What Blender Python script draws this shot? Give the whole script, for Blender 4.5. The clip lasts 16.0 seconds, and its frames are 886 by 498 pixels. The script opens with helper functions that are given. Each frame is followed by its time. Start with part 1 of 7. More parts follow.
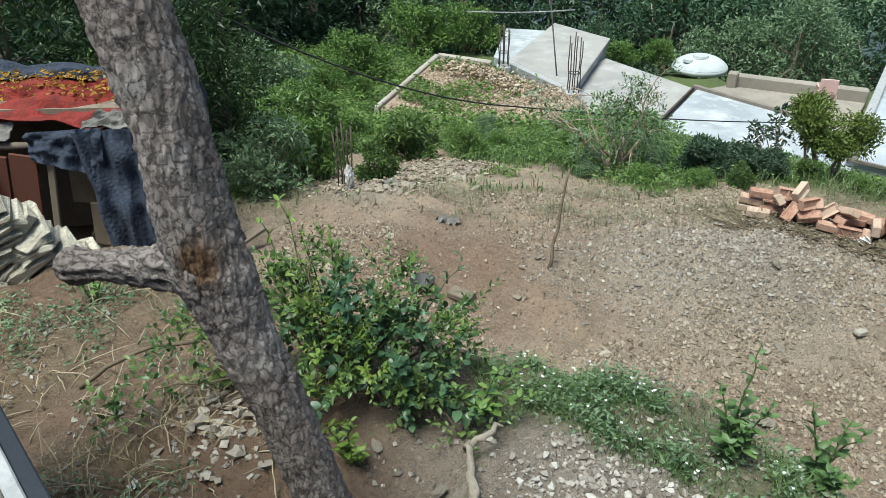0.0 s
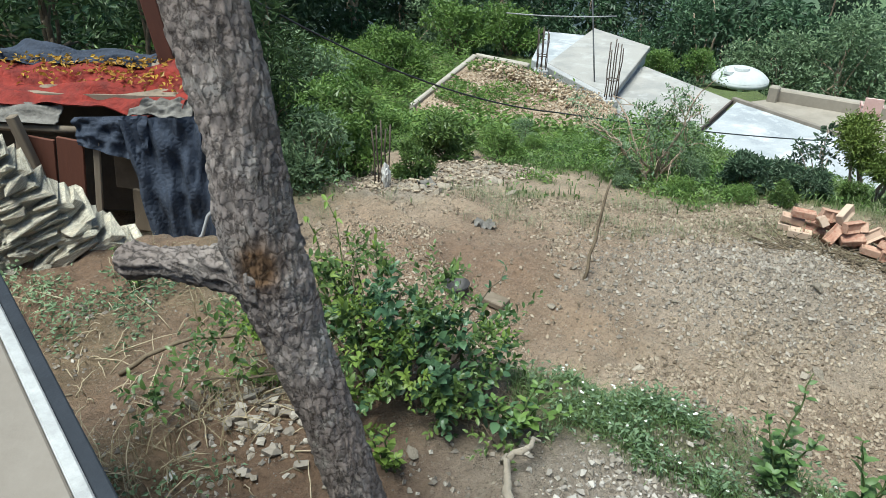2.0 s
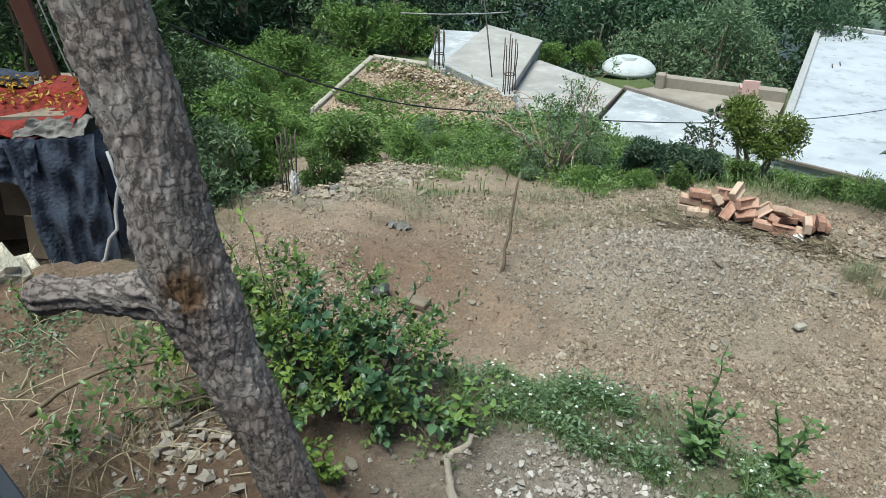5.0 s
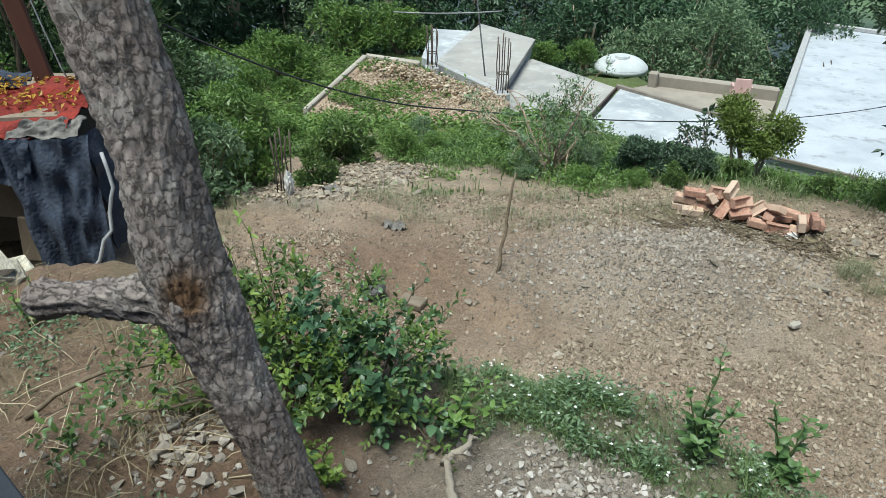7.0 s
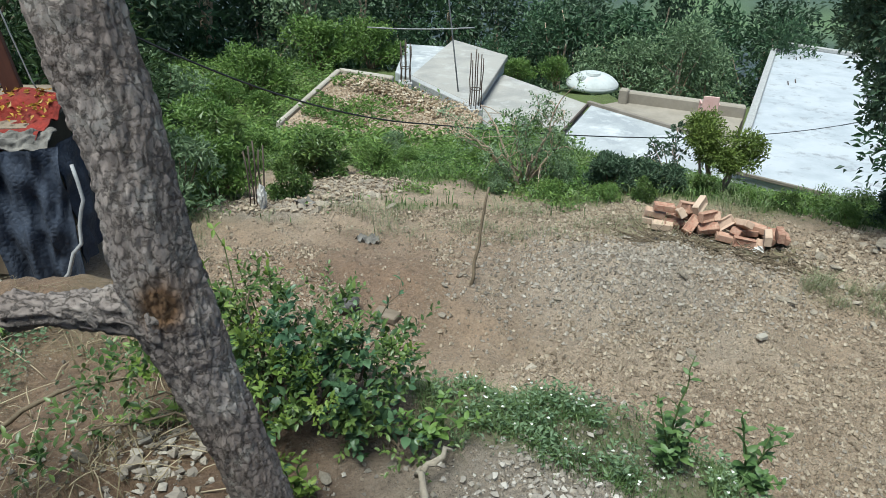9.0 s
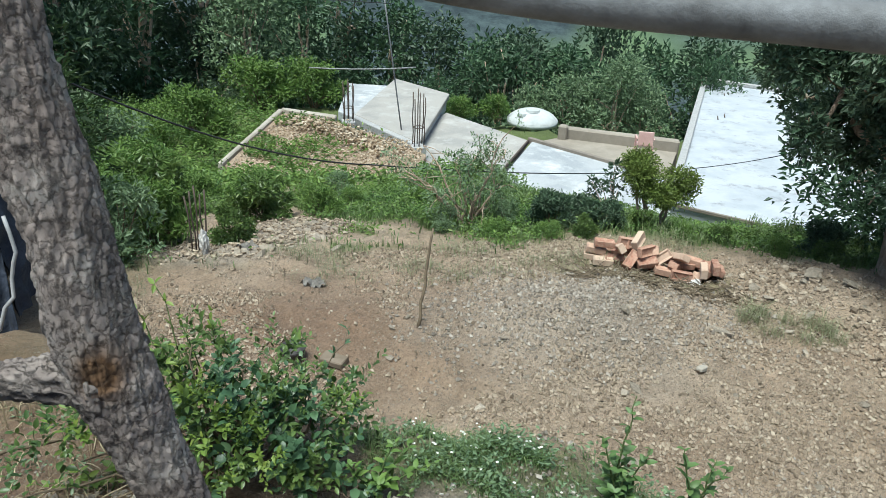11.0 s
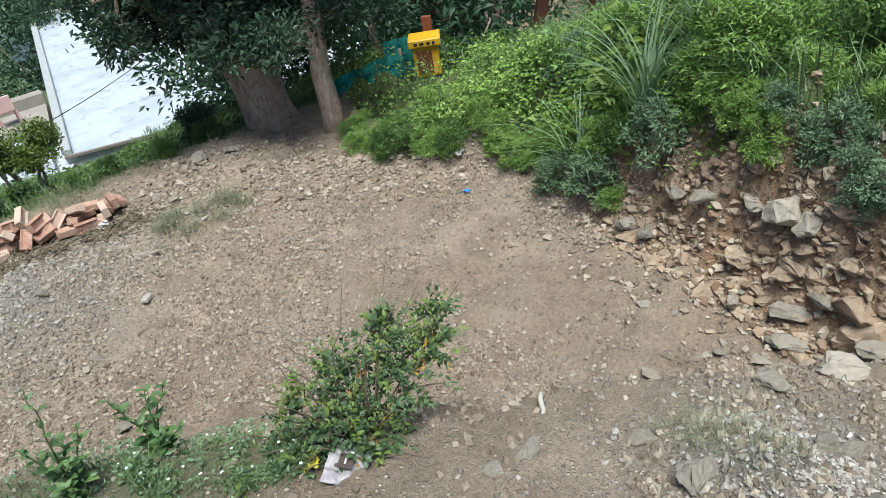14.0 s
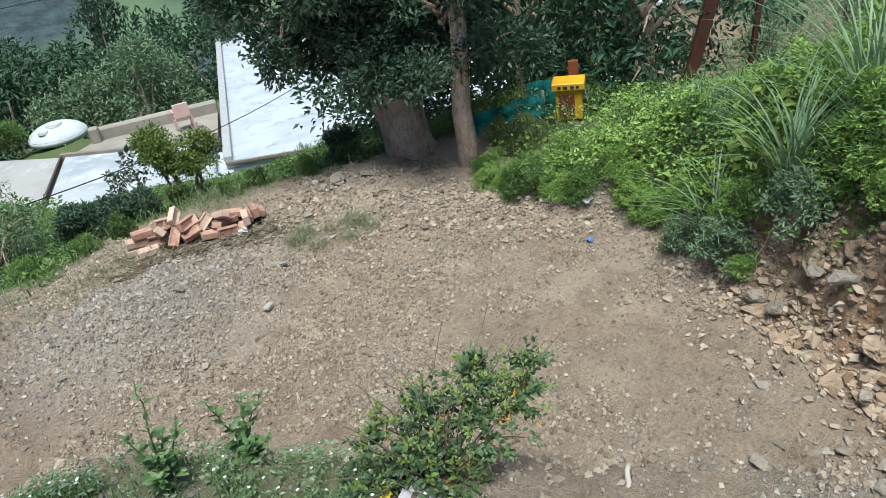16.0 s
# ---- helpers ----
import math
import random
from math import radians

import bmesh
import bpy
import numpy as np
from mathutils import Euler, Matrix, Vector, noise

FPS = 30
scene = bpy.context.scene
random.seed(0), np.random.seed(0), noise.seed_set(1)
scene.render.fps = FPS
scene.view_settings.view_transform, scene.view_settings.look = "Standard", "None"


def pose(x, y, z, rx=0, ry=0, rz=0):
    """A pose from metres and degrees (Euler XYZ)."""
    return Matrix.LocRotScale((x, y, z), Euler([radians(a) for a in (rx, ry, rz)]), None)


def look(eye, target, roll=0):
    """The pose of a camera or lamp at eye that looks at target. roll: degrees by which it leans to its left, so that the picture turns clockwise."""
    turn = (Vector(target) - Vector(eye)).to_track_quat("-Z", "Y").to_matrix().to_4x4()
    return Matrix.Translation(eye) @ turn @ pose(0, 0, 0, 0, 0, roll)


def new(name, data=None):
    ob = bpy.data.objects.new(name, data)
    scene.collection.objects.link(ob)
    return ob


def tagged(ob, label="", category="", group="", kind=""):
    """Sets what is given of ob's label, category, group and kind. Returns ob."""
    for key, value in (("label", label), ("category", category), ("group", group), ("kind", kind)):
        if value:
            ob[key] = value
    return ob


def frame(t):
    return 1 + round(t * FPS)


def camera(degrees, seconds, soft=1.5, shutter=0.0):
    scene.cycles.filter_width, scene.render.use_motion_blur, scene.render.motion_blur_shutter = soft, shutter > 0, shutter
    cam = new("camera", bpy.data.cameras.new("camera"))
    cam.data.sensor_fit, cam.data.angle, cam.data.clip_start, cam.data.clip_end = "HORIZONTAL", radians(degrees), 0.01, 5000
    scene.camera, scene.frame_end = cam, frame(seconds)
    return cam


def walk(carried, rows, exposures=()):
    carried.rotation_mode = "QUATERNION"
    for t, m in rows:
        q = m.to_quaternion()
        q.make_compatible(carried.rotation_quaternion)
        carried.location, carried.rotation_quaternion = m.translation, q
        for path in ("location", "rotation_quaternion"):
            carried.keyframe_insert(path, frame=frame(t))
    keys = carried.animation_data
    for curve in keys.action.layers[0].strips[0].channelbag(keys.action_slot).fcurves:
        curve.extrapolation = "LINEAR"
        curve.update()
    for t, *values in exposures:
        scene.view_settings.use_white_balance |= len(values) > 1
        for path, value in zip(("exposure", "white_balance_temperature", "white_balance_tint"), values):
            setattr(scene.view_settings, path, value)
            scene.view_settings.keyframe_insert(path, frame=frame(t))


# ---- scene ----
cam = camera(62.9, 16.0, soft=0.5)
ROWS = [
    (0.0, 0.0, 0.0, 3.12, 61.05, 0.51, -0.28),
    (0.5, -0.045, 0.009, 3.118, 60.73, 0.11, 2.15),
    (1.0, -0.066, 0.02, 3.129, 60.66, -0.4, 3.28),
    (1.5, -0.083, 0.03, 3.135, 60.82, -0.89, 3.49),
    (2.0, -0.092, 0.037, 3.143, 60.92, -1.3, 2.91),
    (2.5, -0.102, 0.038, 3.144, 61.08, -1.69, 1.31),
    (3.0, -0.112, 0.033, 3.143, 61.27, -1.76, -0.53),
    (3.5, -0.125, 0.034, 3.141, 61.31, -1.75, -2.17),
    (4.0, -0.129, 0.036, 3.145, 61.27, -1.54, -4.12),
    (6.5, -0.164, 0.059, 3.158, 60.91, -0.68, -5.82),
    (7.0, -0.165, 0.057, 3.158, 60.99, -0.91, -6.01),
    (7.5, -0.169, 0.05, 3.164, 61.14, -1.13, -6.03),
    (8.0, -0.169, 0.037, 3.167, 61.5, -1.34, -6.59),
    (8.5, -0.173, 0.032, 3.164, 61.86, -1.58, -7.31),
    (11.0, -0.166, 0.021, 3.23, 65.1, -2.48, -12.28),
    (11.5, -0.137, 0.019, 3.259, 66.24, -1.66, -15.72),
    (12.0, -0.06, -0.009, 3.246, 65.34, 0.09, -23.71),
    (12.5, 0.033, -0.039, 3.206, 62.8, 2.68, -36.82),
    (13.0, 0.159, -0.101, 3.168, 59.55, 5.44, -51.42),
    (13.5, 0.275, -0.22, 3.157, 57.06, 7.58, -60.77),
    (14.0, 0.339, -0.289, 3.151, 55.78, 8.69, -62.58),
    (14.5, 0.402, -0.34, 3.164, 56.39, 8.83, -59.75),
    (15.0, 0.448, -0.377, 3.155, 57.34, 8.52, -56.0),
    (15.5, 0.46, -0.37, 3.162, 58.22, 8.36, -52.48),
    (16.0, 0.44, -0.376, 3.173, 60.27, 8.15, -49.89),
]
walk(cam, [(t, pose(*p)) for t, *p in ROWS], [(0.0, 0.70, 6080.0, -1.0), (1.5, 0.84, 6080.0, -1.0), (3.0, 0.71, 6080.0, -1.0), (4.0, 0.64, 6070.0, -1.0), (7.0, 0.62, 6060.0, -1.0), (8.5, 0.61, 6060.0, -1.0), (11.0, 0.72, 6050.0, -1.0), (13.0, 0.77, 5900.0, 3.0), (16.0, 0.73, 5880.0, 3.0)])


# ---- light ----
world = bpy.data.worlds.new("sky")
scene.world = world
world.use_nodes = True
wn = world.node_tree
sky = wn.nodes.new("ShaderNodeTexSky")
sky.sky_type, sky.sun_disc = "NISHITA", False
sky.sun_elevation, sky.sun_rotation = radians(70), radians(225)
sky.air_density, sky.dust_density, sky.ozone_density = 1.0, 2.0, 1.5
wn.links.new(sky.outputs["Color"], wn.nodes["Background"].inputs["Color"])
wn.nodes["Background"].inputs["Strength"].default_value = 0.080
sun = new("sun", bpy.data.lights.new("sun", "SUN"))
sun.data.energy, sun.data.angle, sun.data.color = 3.7, radians(32), (1.0, 0.97, 0.92)
sun.matrix_world = look((0, 0, 60), (15, 15, 0))


# ---- materials ----
def rgb(c):
    return (*c, 1.0)


class Mat:
    """A node material: base colour mixed over two scales of noise, with fine relief."""

    def __init__(self, name, rough=0.85, metal=0.0):
        self.m = bpy.data.materials.new(name)
        self.m.use_nodes = True
        self.t = self.m.node_tree
        self.b = self.t.nodes["Principled BSDF"]
        self.b.inputs["Roughness"].default_value = rough
        self.b.inputs["Metallic"].default_value = metal
        co = self.t.nodes.new("ShaderNodeTexCoord")
        self.co = co.outputs["Object"]
        self.height = None

    def node(self, kind, **ins):
        n = self.t.nodes.new(kind)
        for k, v in ins.items():
            n.inputs[k.replace("_", " ")].default_value = v
        return n

    def link(self, a, b):
        self.t.links.new(a, b)

    def noise(self, scale, detail=5.0, rough=0.6, stretch=None):
        n = self.node("ShaderNodeTexNoise", Scale=scale, Detail=detail, Roughness=rough)
        src = self.co
        if stretch:
            mp = self.t.nodes.new("ShaderNodeMapping")
            mp.inputs["Scale"].default_value = stretch
            self.link(src, mp.inputs["Vector"])
            src = mp.outputs["Vector"]
        self.link(src, n.inputs["Vector"])
        return n.outputs["Fac"]

    def cells(self, scale, feature="F1", stretch=None):
        n = self.node("ShaderNodeTexVoronoi", Scale=scale)
        n.feature = feature
        src = self.co
        if stretch:
            mp = self.t.nodes.new("ShaderNodeMapping")
            mp.inputs["Scale"].default_value = stretch
            self.link(src, mp.inputs["Vector"])
            src = mp.outputs["Vector"]
        self.link(src, n.inputs["Vector"])
        return n

    def attribute(self, name):
        n = self.t.nodes.new("ShaderNodeAttribute")
        n.attribute_name = name
        return n.outputs["Fac"]

    def ramp(self, fac, *stops):
        r = self.t.nodes.new("ShaderNodeValToRGB")
        el = r.color_ramp.elements
        while len(el) < len(stops):
            el.new(0.5)
        for e, (p, c) in zip(el, stops):
            e.position, e.color = p, (rgb(c) if not isinstance(c, (int, float)) else (c, c, c, 1))
        self.link(fac, r.inputs["Fac"])
        return r.outputs["Color"]

    def mix(self, fac, a, b, mode="MIX"):
        n = self.t.nodes.new("ShaderNodeMix")
        n.data_type, n.blend_type = "RGBA", mode
        for sock, v in ((n.inputs[0], fac), (n.inputs[6], a), (n.inputs[7], b)):
            if isinstance(v, (int, float)):
                sock.default_value = v if sock is n.inputs[0] or sock.type == "VALUE" else (v, v, v, 1)
            elif isinstance(v, tuple):
                sock.default_value = rgb(v)
            else:
                self.link(v, sock)
        return n.outputs[2]

    def island(self):
        return self.t.nodes.new("ShaderNodeNewGeometry").outputs["Random Per Island"]

    def each(self):
        return self.t.nodes.new("ShaderNodeObjectInfo").outputs["Random"]

    def colour(self, c):
        if isinstance(c, tuple):
            self.b.inputs["Base Color"].default_value = rgb(c)
        else:
            self.link(c, self.b.inputs["Base Color"])
        return self

    def bump(self, h, strength=0.4, distance=0.02):
        n = self.node("ShaderNodeBump", Strength=strength, Distance=distance)
        self.link(h, n.inputs["Height"])
        self.link(n.outputs["Normal"], self.b.inputs["Normal"])
        return self


def simple(name, dark, light, scale=6.0, rough=0.85, metal=0.0, bump=0.3, dist=0.01, each=0.0, stretch=None):
    """Two-tone worn surface with a second, coarse scale of stains."""
    k = Mat(name, rough, metal)
    fine = k.noise(scale * 6, 6, 0.65, stretch)
    broad = k.noise(scale, 4, 0.6, stretch)
    c = k.mix(k.ramp(broad, (0.3, 0.0), (0.7, 1.0)), dark, light)
    c = k.mix(0.35, c, k.ramp(fine, (0.25, dark), (0.75, light)))
    if each:
        c = k.mix(each, c, k.ramp(k.each(), (0.0, tuple(v * 0.55 for v in dark)), (1.0, tuple(min(1, v * 1.25) for v in light))))
    k.colour(c).bump(fine, bump, dist)
    return k.m


def leaf_mat(name, deep, mid, tip, rough=0.5):
    k = Mat(name, rough)
    k.b.inputs["Specular IOR Level"].default_value = 0.4
    c = k.ramp(k.island(), (0.0, deep), (0.5, mid), (0.9, mid), (1.0, tip))
    c = k.mix(0.45, c, k.ramp(k.noise(1.3, 3), (0.35, deep), (0.7, tip)))
    k.colour(c)
    tr = k.node("ShaderNodeBsdfTranslucent")
    k.link(c, tr.inputs["Color"])
    mx = k.node("ShaderNodeMixShader", Fac=0.2)
    k.link(k.b.outputs[0], mx.inputs[1])
    k.link(tr.outputs[0], mx.inputs[2])
    k.link(mx.outputs[0], k.t.nodes["Material Output"].inputs["Surface"])
    return k.m


def ground_mat():
    """Stony soil: pebbles of three sizes over fine earth, with turf, clay and haze-tinted far woods by attribute."""
    k = Mat("soil", 0.95)
    fine, mid, broad = k.noise(38, 10, 0.8), k.noise(7, 5, 0.6), k.noise(1.1, 4, 0.55)
    soil = k.mix(k.ramp(broad, (0.35, 0.0), (0.65, 1.0)), (0.392, 0.288, 0.198), (0.495, 0.385, 0.278))
    soil = k.mix(k.attribute("red"), soil, k.mix(mid, (0.190, 0.112, 0.066), (0.320, 0.205, 0.128)))
    soil = k.mix(k.attribute("grey"), soil, k.mix(mid, (0.335, 0.295, 0.246), (0.47, 0.42, 0.355)))
    soil = k.mix(0.7, soil, k.ramp(fine, (0.36, (0.30, 0.28, 0.26)), (0.47, (0.82, 0.81, 0.80)), (0.60, (1.15, 1.15, 1.15))), "MULTIPLY")
    soil = k.mix(0.55, soil, k.ramp(k.noise(3.2, 7, 0.7), (0.36, (0.55, 0.53, 0.50)), (0.5, (0.95, 0.95, 0.95)), (0.64, (1.18, 1.18, 1.18))), "MULTIPLY")
    lumps = k.ramp(k.noise(16, 8, 0.75), (0.36, (0.42, 0.38, 0.34)), (0.5, (0.92, 0.90, 0.88)), (0.62, (1.2, 1.2, 1.2)))
    soil = k.mix(k.attribute("clay"), soil, k.mix(0.9, k.mix(k.ramp(mid, (0.38, 0.0), (0.62, 1.0)), (0.28, 0.155, 0.080), (0.44, 0.325, 0.21)), lumps, "MULTIPLY"))
    relief = k.mix(k.mix(0.7, (0, 0, 0), k.attribute("clay")), fine, k.noise(16, 8, 0.75))
    patch = k.ramp(k.mix(0.4, k.noise(2.3, 4, 0.6), k.noise(9, 3, 0.6)), (0.42, 0.0), (0.56, 1.0))
    stony = k.mix(k.attribute("red"), k.mix(0.25, patch, (1, 1, 1)), k.mix(0.65, patch, (0, 0, 0)))
    stony = k.mix(k.mix(0.75, (0, 0, 0), k.attribute("worn")), stony, (0, 0, 0))
    for scale, share, high in ((120, 0.44, 0.35), (68, 0.50, 0.6), (38, 0.57, 1.0)):
        cell = k.cells(scale)
        lum = k.ramp(cell.outputs["Color"], (0.0, 0.0), (1.0, 1.0))
        shape = k.ramp(cell.outputs["Distance"], (0.30, 1.0), (0.38, 0.0))
        keep = k.mix(k.ramp(lum, (share, 0.0), (share + 0.01, 1.0)), (0, 0, 0), k.mix(stony, (0, 0, 0), shape))
        other = k.cells(scale * 0.77)
        tone = k.ramp(other.outputs["Color"], (0.25, (0.165, 0.128, 0.092)), (0.48, (0.30, 0.243, 0.178)), (0.72, (0.43, 0.37, 0.29)))
        soil = k.mix(keep, soil, tone)
        dome = k.ramp(cell.outputs["Distance"], (0.0, 1.0), (0.25, 0.85), (0.42, 0.0))
        relief = k.mix(keep, relief, k.mix(high, relief, k.mix(0.5, dome, (1, 1, 1))))
    turf = k.mix(mid, (0.075, 0.115, 0.028), (0.15, 0.215, 0.055))
    turf = k.mix(k.ramp(fine, (0.4, 0.0), (0.7, 1.0)), turf, (0.09, 0.085, 0.04))
    c = k.mix(k.attribute("green"), soil, turf)
    # far woods: bluish distance haze is mixed into their dark green
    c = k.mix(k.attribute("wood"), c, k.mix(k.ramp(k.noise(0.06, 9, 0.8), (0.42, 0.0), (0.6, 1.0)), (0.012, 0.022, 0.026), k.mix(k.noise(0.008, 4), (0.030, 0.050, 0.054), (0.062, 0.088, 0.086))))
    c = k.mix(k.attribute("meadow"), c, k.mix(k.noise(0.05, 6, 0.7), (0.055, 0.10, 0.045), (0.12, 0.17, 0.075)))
    k.colour(c)
    return k.bump(relief, 1.0, 0.045).m


def bark_mat(name, dark, mid, light, blotch, rust=None, grain=(1, 1, 0.75)):
    """Flaking bark: plates of uneven tone with thin dark cracks between them, scaly edges and pale patches."""
    k = Mat(name, 0.9)
    warp = k.noise(42, 9, 0.75, grain)
    wob = k.node("ShaderNodeTexNoise", Scale=16.0, Detail=7.0, Roughness=0.7)
    k.link(k.co, wob.inputs["Vector"])
    mp = k.t.nodes.new("ShaderNodeMapping")
    mp.inputs["Scale"].default_value = grain
    k.link(k.mix(0.07, k.co, wob.outputs["Color"], "ADD"), mp.inputs["Vector"])

    def plates(scale, feature):
        n = k.node("ShaderNodeTexVoronoi", Scale=scale)
        n.feature = feature
        k.link(mp.outputs["Vector"], n.inputs["Vector"])
        return n

    tone = k.ramp(plates(27.0, "F1").outputs["Color"], (0.2, 0.0), (0.8, 1.0))
    crack = k.ramp(plates(27.0, "DISTANCE_TO_EDGE").outputs["Distance"], (0.0, 0.0), (0.045, 0.8), (0.14, 1.0))
    some = k.ramp(k.noise(6, 5, 0.65), (0.42, 0.0), (0.58, 1.0))
    broad = k.ramp(k.noise(3.5, 5, 0.65), (0.40, 0.0), (0.62, 1.0))
    c = k.mix(k.mix(0.6, k.mix(0.5, tone, warp), broad), mid, light)
    c = k.mix(k.ramp(warp, (0.32, 0.6), (0.44, 0.0)), c, dark)
    c = k.mix(k.ramp(k.noise(7, 7, 0.7), (0.53, 0.0), (0.60, 0.8)), c, blotch)
    flake = k.ramp(k.noise(30, 9, 0.8, (1, 1, 1.7)), (0.40, 0.0), (0.45, 1.0), (0.60, 1.0), (0.68, 0.5))
    c = k.mix(k.mix(some, k.mix(0.6, flake, (1, 1, 1)), flake), k.mix(0.5, c, dark), c)
    c = k.mix(k.mix(some, k.mix(0.9, crack, (1, 1, 1)), k.mix(0.4, crack, (1, 1, 1))), tuple(v * 0.6 for v in dark), c)
    if rust:
        c = k.mix(k.attribute("rust"), c, k.mix(warp, rust, tuple(v * 0.4 for v in rust)))
    k.colour(c)
    return k.bump(k.mix(0.4, k.mix(0.55, crack, flake), k.mix(0.4, warp, tone)), 1.0, 0.016).m


def schist_mat():
    """Weathered schist: pale grey-buff skin with darker layers, rusty stains and pitted relief."""
    k = Mat("weathered_schist", 0.92)
    layer = k.noise(5, 8, 0.75, (0.5, 1, 2.2))
    fine = k.noise(17, 8, 0.75, (0.7, 1, 1.6))
    c = k.mix(k.ramp(layer, (0.36, 0.0), (0.60, 1.0)), (0.30, 0.262, 0.19), (0.76, 0.70, 0.56))
    c = k.mix(k.ramp(fine, (0.38, 0.75), (0.50, 0.0)), c, (0.15, 0.13, 0.10))
    c = k.mix(k.ramp(k.noise(2.2, 5, 0.7), (0.55, 0.0), (0.68, 0.6)), c, (0.46, 0.32, 0.18))
    c = k.mix(0.25, c, k.ramp(k.each(), (0.0, (0.20, 0.18, 0.14)), (1.0, (0.78, 0.73, 0.60))))
    return k.colour(c).bump(k.mix(0.5, layer, fine), 1.0, 0.03).m


def brick_mat():
    k = Mat("fired_brick", 0.9)
    tone = k.ramp(k.each(), (0.0, (0.20, 0.078, 0.05)), (0.45, (0.29, 0.135, 0.088)), (0.75, (0.35, 0.195, 0.135)), (1.0, (0.47, 0.37, 0.28)))
    n = k.noise(22, 6, 0.65)
    c = k.mix(k.ramp(n, (0.35, 0.0), (0.7, 0.6)), tone, (0.55, 0.40, 0.30))
    c = k.mix(k.ramp(k.noise(8, 3), (0.55, 0.0), (0.7, 0.5)), c, (0.30, 0.19, 0.13))
    return k.colour(c).bump(n, 0.5, 0.006).m


def white_roof_mat():
    k = Mat("white_roof_coating", 0.7)
    st = k.noise(0.9, 5, 0.65)
    c = k.mix(k.ramp(st, (0.42, 0.0), (0.66, 0.75)), (0.43, 0.455, 0.485), (0.31, 0.34, 0.37))
    c = k.mix(k.ramp(k.noise(2.2, 6, 0.7), (0.55, 0.0), (0.68, 0.7)), c, (0.20, 0.205, 0.21))
    return k.colour(c).bump(k.noise(30, 4), 0.2, 0.01).m


def slab_mat(name, base, wet, pale, amount=0.5):
    k = Mat(name, 0.75)
    c = k.mix(k.ramp(k.noise(0.7, 5, 0.6), (0.46, 0.0), (0.58, 1.0)), base, wet)
    c = k.mix(k.ramp(k.noise(1.6, 7, 0.7), (0.52, 0.0), (0.66, amount)), c, pale)
    c = k.mix(0.3, c, k.ramp(k.noise(25, 5), (0.3, base), (0.7, pale)))
    return k.colour(c).bump(k.noise(40, 4), 0.2, 0.008).m


def tarp_mat(name, dark, light, dust, rough=0.45):
    k = Mat(name, rough)
    c = k.mix(k.ramp(k.noise(8, 7, 0.7), (0.3, 0.0), (0.7, 1.0)), dark, light)
    c = k.mix(k.ramp(k.noise(30, 8, 0.8), (0.56, 0.0), (0.72, 0.6)), c, dust)
    return k.colour(c).bump(k.mix(0.5, k.noise(9, 6, 0.7), k.cells(24, "DISTANCE_TO_EDGE").outputs["Distance"]), 0.9, 0.02).m


SOIL = ground_mat()
STONE = simple("grey_shale", (0.18, 0.15, 0.113), (0.42, 0.365, 0.29), 9, 0.9, 0, 0.5, 0.01, 0.35)
PALE_STONE = simple("pale_stone", (0.20, 0.168, 0.126), (0.41, 0.355, 0.28), 7, 0.92, 0, 0.8, 0.02, 0.25)
WALL_STONE = schist_mat()
BRICK = brick_mat()
# darker copy of the trunk bark: weathering plus shade put into the colour
LIMB_BARK = bark_mat("weathered_shaded_limb_bark", (0.07, 0.054, 0.046), (0.165, 0.132, 0.116), (0.235, 0.20, 0.18), (0.25, 0.215, 0.19), None, (0.6, 1, 1))
BARK = bark_mat("grey_bark", (0.105, 0.080, 0.067), (0.255, 0.205, 0.182), (0.355, 0.305, 0.277), (0.385, 0.348, 0.317), (0.19, 0.088, 0.024), (1, 1, 0.8))
DARK_BARK = bark_mat("brown_bark", (0.115, 0.076, 0.052), (0.42, 0.295, 0.21), (0.62, 0.48, 0.37), (0.50, 0.43, 0.34), None, (1, 1, 0.2))
TWIG = simple("twig", (0.07, 0.05, 0.03), (0.18, 0.14, 0.09), 20)
DRY = simple("dry_stalk", (0.28, 0.22, 0.13), (0.50, 0.42, 0.29), 20)
GREEN_STEM = simple("green_stem", (0.05, 0.08, 0.02), (0.12, 0.16, 0.05), 20)
LEAF_BUSH = leaf_mat("bush_leaf", (0.024, 0.054, 0.018), (0.085, 0.150, 0.042), (0.24, 0.32, 0.085), 0.36)
LEAF_YOUNG = leaf_mat("young_leaf", (0.085, 0.150, 0.026), (0.175, 0.270, 0.048), (0.33, 0.38, 0.085))
# deep green leaves, colour lowered further for the shade behind the shed
LEAF_SHADE = leaf_mat("shaded_deep_green_leaf", (0.012, 0.028, 0.012), (0.034, 0.066, 0.024), (0.10, 0.16, 0.045))
LEAF_DARK = leaf_mat("dark_tree_leaf", (0.022, 0.048, 0.028), (0.060, 0.108, 0.058), (0.16, 0.22, 0.13))
LEAF_WOOD = leaf_mat("forest_leaf", (0.028, 0.062, 0.034), (0.060, 0.118, 0.058), (0.13, 0.21, 0.10))
LEAF_GREY = leaf_mat("grey_green_leaf", (0.085, 0.140, 0.072), (0.170, 0.252, 0.132), (0.30, 0.39, 0.21))
LEAF_WEED = leaf_mat("weed_leaf", (0.056, 0.118, 0.028), (0.128, 0.222, 0.050), (0.25, 0.345, 0.088))
LEAF_HERB = leaf_mat("herb_leaf", (0.045, 0.095, 0.030), (0.098, 0.175, 0.055), (0.20, 0.29, 0.09))
LEAF_BANK = leaf_mat("bank_leaf", (0.115, 0.200, 0.040), (0.235, 0.375, 0.078), (0.40, 0.53, 0.14))
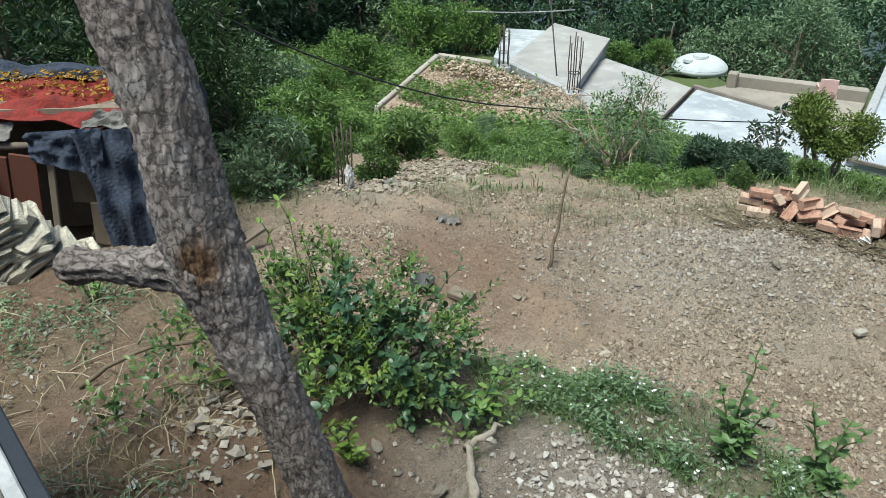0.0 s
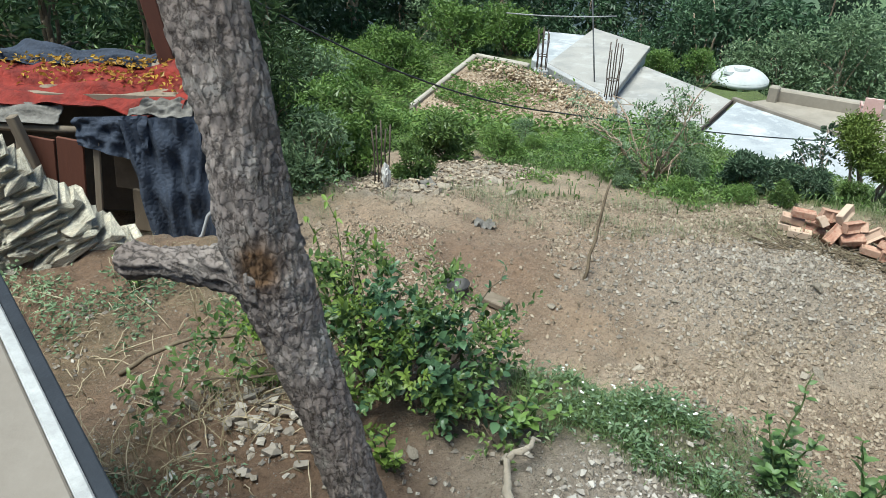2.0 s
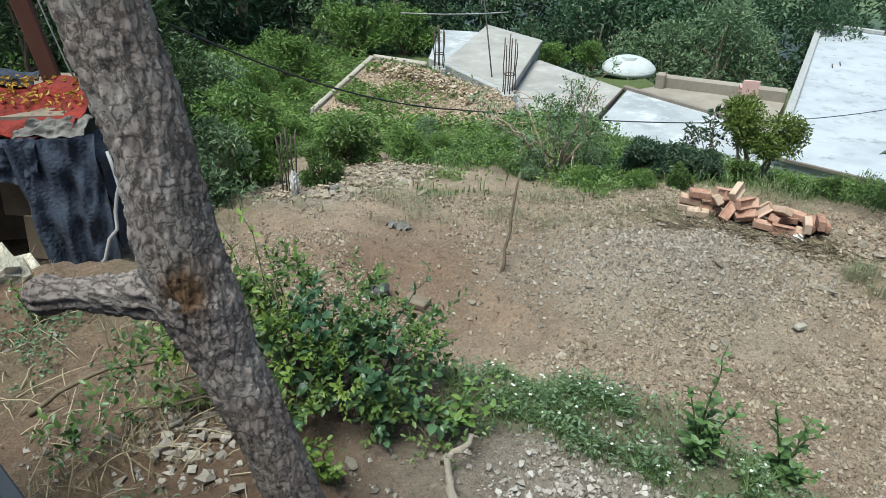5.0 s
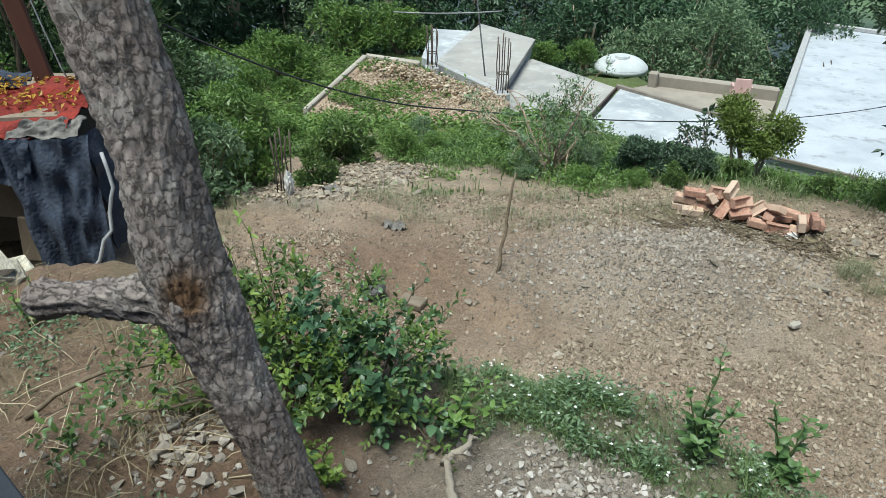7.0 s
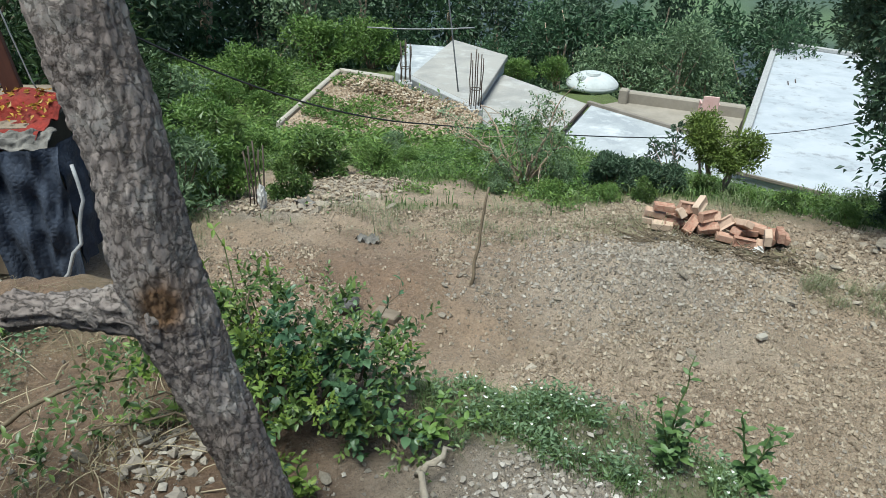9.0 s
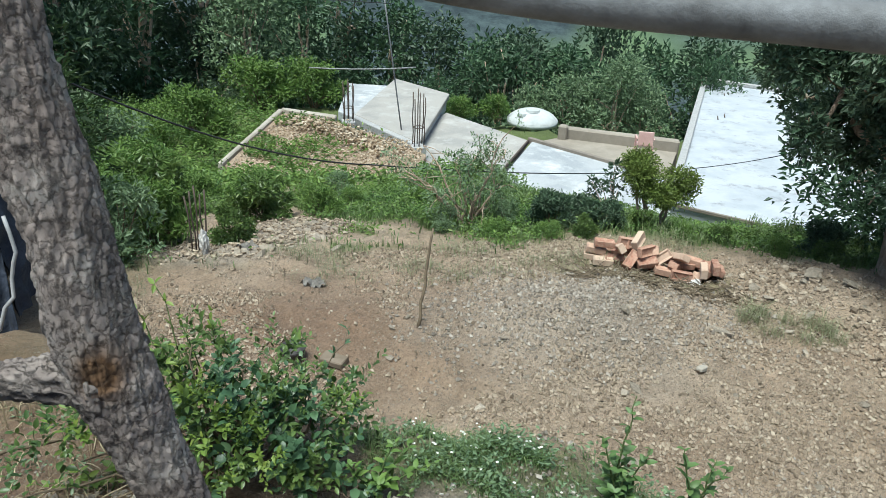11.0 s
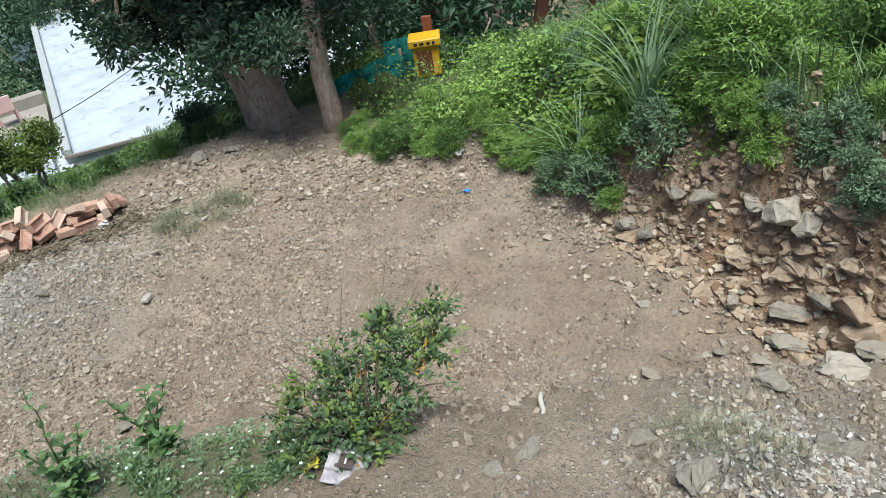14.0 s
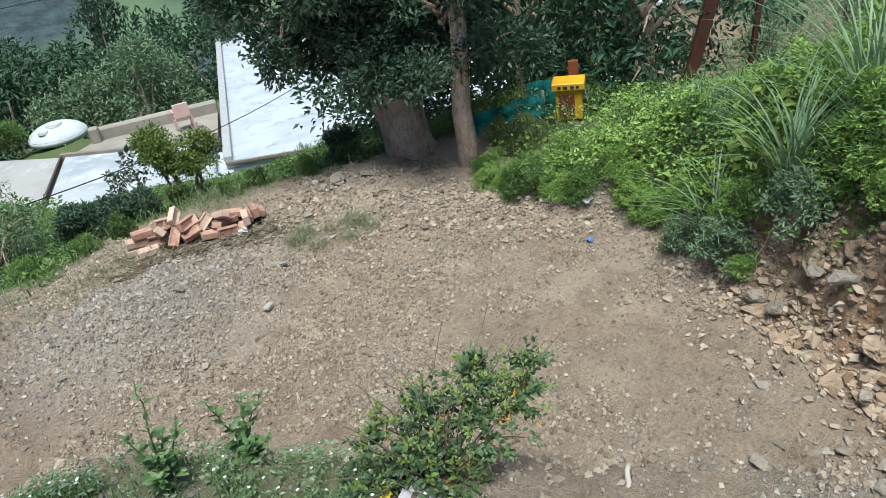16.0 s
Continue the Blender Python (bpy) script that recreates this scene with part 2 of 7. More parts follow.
LEAF_ROUND = leaf_mat("olive_leaf", (0.080, 0.125, 0.026), (0.155, 0.215, 0.045), (0.25, 0.31, 0.08))
GRASS = leaf_mat("grass", (0.055, 0.098, 0.030), (0.110, 0.175, 0.055), (0.23, 0.29, 0.12))
REED = leaf_mat("tall_grass", (0.12, 0.20, 0.09), (0.20, 0.30, 0.15), (0.32, 0.42, 0.24))
CREST_GRASS = leaf_mat("pale_grass", (0.13, 0.15, 0.075), (0.21, 0.235, 0.125), (0.36, 0.35, 0.22))
DRY_GRASS = leaf_mat("dry_grass", (0.20, 0.16, 0.09), (0.33, 0.27, 0.16), (0.45, 0.38, 0.24))
FLOWER = simple("white_petal", (0.65, 0.65, 0.58), (0.8, 0.8, 0.76), 10)
WHITE_ROOF = white_roof_mat()
SLAB = slab_mat("concrete_slab", (0.315, 0.298, 0.268), (0.225, 0.22, 0.205), (0.46, 0.455, 0.44), 0.7)
SLAB_WET = slab_mat("stained_slab", (0.33, 0.345, 0.355), (0.22, 0.24, 0.255), (0.58, 0.60, 0.62), 0.8)
CONCRETE = slab_mat("ledge_concrete", (0.195, 0.168, 0.138), (0.15, 0.125, 0.10), (0.25, 0.225, 0.19), 0.6)
BUFF_EDGE = slab_mat("buff_edging", (0.36, 0.325, 0.27), (0.28, 0.25, 0.2), (0.5, 0.47, 0.42), 0.6)
PLASTER = simple("painted_plaster", (0.34, 0.36, 0.37), (0.50, 0.525, 0.53), 2, 0.8)
WHITE_PAINT = simple("chipped_white_paint", (0.24, 0.24, 0.235), (0.46, 0.46, 0.45), 14, 0.7)
BLUE_BLACK = simple("blue_black_paint", (0.008, 0.011, 0.016), (0.022, 0.027, 0.036), 10, 0.85)
BLUE_TARP = tarp_mat("navy_tarpaulin", (0.012, 0.017, 0.030), (0.035, 0.047, 0.074), (0.105, 0.118, 0.138), 0.85)
RED_TARP = tarp_mat("red_cloth", (0.085, 0.008, 0.005), (0.25, 0.020, 0.010), (0.11, 0.05, 0.018), 0.85)
SACK = tarp_mat("sackcloth", (0.085, 0.077, 0.066), (0.22, 0.205, 0.185), (0.07, 0.06, 0.05), 0.85)
OLD_WOOD = simple("old_plank", (0.10, 0.075, 0.05), (0.27, 0.22, 0.165), 5, 0.9, 0, 0.6, 0.006, 0.2, (1, 1, 0.12))
RED_WOOD = simple("red_brown_timber", (0.055, 0.018, 0.011), (0.125, 0.042, 0.023), 5, 0.8, 0, 0.5, 0.006, 0.2, (1, 1, 0.15))
# near-black colour that stands in for shade inside the shed
DARK_IN = simple("shed_inside_shade", (0.02, 0.016, 0.012), (0.05, 0.04, 0.03), 5)
STEEL = simple("galvanised_pipe", (0.055, 0.055, 0.056), (0.225, 0.235, 0.245), 11, 0.7, 0.15, 0.5, 0.004)
REBAR = simple("rusty_rebar", (0.06, 0.05, 0.045), (0.15, 0.11, 0.09), 20, 0.8, 0.4)
CABLE = simple("black_cable", (0.01, 0.01, 0.012), (0.03, 0.03, 0.035), 10, 0.6)
PVC = simple("grey_plastic_pipe", (0.20, 0.20, 0.20), (0.36, 0.36, 0.36), 10, 0.5)
YELLOW = simple("yellow_enamel", (0.55, 0.28, 0.01), (0.72, 0.42, 0.015), 5, 0.5)
BROWN = simple("rust_brown", (0.10, 0.025, 0.01), (0.22, 0.06, 0.02), 6, 0.8)
TEAL = tarp_mat("teal_net", (0.004, 0.10, 0.085), (0.012, 0.19, 0.16), (0.05, 0.24, 0.20), 0.8)
PINK = simple("pink_plaster", (0.50, 0.24, 0.22), (0.66, 0.36, 0.33), 1.2, 0.85)
TANWALL = simple("tan_plaster", (0.42, 0.29, 0.19), (0.55, 0.40, 0.28), 1.0, 0.9)
CHAIR = simple("pink_plastic", (0.50, 0.30, 0.27), (0.62, 0.42, 0.38), 4, 0.45)
PAPER = simple("pale_wrapper", (0.40, 0.385, 0.36), (0.62, 0.61, 0.59), 20, 0.5)
PAPER_BROWN = simple("brown_print", (0.05, 0.035, 0.03), (0.10, 0.07, 0.06), 20, 0.5)
PACKET = simple("mauve_packet", (0.20, 0.165, 0.17), (0.46, 0.43, 0.43), 24, 0.5)
BLUE_FOIL = simple("blue_foil", (0.03, 0.12, 0.35), (0.10, 0.28, 0.6), 20, 0.35)
YELLOW_FOIL = simple("yellow_foil", (0.45, 0.36, 0.03), (0.65, 0.52, 0.06), 20, 0.4)
BLACK_RUBBER = simple("black_rubber", (0.015, 0.015, 0.016), (0.05, 0.045, 0.042), 20, 0.6)

# ---- shape of the land ----
def lattice(seed, n=64):
    return np.random.RandomState(seed).rand(n, n)


LAT = [lattice(s) for s in (11, 12, 13, 14)]


def vnoise(x, y, scale, k=0):
    """Smooth value noise, 0 to 1."""
    lat = LAT[k]
    u, v = np.asarray(x) / scale + 1000.0, np.asarray(y) / scale + 1000.0
    i, j = np.floor(u).astype(int), np.floor(v).astype(int)
    fu, fv = u - i, v - j
    fu, fv = fu * fu * (3 - 2 * fu), fv * fv * (3 - 2 * fv)
    n = 64
    a, b = lat[i % n, j % n], lat[(i + 1) % n, j % n]
    c, d = lat[i % n, (j + 1) % n], lat[(i + 1) % n, (j + 1) % n]
    return (a * (1 - fu) + b * fu) * (1 - fv) + (c * (1 - fu) + d * fu) * fv


def step(a, b, v):
    s = np.clip((np.asarray(v, float) - a) / (b - a), 0, 1)
    return s * s * (3 - 2 * s)


def terrace_line(x):
    return np.interp(x, [-6, -3, -1.6, -0.4, 0.6, 1.2, 2.0, 2.8, 3.4, 4.5], [4.7, 4.6, 4.3, 3.5, 3.05, 2.75, 1.9, 0.85, -0.2, -2.5])


def crest_line(x):
    return np.interp(x, [-6, -2, 0, 1, 2, 3, 4, 5, 5.7, 7, 12], [7.0, 6.4, 6.6, 6.4, 6.4, 6.6, 6.5, 5.8, 5.3, 4.8, 4.5])


def bank_line(y):
    return np.interp(y, [-4, -1, -0.4, 0.2, 1.0, 1.6, 2.6, 3.4, 4.2, 5.0, 7.0], [2.6, 3.5, 3.85, 4.25, 4.7, 5.3, 5.45, 5.2, 5.75, 6.6, 8.0])


def land(x, y):
    """Height of the ground in metres."""
    x, y = np.asarray(x, float), np.asarray(y, float)
    near = 1.0 + 0.08 * (vnoise(x, y, 0.9, 1) - 0.5) - 0.40 * step(1.2, 2.9, x) - 0.12 * step(-1.0, -3.0, x)
    drop = (y - terrace_line(x)) * 0.8 + 0.5 * (vnoise(x, y, 0.5, 2) - 0.5)
    z = near * (1 - step(-0.45, 0.65, drop))
    z = z + 0.22 * np.exp(-((x - 2.3) ** 2 / 1.6 + (y - 5.2) ** 2 / 0.5))          # the grey mound
    z = z + 0.14 * np.exp(-((x - 5.0) ** 2 / 0.5 + (y - 5.1) ** 2 / 0.4))
    z = z + 0.18 * np.exp(-((x + 0.3) ** 2 / 2.0 + (y - 5.3) ** 2 / 1.0))
    z = z + 0.20 * np.exp(-((x - 2.30) ** 2 / 0.07 + (y + 0.32) ** 2 / 0.10))
    # bank on the uphill side
    b = x - bank_line(y)
    tall = np.interp(y, [-4, 0.6, 1.6, 2.6, 3.5, 4.6, 8], [1.25, 1.12, 0.70, 0.40, 0.20, 0.05, 0.0])
    z = z + tall * step(-0.1, 0.75, b) + (0.30 * (vnoise(x, y, 0.26, 3) - 0.5) + 0.20 * (vnoise(x, y, 0.11, 0) - 0.5) + 0.12 * (step(0.45, 0.55, vnoise(x, y, 0.17, 1)) - 0.5)) * step(-0.1, 0.4, b) * (b < 3)
    z = z - 0.16 * np.clip(b - 0.8, 0, 4) * step(0.6, 1.8, y) * step(9, 6, y)
    # fall to the houses below
    c = np.clip(y - crest_line(x), 0, None)
    z = z - (0.27 * (np.sqrt(c * c + 0.25) - 0.5) * (1 - step(10.0, 13, c)) + 3.1 * step(10.0, 13, c)) * (1 + 0.22 * step(5.0, 7.5, x))
    z = z - 0.75 * step(11.3, 14.2, y) * step(4.0, 5.2, x) * step(22, 20, y)
    # valley and the far side
    r = np.clip(y - 25.5 + 2.2 * step(8.5, 10.0, x), 0, None)
    z = z - (0.40 + 0.5 * step(3.0, 9.0, x)) * np.clip(r, 0, 14) - 0.42 * np.clip(r - 14, 0, 76)
    z = z - 0.33 * np.clip(x - 8.6, 0, 14) * (1 - step(12, 20, y)) - 0.12 * np.clip(r - 90, 0, 350)
    z = z + 0.35 * np.exp(-((x - 8.85) ** 2 + (y - 24.7) ** 2) / 2.2)
    far = step(380, 1500, y)
    z = z + 330 * far * (0.6 + 0.8 * vnoise(x, y, 420, 2)) + 60 * far * vnoise(x, y, 120, 3)
    # small relief
    amp = 0.06 + 0.0 * x
    z = z + amp * (vnoise(x, y, 0.55, 0) - 0.5) + (0.055 * (vnoise(x, y, 0.2, 1) - 0.5) + 0.05 * (vnoise(x, y, 0.085, 2) - 0.5)) * (np.abs(y) < 30)
    return z

# ---- mesh helpers ----
RNG = np.random.RandomState(7)


def mesh_of(name, verts, faces, mat, smooth=False):
    """A mesh from arrays of places and of equal-sided faces."""
    me = bpy.data.meshes.new(name)
    verts, faces = np.asarray(verts, np.float32), np.asarray(faces, np.int32)
    me.vertices.add(len(verts))
    me.vertices.foreach_set("co", verts.ravel())
    k = faces.shape[1]
    me.loops.add(faces.size)
    me.loops.foreach_set("vertex_index", faces.ravel())
    me.polygons.add(len(faces))
    me.polygons.foreach_set("loop_start", np.arange(0, faces.size, k, dtype=np.int32))
    me.polygons.foreach_set("loop_total", np.full(len(faces), k, np.int32))
    me.polygons.foreach_set("use_smooth", np.full(len(faces), smooth))
    me.update(calc_edges=True)
    me.materials.append(mat)
    return me


def bm_mesh(name, bm, mat, smooth=False):
    me = bpy.data.meshes.new(name)
    bmesh.ops.recalc_face_normals(bm, faces=bm.faces)
    bm.to_mesh(me)
    bm.free()
    me.polygons.foreach_set("use_smooth", np.full(len(me.polygons), smooth))
    me.materials.append(mat)
    return me


def thing(name, label, category, at=(0, 0, 0), group="", kind="", turn=(0, 0, 0)):
    ob = new(name)
    ob.empty_display_size = 0.1
    ob.matrix_basis = pose(*at, *turn)
    return tagged(ob, label, category, group, kind)


def part(name, data, parent, label="", m=None):
    ob = new(name, data)
    ob.parent = parent
    if m is not None:
        ob.matrix_basis = m
    return tagged(ob, label)


def box(sx, sy, sz, bevel=0.0, wob=0.0, at=(0, 0, 0), seg=1):
    """A block of that size standing on its base, with worn edges."""
    bm = bmesh.new()
    bmesh.ops.create_cube(bm, size=1.0)
    bmesh.ops.scale(bm, vec=(sx, sy, sz), verts=bm.verts)
    bmesh.ops.translate(bm, vec=(at[0], at[1], at[2] + sz / 2), verts=bm.verts)
    if bevel:
        bmesh.ops.bevel(bm, geom=bm.edges[:], offset=bevel, segments=seg, affect="EDGES")
    if wob:
        for v in bm.verts:
            v.co += Vector(RNG.normal(0, wob, 3))
    return bm


def tube(path, radii, sides=10, rough=0.0, seed=0):
    """Places and quads of a tube along a path."""
    path = np.asarray(path, float)
    rs = np.random.RandomState(seed)
    n = len(path)
    tang = np.gradient(path, axis=0)
    tang /= np.linalg.norm(tang, axis=1)[:, None] + 1e-9
    ref = np.array([0.0, 0.0, 1.0]) if abs(tang[0][2]) < 0.8 else np.array([1.0, 0.0, 0.0])
    vs, a = [], np.linspace(0, 2 * np.pi, sides, endpoint=False)
    lump = rs.normal(0, 1, (n, sides))
    for i in range(n):
        u = np.cross(tang[i], ref)
        u /= np.linalg.norm(u) + 1e-9
        w = np.cross(tang[i], u)
        r = radii[i] * (1 + rough * lump[i])
        vs.append(path[i] + np.outer(np.cos(a) * r, u) + np.outer(np.sin(a) * r, w))
    vs = np.concatenate(vs)
    i, j = np.meshgrid(np.arange(n - 1), np.arange(sides), indexing="ij")
    f = np.stack([i * sides + j, i * sides + (j + 1) % sides, (i + 1) * sides + (j + 1) % sides, (i + 1) * sides + j], -1).reshape(-1, 4)
    vs = np.concatenate([vs, path[:1], path[-1:]])
    c0, c1 = n * sides, n * sides + 1
    k = np.arange(sides)
    e0 = np.stack([k * 0 + c0, (k + 1) % sides, k, k * 0 + c0], -1)
    e1 = np.stack([k * 0 + c1, (n - 1) * sides + k, (n - 1) * sides + (k + 1) % sides, k * 0 + c1], -1)
    return vs, f, np.concatenate([e0, e1])[:, :3]


def tubes_mesh(name, paths, mat, sides=6, smooth=True, rough=0.0):
    """Many tubes in one mesh; each is (path, radii)."""
    V, F, T, n = [], [], [], 0
    for s, (p, r) in enumerate(paths):
        v, f, t = tube(p, r, sides, rough, s)
        V.append(v), F.append(f + n), T.append(t + n)
        n += len(v)
    V, F, T = np.concatenate(V), np.concatenate(F), np.concatenate(T)
    tri = np.concatenate([F[:, [0, 1, 2]], F[:, [0, 2, 3]], T])
    return mesh_of(name, V, tri, mat, smooth)


def bend(a, b, sag=0.0, n=8, wob=0.0, seed=0):
    """A path from a to b that sags, with small kinks."""
    a, b = np.asarray(a, float), np.asarray(b, float)
    s = np.linspace(0, 1, n)[:, None]
    p = a + (b - a) * s
    p[:, 2] -= (4 * sag * s * (1 - s))[:, 0]
    if wob:
        p[1:-1] += np.random.RandomState(seed).normal(0, wob, (n - 2, 3))
    return p


def leaf_arrays(centre, way, size, aspect=0.45, droop=0.25, rs=RNG):
    """Folded four-sided leaves: two triangles each, at places, along ways."""
    n = len(centre)
    way = way / (np.linalg.norm(way, axis=1)[:, None] + 1e-9)
    side = np.cross(way, rs.normal(0, 1, (n, 3)))
    side /= np.linalg.norm(side, axis=1)[:, None] + 1e-9
    nor = np.cross(side, way)
    flip = np.sign(nor[:, 2:3] + 1e-6)
    nor *= flip
    s = np.broadcast_to(np.asarray(size, float), (n,))[:, None]
    base = centre
    tip = centre + way * s - nor * s * droop
    mid = centre + way * s * 0.45
    l = mid + side * s * aspect * 0.5 + nor * s * 0.08
    r = mid - side * s * aspect * 0.5 + nor * s * 0.08
    v = np.stack([base, l, tip, r], 1).reshape(-1, 3)
    k = np.arange(n)[:, None] * 4
    f = np.concatenate([k + [0, 2, 1], k + [0, 3, 2]])
    return v, f


def oval_arrays(centre, way, size, aspect=0.55, rs=RNG):
    """Rounded leaves with a folded midrib, eight triangles each."""
    n = len(centre)
    way = way / (np.linalg.norm(way, axis=1)[:, None] + 1e-9)
    ref = np.array([0, 0, 1.0]) + rs.normal(0, 0.35, (n, 3))
    side = np.cross(way, ref)
    side /= np.linalg.norm(side, axis=1)[:, None] + 1e-9
    nor = np.cross(side, way)
    s = np.broadcast_to(np.asarray(size, float), (n,))[:, None]
    at = lambda k, w, h: centre + way * s * k + side * s * aspect * w + nor * s * h
    pts = [at(0, 0, 0), at(0.36, 0, 0.0), at(0.72, 0, -0.05), at(1, 0, -0.16), at(0.3, 0.46, 0.07), at(0.68, 0.40, 0.02), at(0.3, -0.46, 0.07), at(0.68, -0.40, 0.02)]
    v = np.stack(pts, 1).reshape(-1, 3)
    k = np.arange(n)[:, None] * 8
    f = np.concatenate([k + t for t in ([0, 1, 4], [4, 1, 5], [1, 2, 5], [5, 2, 3], [0, 6, 1], [6, 7, 1], [1, 7, 2], [7, 3, 2])])
    return v, f


def spray_mesh(name, clumps, shoots, per, length, size, mat, seed=0, aspect=0.55, up=0.6):
    """Leaves set along many short shoots that leave the clumps outwards and upwards."""
    rs = np.random.RandomState(seed)
    cl = np.asarray(clumps, float)
    w = cl[:, 3] ** 2
    idx = rs.choice(len(cl), shoots, p=w / w.sum())
    d = rs.normal(0, 1, (shoots, 3)) + [0, 0, up]
    d /= np.linalg.norm(d, axis=1)[:, None]
    foot = cl[idx, :3] + d * (cl[idx, 3] * rs.uniform(0.15, 0.85, shoots))[:, None]
    ln = length * rs.uniform(0.5, 1.3, shoots)
    s = (np.arange(per) + 0.5) / per
    c = foot[:, None] + d[:, None] * (ln[:, None] * s)[..., None]
    a = (np.arange(per) * 2.4)[None] + rs.rand(shoots)[:, None] * 6.28
    u = np.cross(d, [0.3, 0.2, 1.0])
    u /= np.linalg.norm(u, axis=1)[:, None]
    v = np.cross(d, u)
    way = u[:, None] * np.cos(a)[..., None] + v[:, None] * np.sin(a)[..., None] + d[:, None] * (0.35 + 0.9 * s)[None, :, None]
    way[..., 2] += 0.15
    sz = size * (1.15 - 0.5 * s)[None] * rs.uniform(0.7, 1.25, (shoots, per)) * rs.uniform(0.7, 1.2, shoots)[:, None]
    vv, f = oval_arrays(c.reshape(-1, 3), way.reshape(-1, 3), sz.ravel(), aspect, rs)
    return mesh_of(name, vv, f, mat, True)


def crown_mesh(name, clumps, leaves, size, mat, seed=0, aspect=0.45, spread=1.0, up=0.3, shell=0.55):
    """Leaves on clumps (x, y, z, radius): many small leaves round each, thickest near its skin."""
    rs = np.random.RandomState(seed)
    cl = np.asarray(clumps, float)
    w = cl[:, 3] ** 2
    idx = rs.choice(len(cl), leaves, p=w / w.sum())
    d = rs.normal(0, 1, (leaves, 3))
    d /= np.linalg.norm(d, axis=1)[:, None]
    rad = cl[idx, 3] * (shell + (1.12 - shell) * rs.rand(leaves) ** 0.7) * (0.8 + 0.35 * rs.rand(leaves))
    c = cl[idx, :3] + d * rad[:, None] * [spread, spread, 0.85]
    way = d + rs.normal(0, 0.7, (leaves, 3)) + [0, 0, up]
    v, f = leaf_arrays(c, way, size * (0.6 + 0.7 * rs.rand(leaves)), aspect, 0.25, rs)
    return mesh_of(name, v, f, mat)


def stone_mesh(name, mat, seed, flat=0.6, sub=1):
    """An angular broken stone: the hull of random points, roughened where it is large."""
    rs = np.random.RandomState(seed)
    bm = bmesh.new()
    d = rs.normal(0, 1, (13 if sub == 1 else 17, 3))
    d /= np.linalg.norm(d, axis=1)[:, None]
    for p in d * 0.5 * rs.uniform(0.75, 1.05, (len(d), 1)):
        bm.verts.new(p * [1, 1, flat])
    bmesh.ops.convex_hull(bm, input=bm.verts[:])
    bmesh.ops.delete(bm, geom=[v for v in bm.verts if not v.link_faces], context="VERTS")
    if sub > 1:
        bmesh.ops.bevel(bm, geom=bm.edges[:], offset=0.02, segments=1, affect="EDGES")
        bmesh.ops.triangulate(bm, faces=bm.faces[:])
        bmesh.ops.subdivide_edges(bm, edges=bm.edges[:], cuts=2)
        for v in bm.verts:
            q = v.co + Vector((seed, 0, 0))
            ridge = math.floor((v.co.z + 0.1 * noise.noise(q * 3)) * 9) % 2
            v.co += v.co.normalized() * (0.07 * noise.noise(q * 4) + 0.05 * noise.noise(q * 11) + 0.010 * ridge)
    return bm_mesh(name, bm, mat)


def height(x, y):
    return float(land(x, y))

# ---- the ground ----
def strip(x, y, ax, ay, bx, by, w):
    """1 inside a band of half-width w along a line."""
    dx, dy = bx - ax, by - ay
    s = np.clip(((x - ax) * dx + (y - ay) * dy) / (dx * dx + dy * dy), 0, 1)
    return 1 - step(w * 0.5, w, np.hypot(x - ax - s * dx, y - ay - s * dy))


def green_of(x, y):
    """How much turf covers the soil."""
    x, y = np.asarray(x, float), np.asarray(y, float)
    past = step(0.05, 0.9, y - crest_line(x) + 0.7 * (vnoise(x, y, 0.8, 2) - 0.5))
    bare = np.maximum(strip(x, y, -0.9, 7.3, 0.1, 8.6, 0.9), strip(x, y, -0.9, 8.9, 0.4, 9.2, 0.5))
    bare = np.maximum(bare, strip(x, y, -1.2, 13.0, 1.2, 13.0, 0.5)) * (1 - step(0.55, 0.75, vnoise(x, y, 0.7, 1)))
    ledge = np.maximum.reduce([strip(x, y, -0.6, 8.0, 1.3, 7.45, 0.42), strip(x, y, -0.35, 10.3, -0.2, 9.2, 0.55), strip(x, y, 0.1, 13.5, 1.1, 14.3, 1.0), strip(x, y, -2.3, 14.6, -0.5, 13.4, 0.6), strip(x, y, -1.3, 9.7, -0.7, 8.2, 0.8)])
    bare = np.maximum(bare, ledge * step(0.25, 0.45, vnoise(x, y, 0.45, 3)))
    bare = np.maximum(bare, 0.95 * step(0.36, 0.48, vnoise(x, y, 0.6, 0)) * step(2.4, 1.6, x) * step(-1.8, -1.0, x) * step(9.5, 8.5, y))
    past = past * (1 - bare)
    bank = step(0.1, 0.45, x - bank_line(y)) * np.maximum(step(1.0, 1.5, y), step(0.38, 0.6, x - bank_line(y)))
    edge = 0.6 * np.maximum(strip(x, y, 0.35, 2.6, 0.95, 2.30, 0.30), strip(x, y, 0.95, 2.30, 1.75, 1.55, 0.30))
    tuft = np.maximum(strip(x, y, 3.95, 4.85, 4.3, 4.6, 0.3) * 0.25, strip(x, y, 2.6, 6.2, 3.9, 5.6, 0.3) * 0.4)
    left = 0.16 * step(0.5, 0.75, vnoise(x, y, 0.5, 3)) * step(-0.9, -1.4, x) * step(5.5, 4.5, y)
    near = 0.08 * step(0.6, 0.8, vnoise(x, y, 0.4, 2)) * step(3.2, 2.4, y)
    return np.clip(np.maximum.reduce([past, bank, edge, tuft, left, near]), 0, 1)


def spread_axis(lo, a, b, hi, fine, n_lo, n_hi):
    """Even steps from a to b, growing steps beyond them."""
    left = a - np.geomspace(fine, a - lo, n_lo)[::-1]
    right = b + np.geomspace(fine, hi - b, n_hi)
    return np.concatenate([left, np.arange(a, b + fine / 2, fine), right])


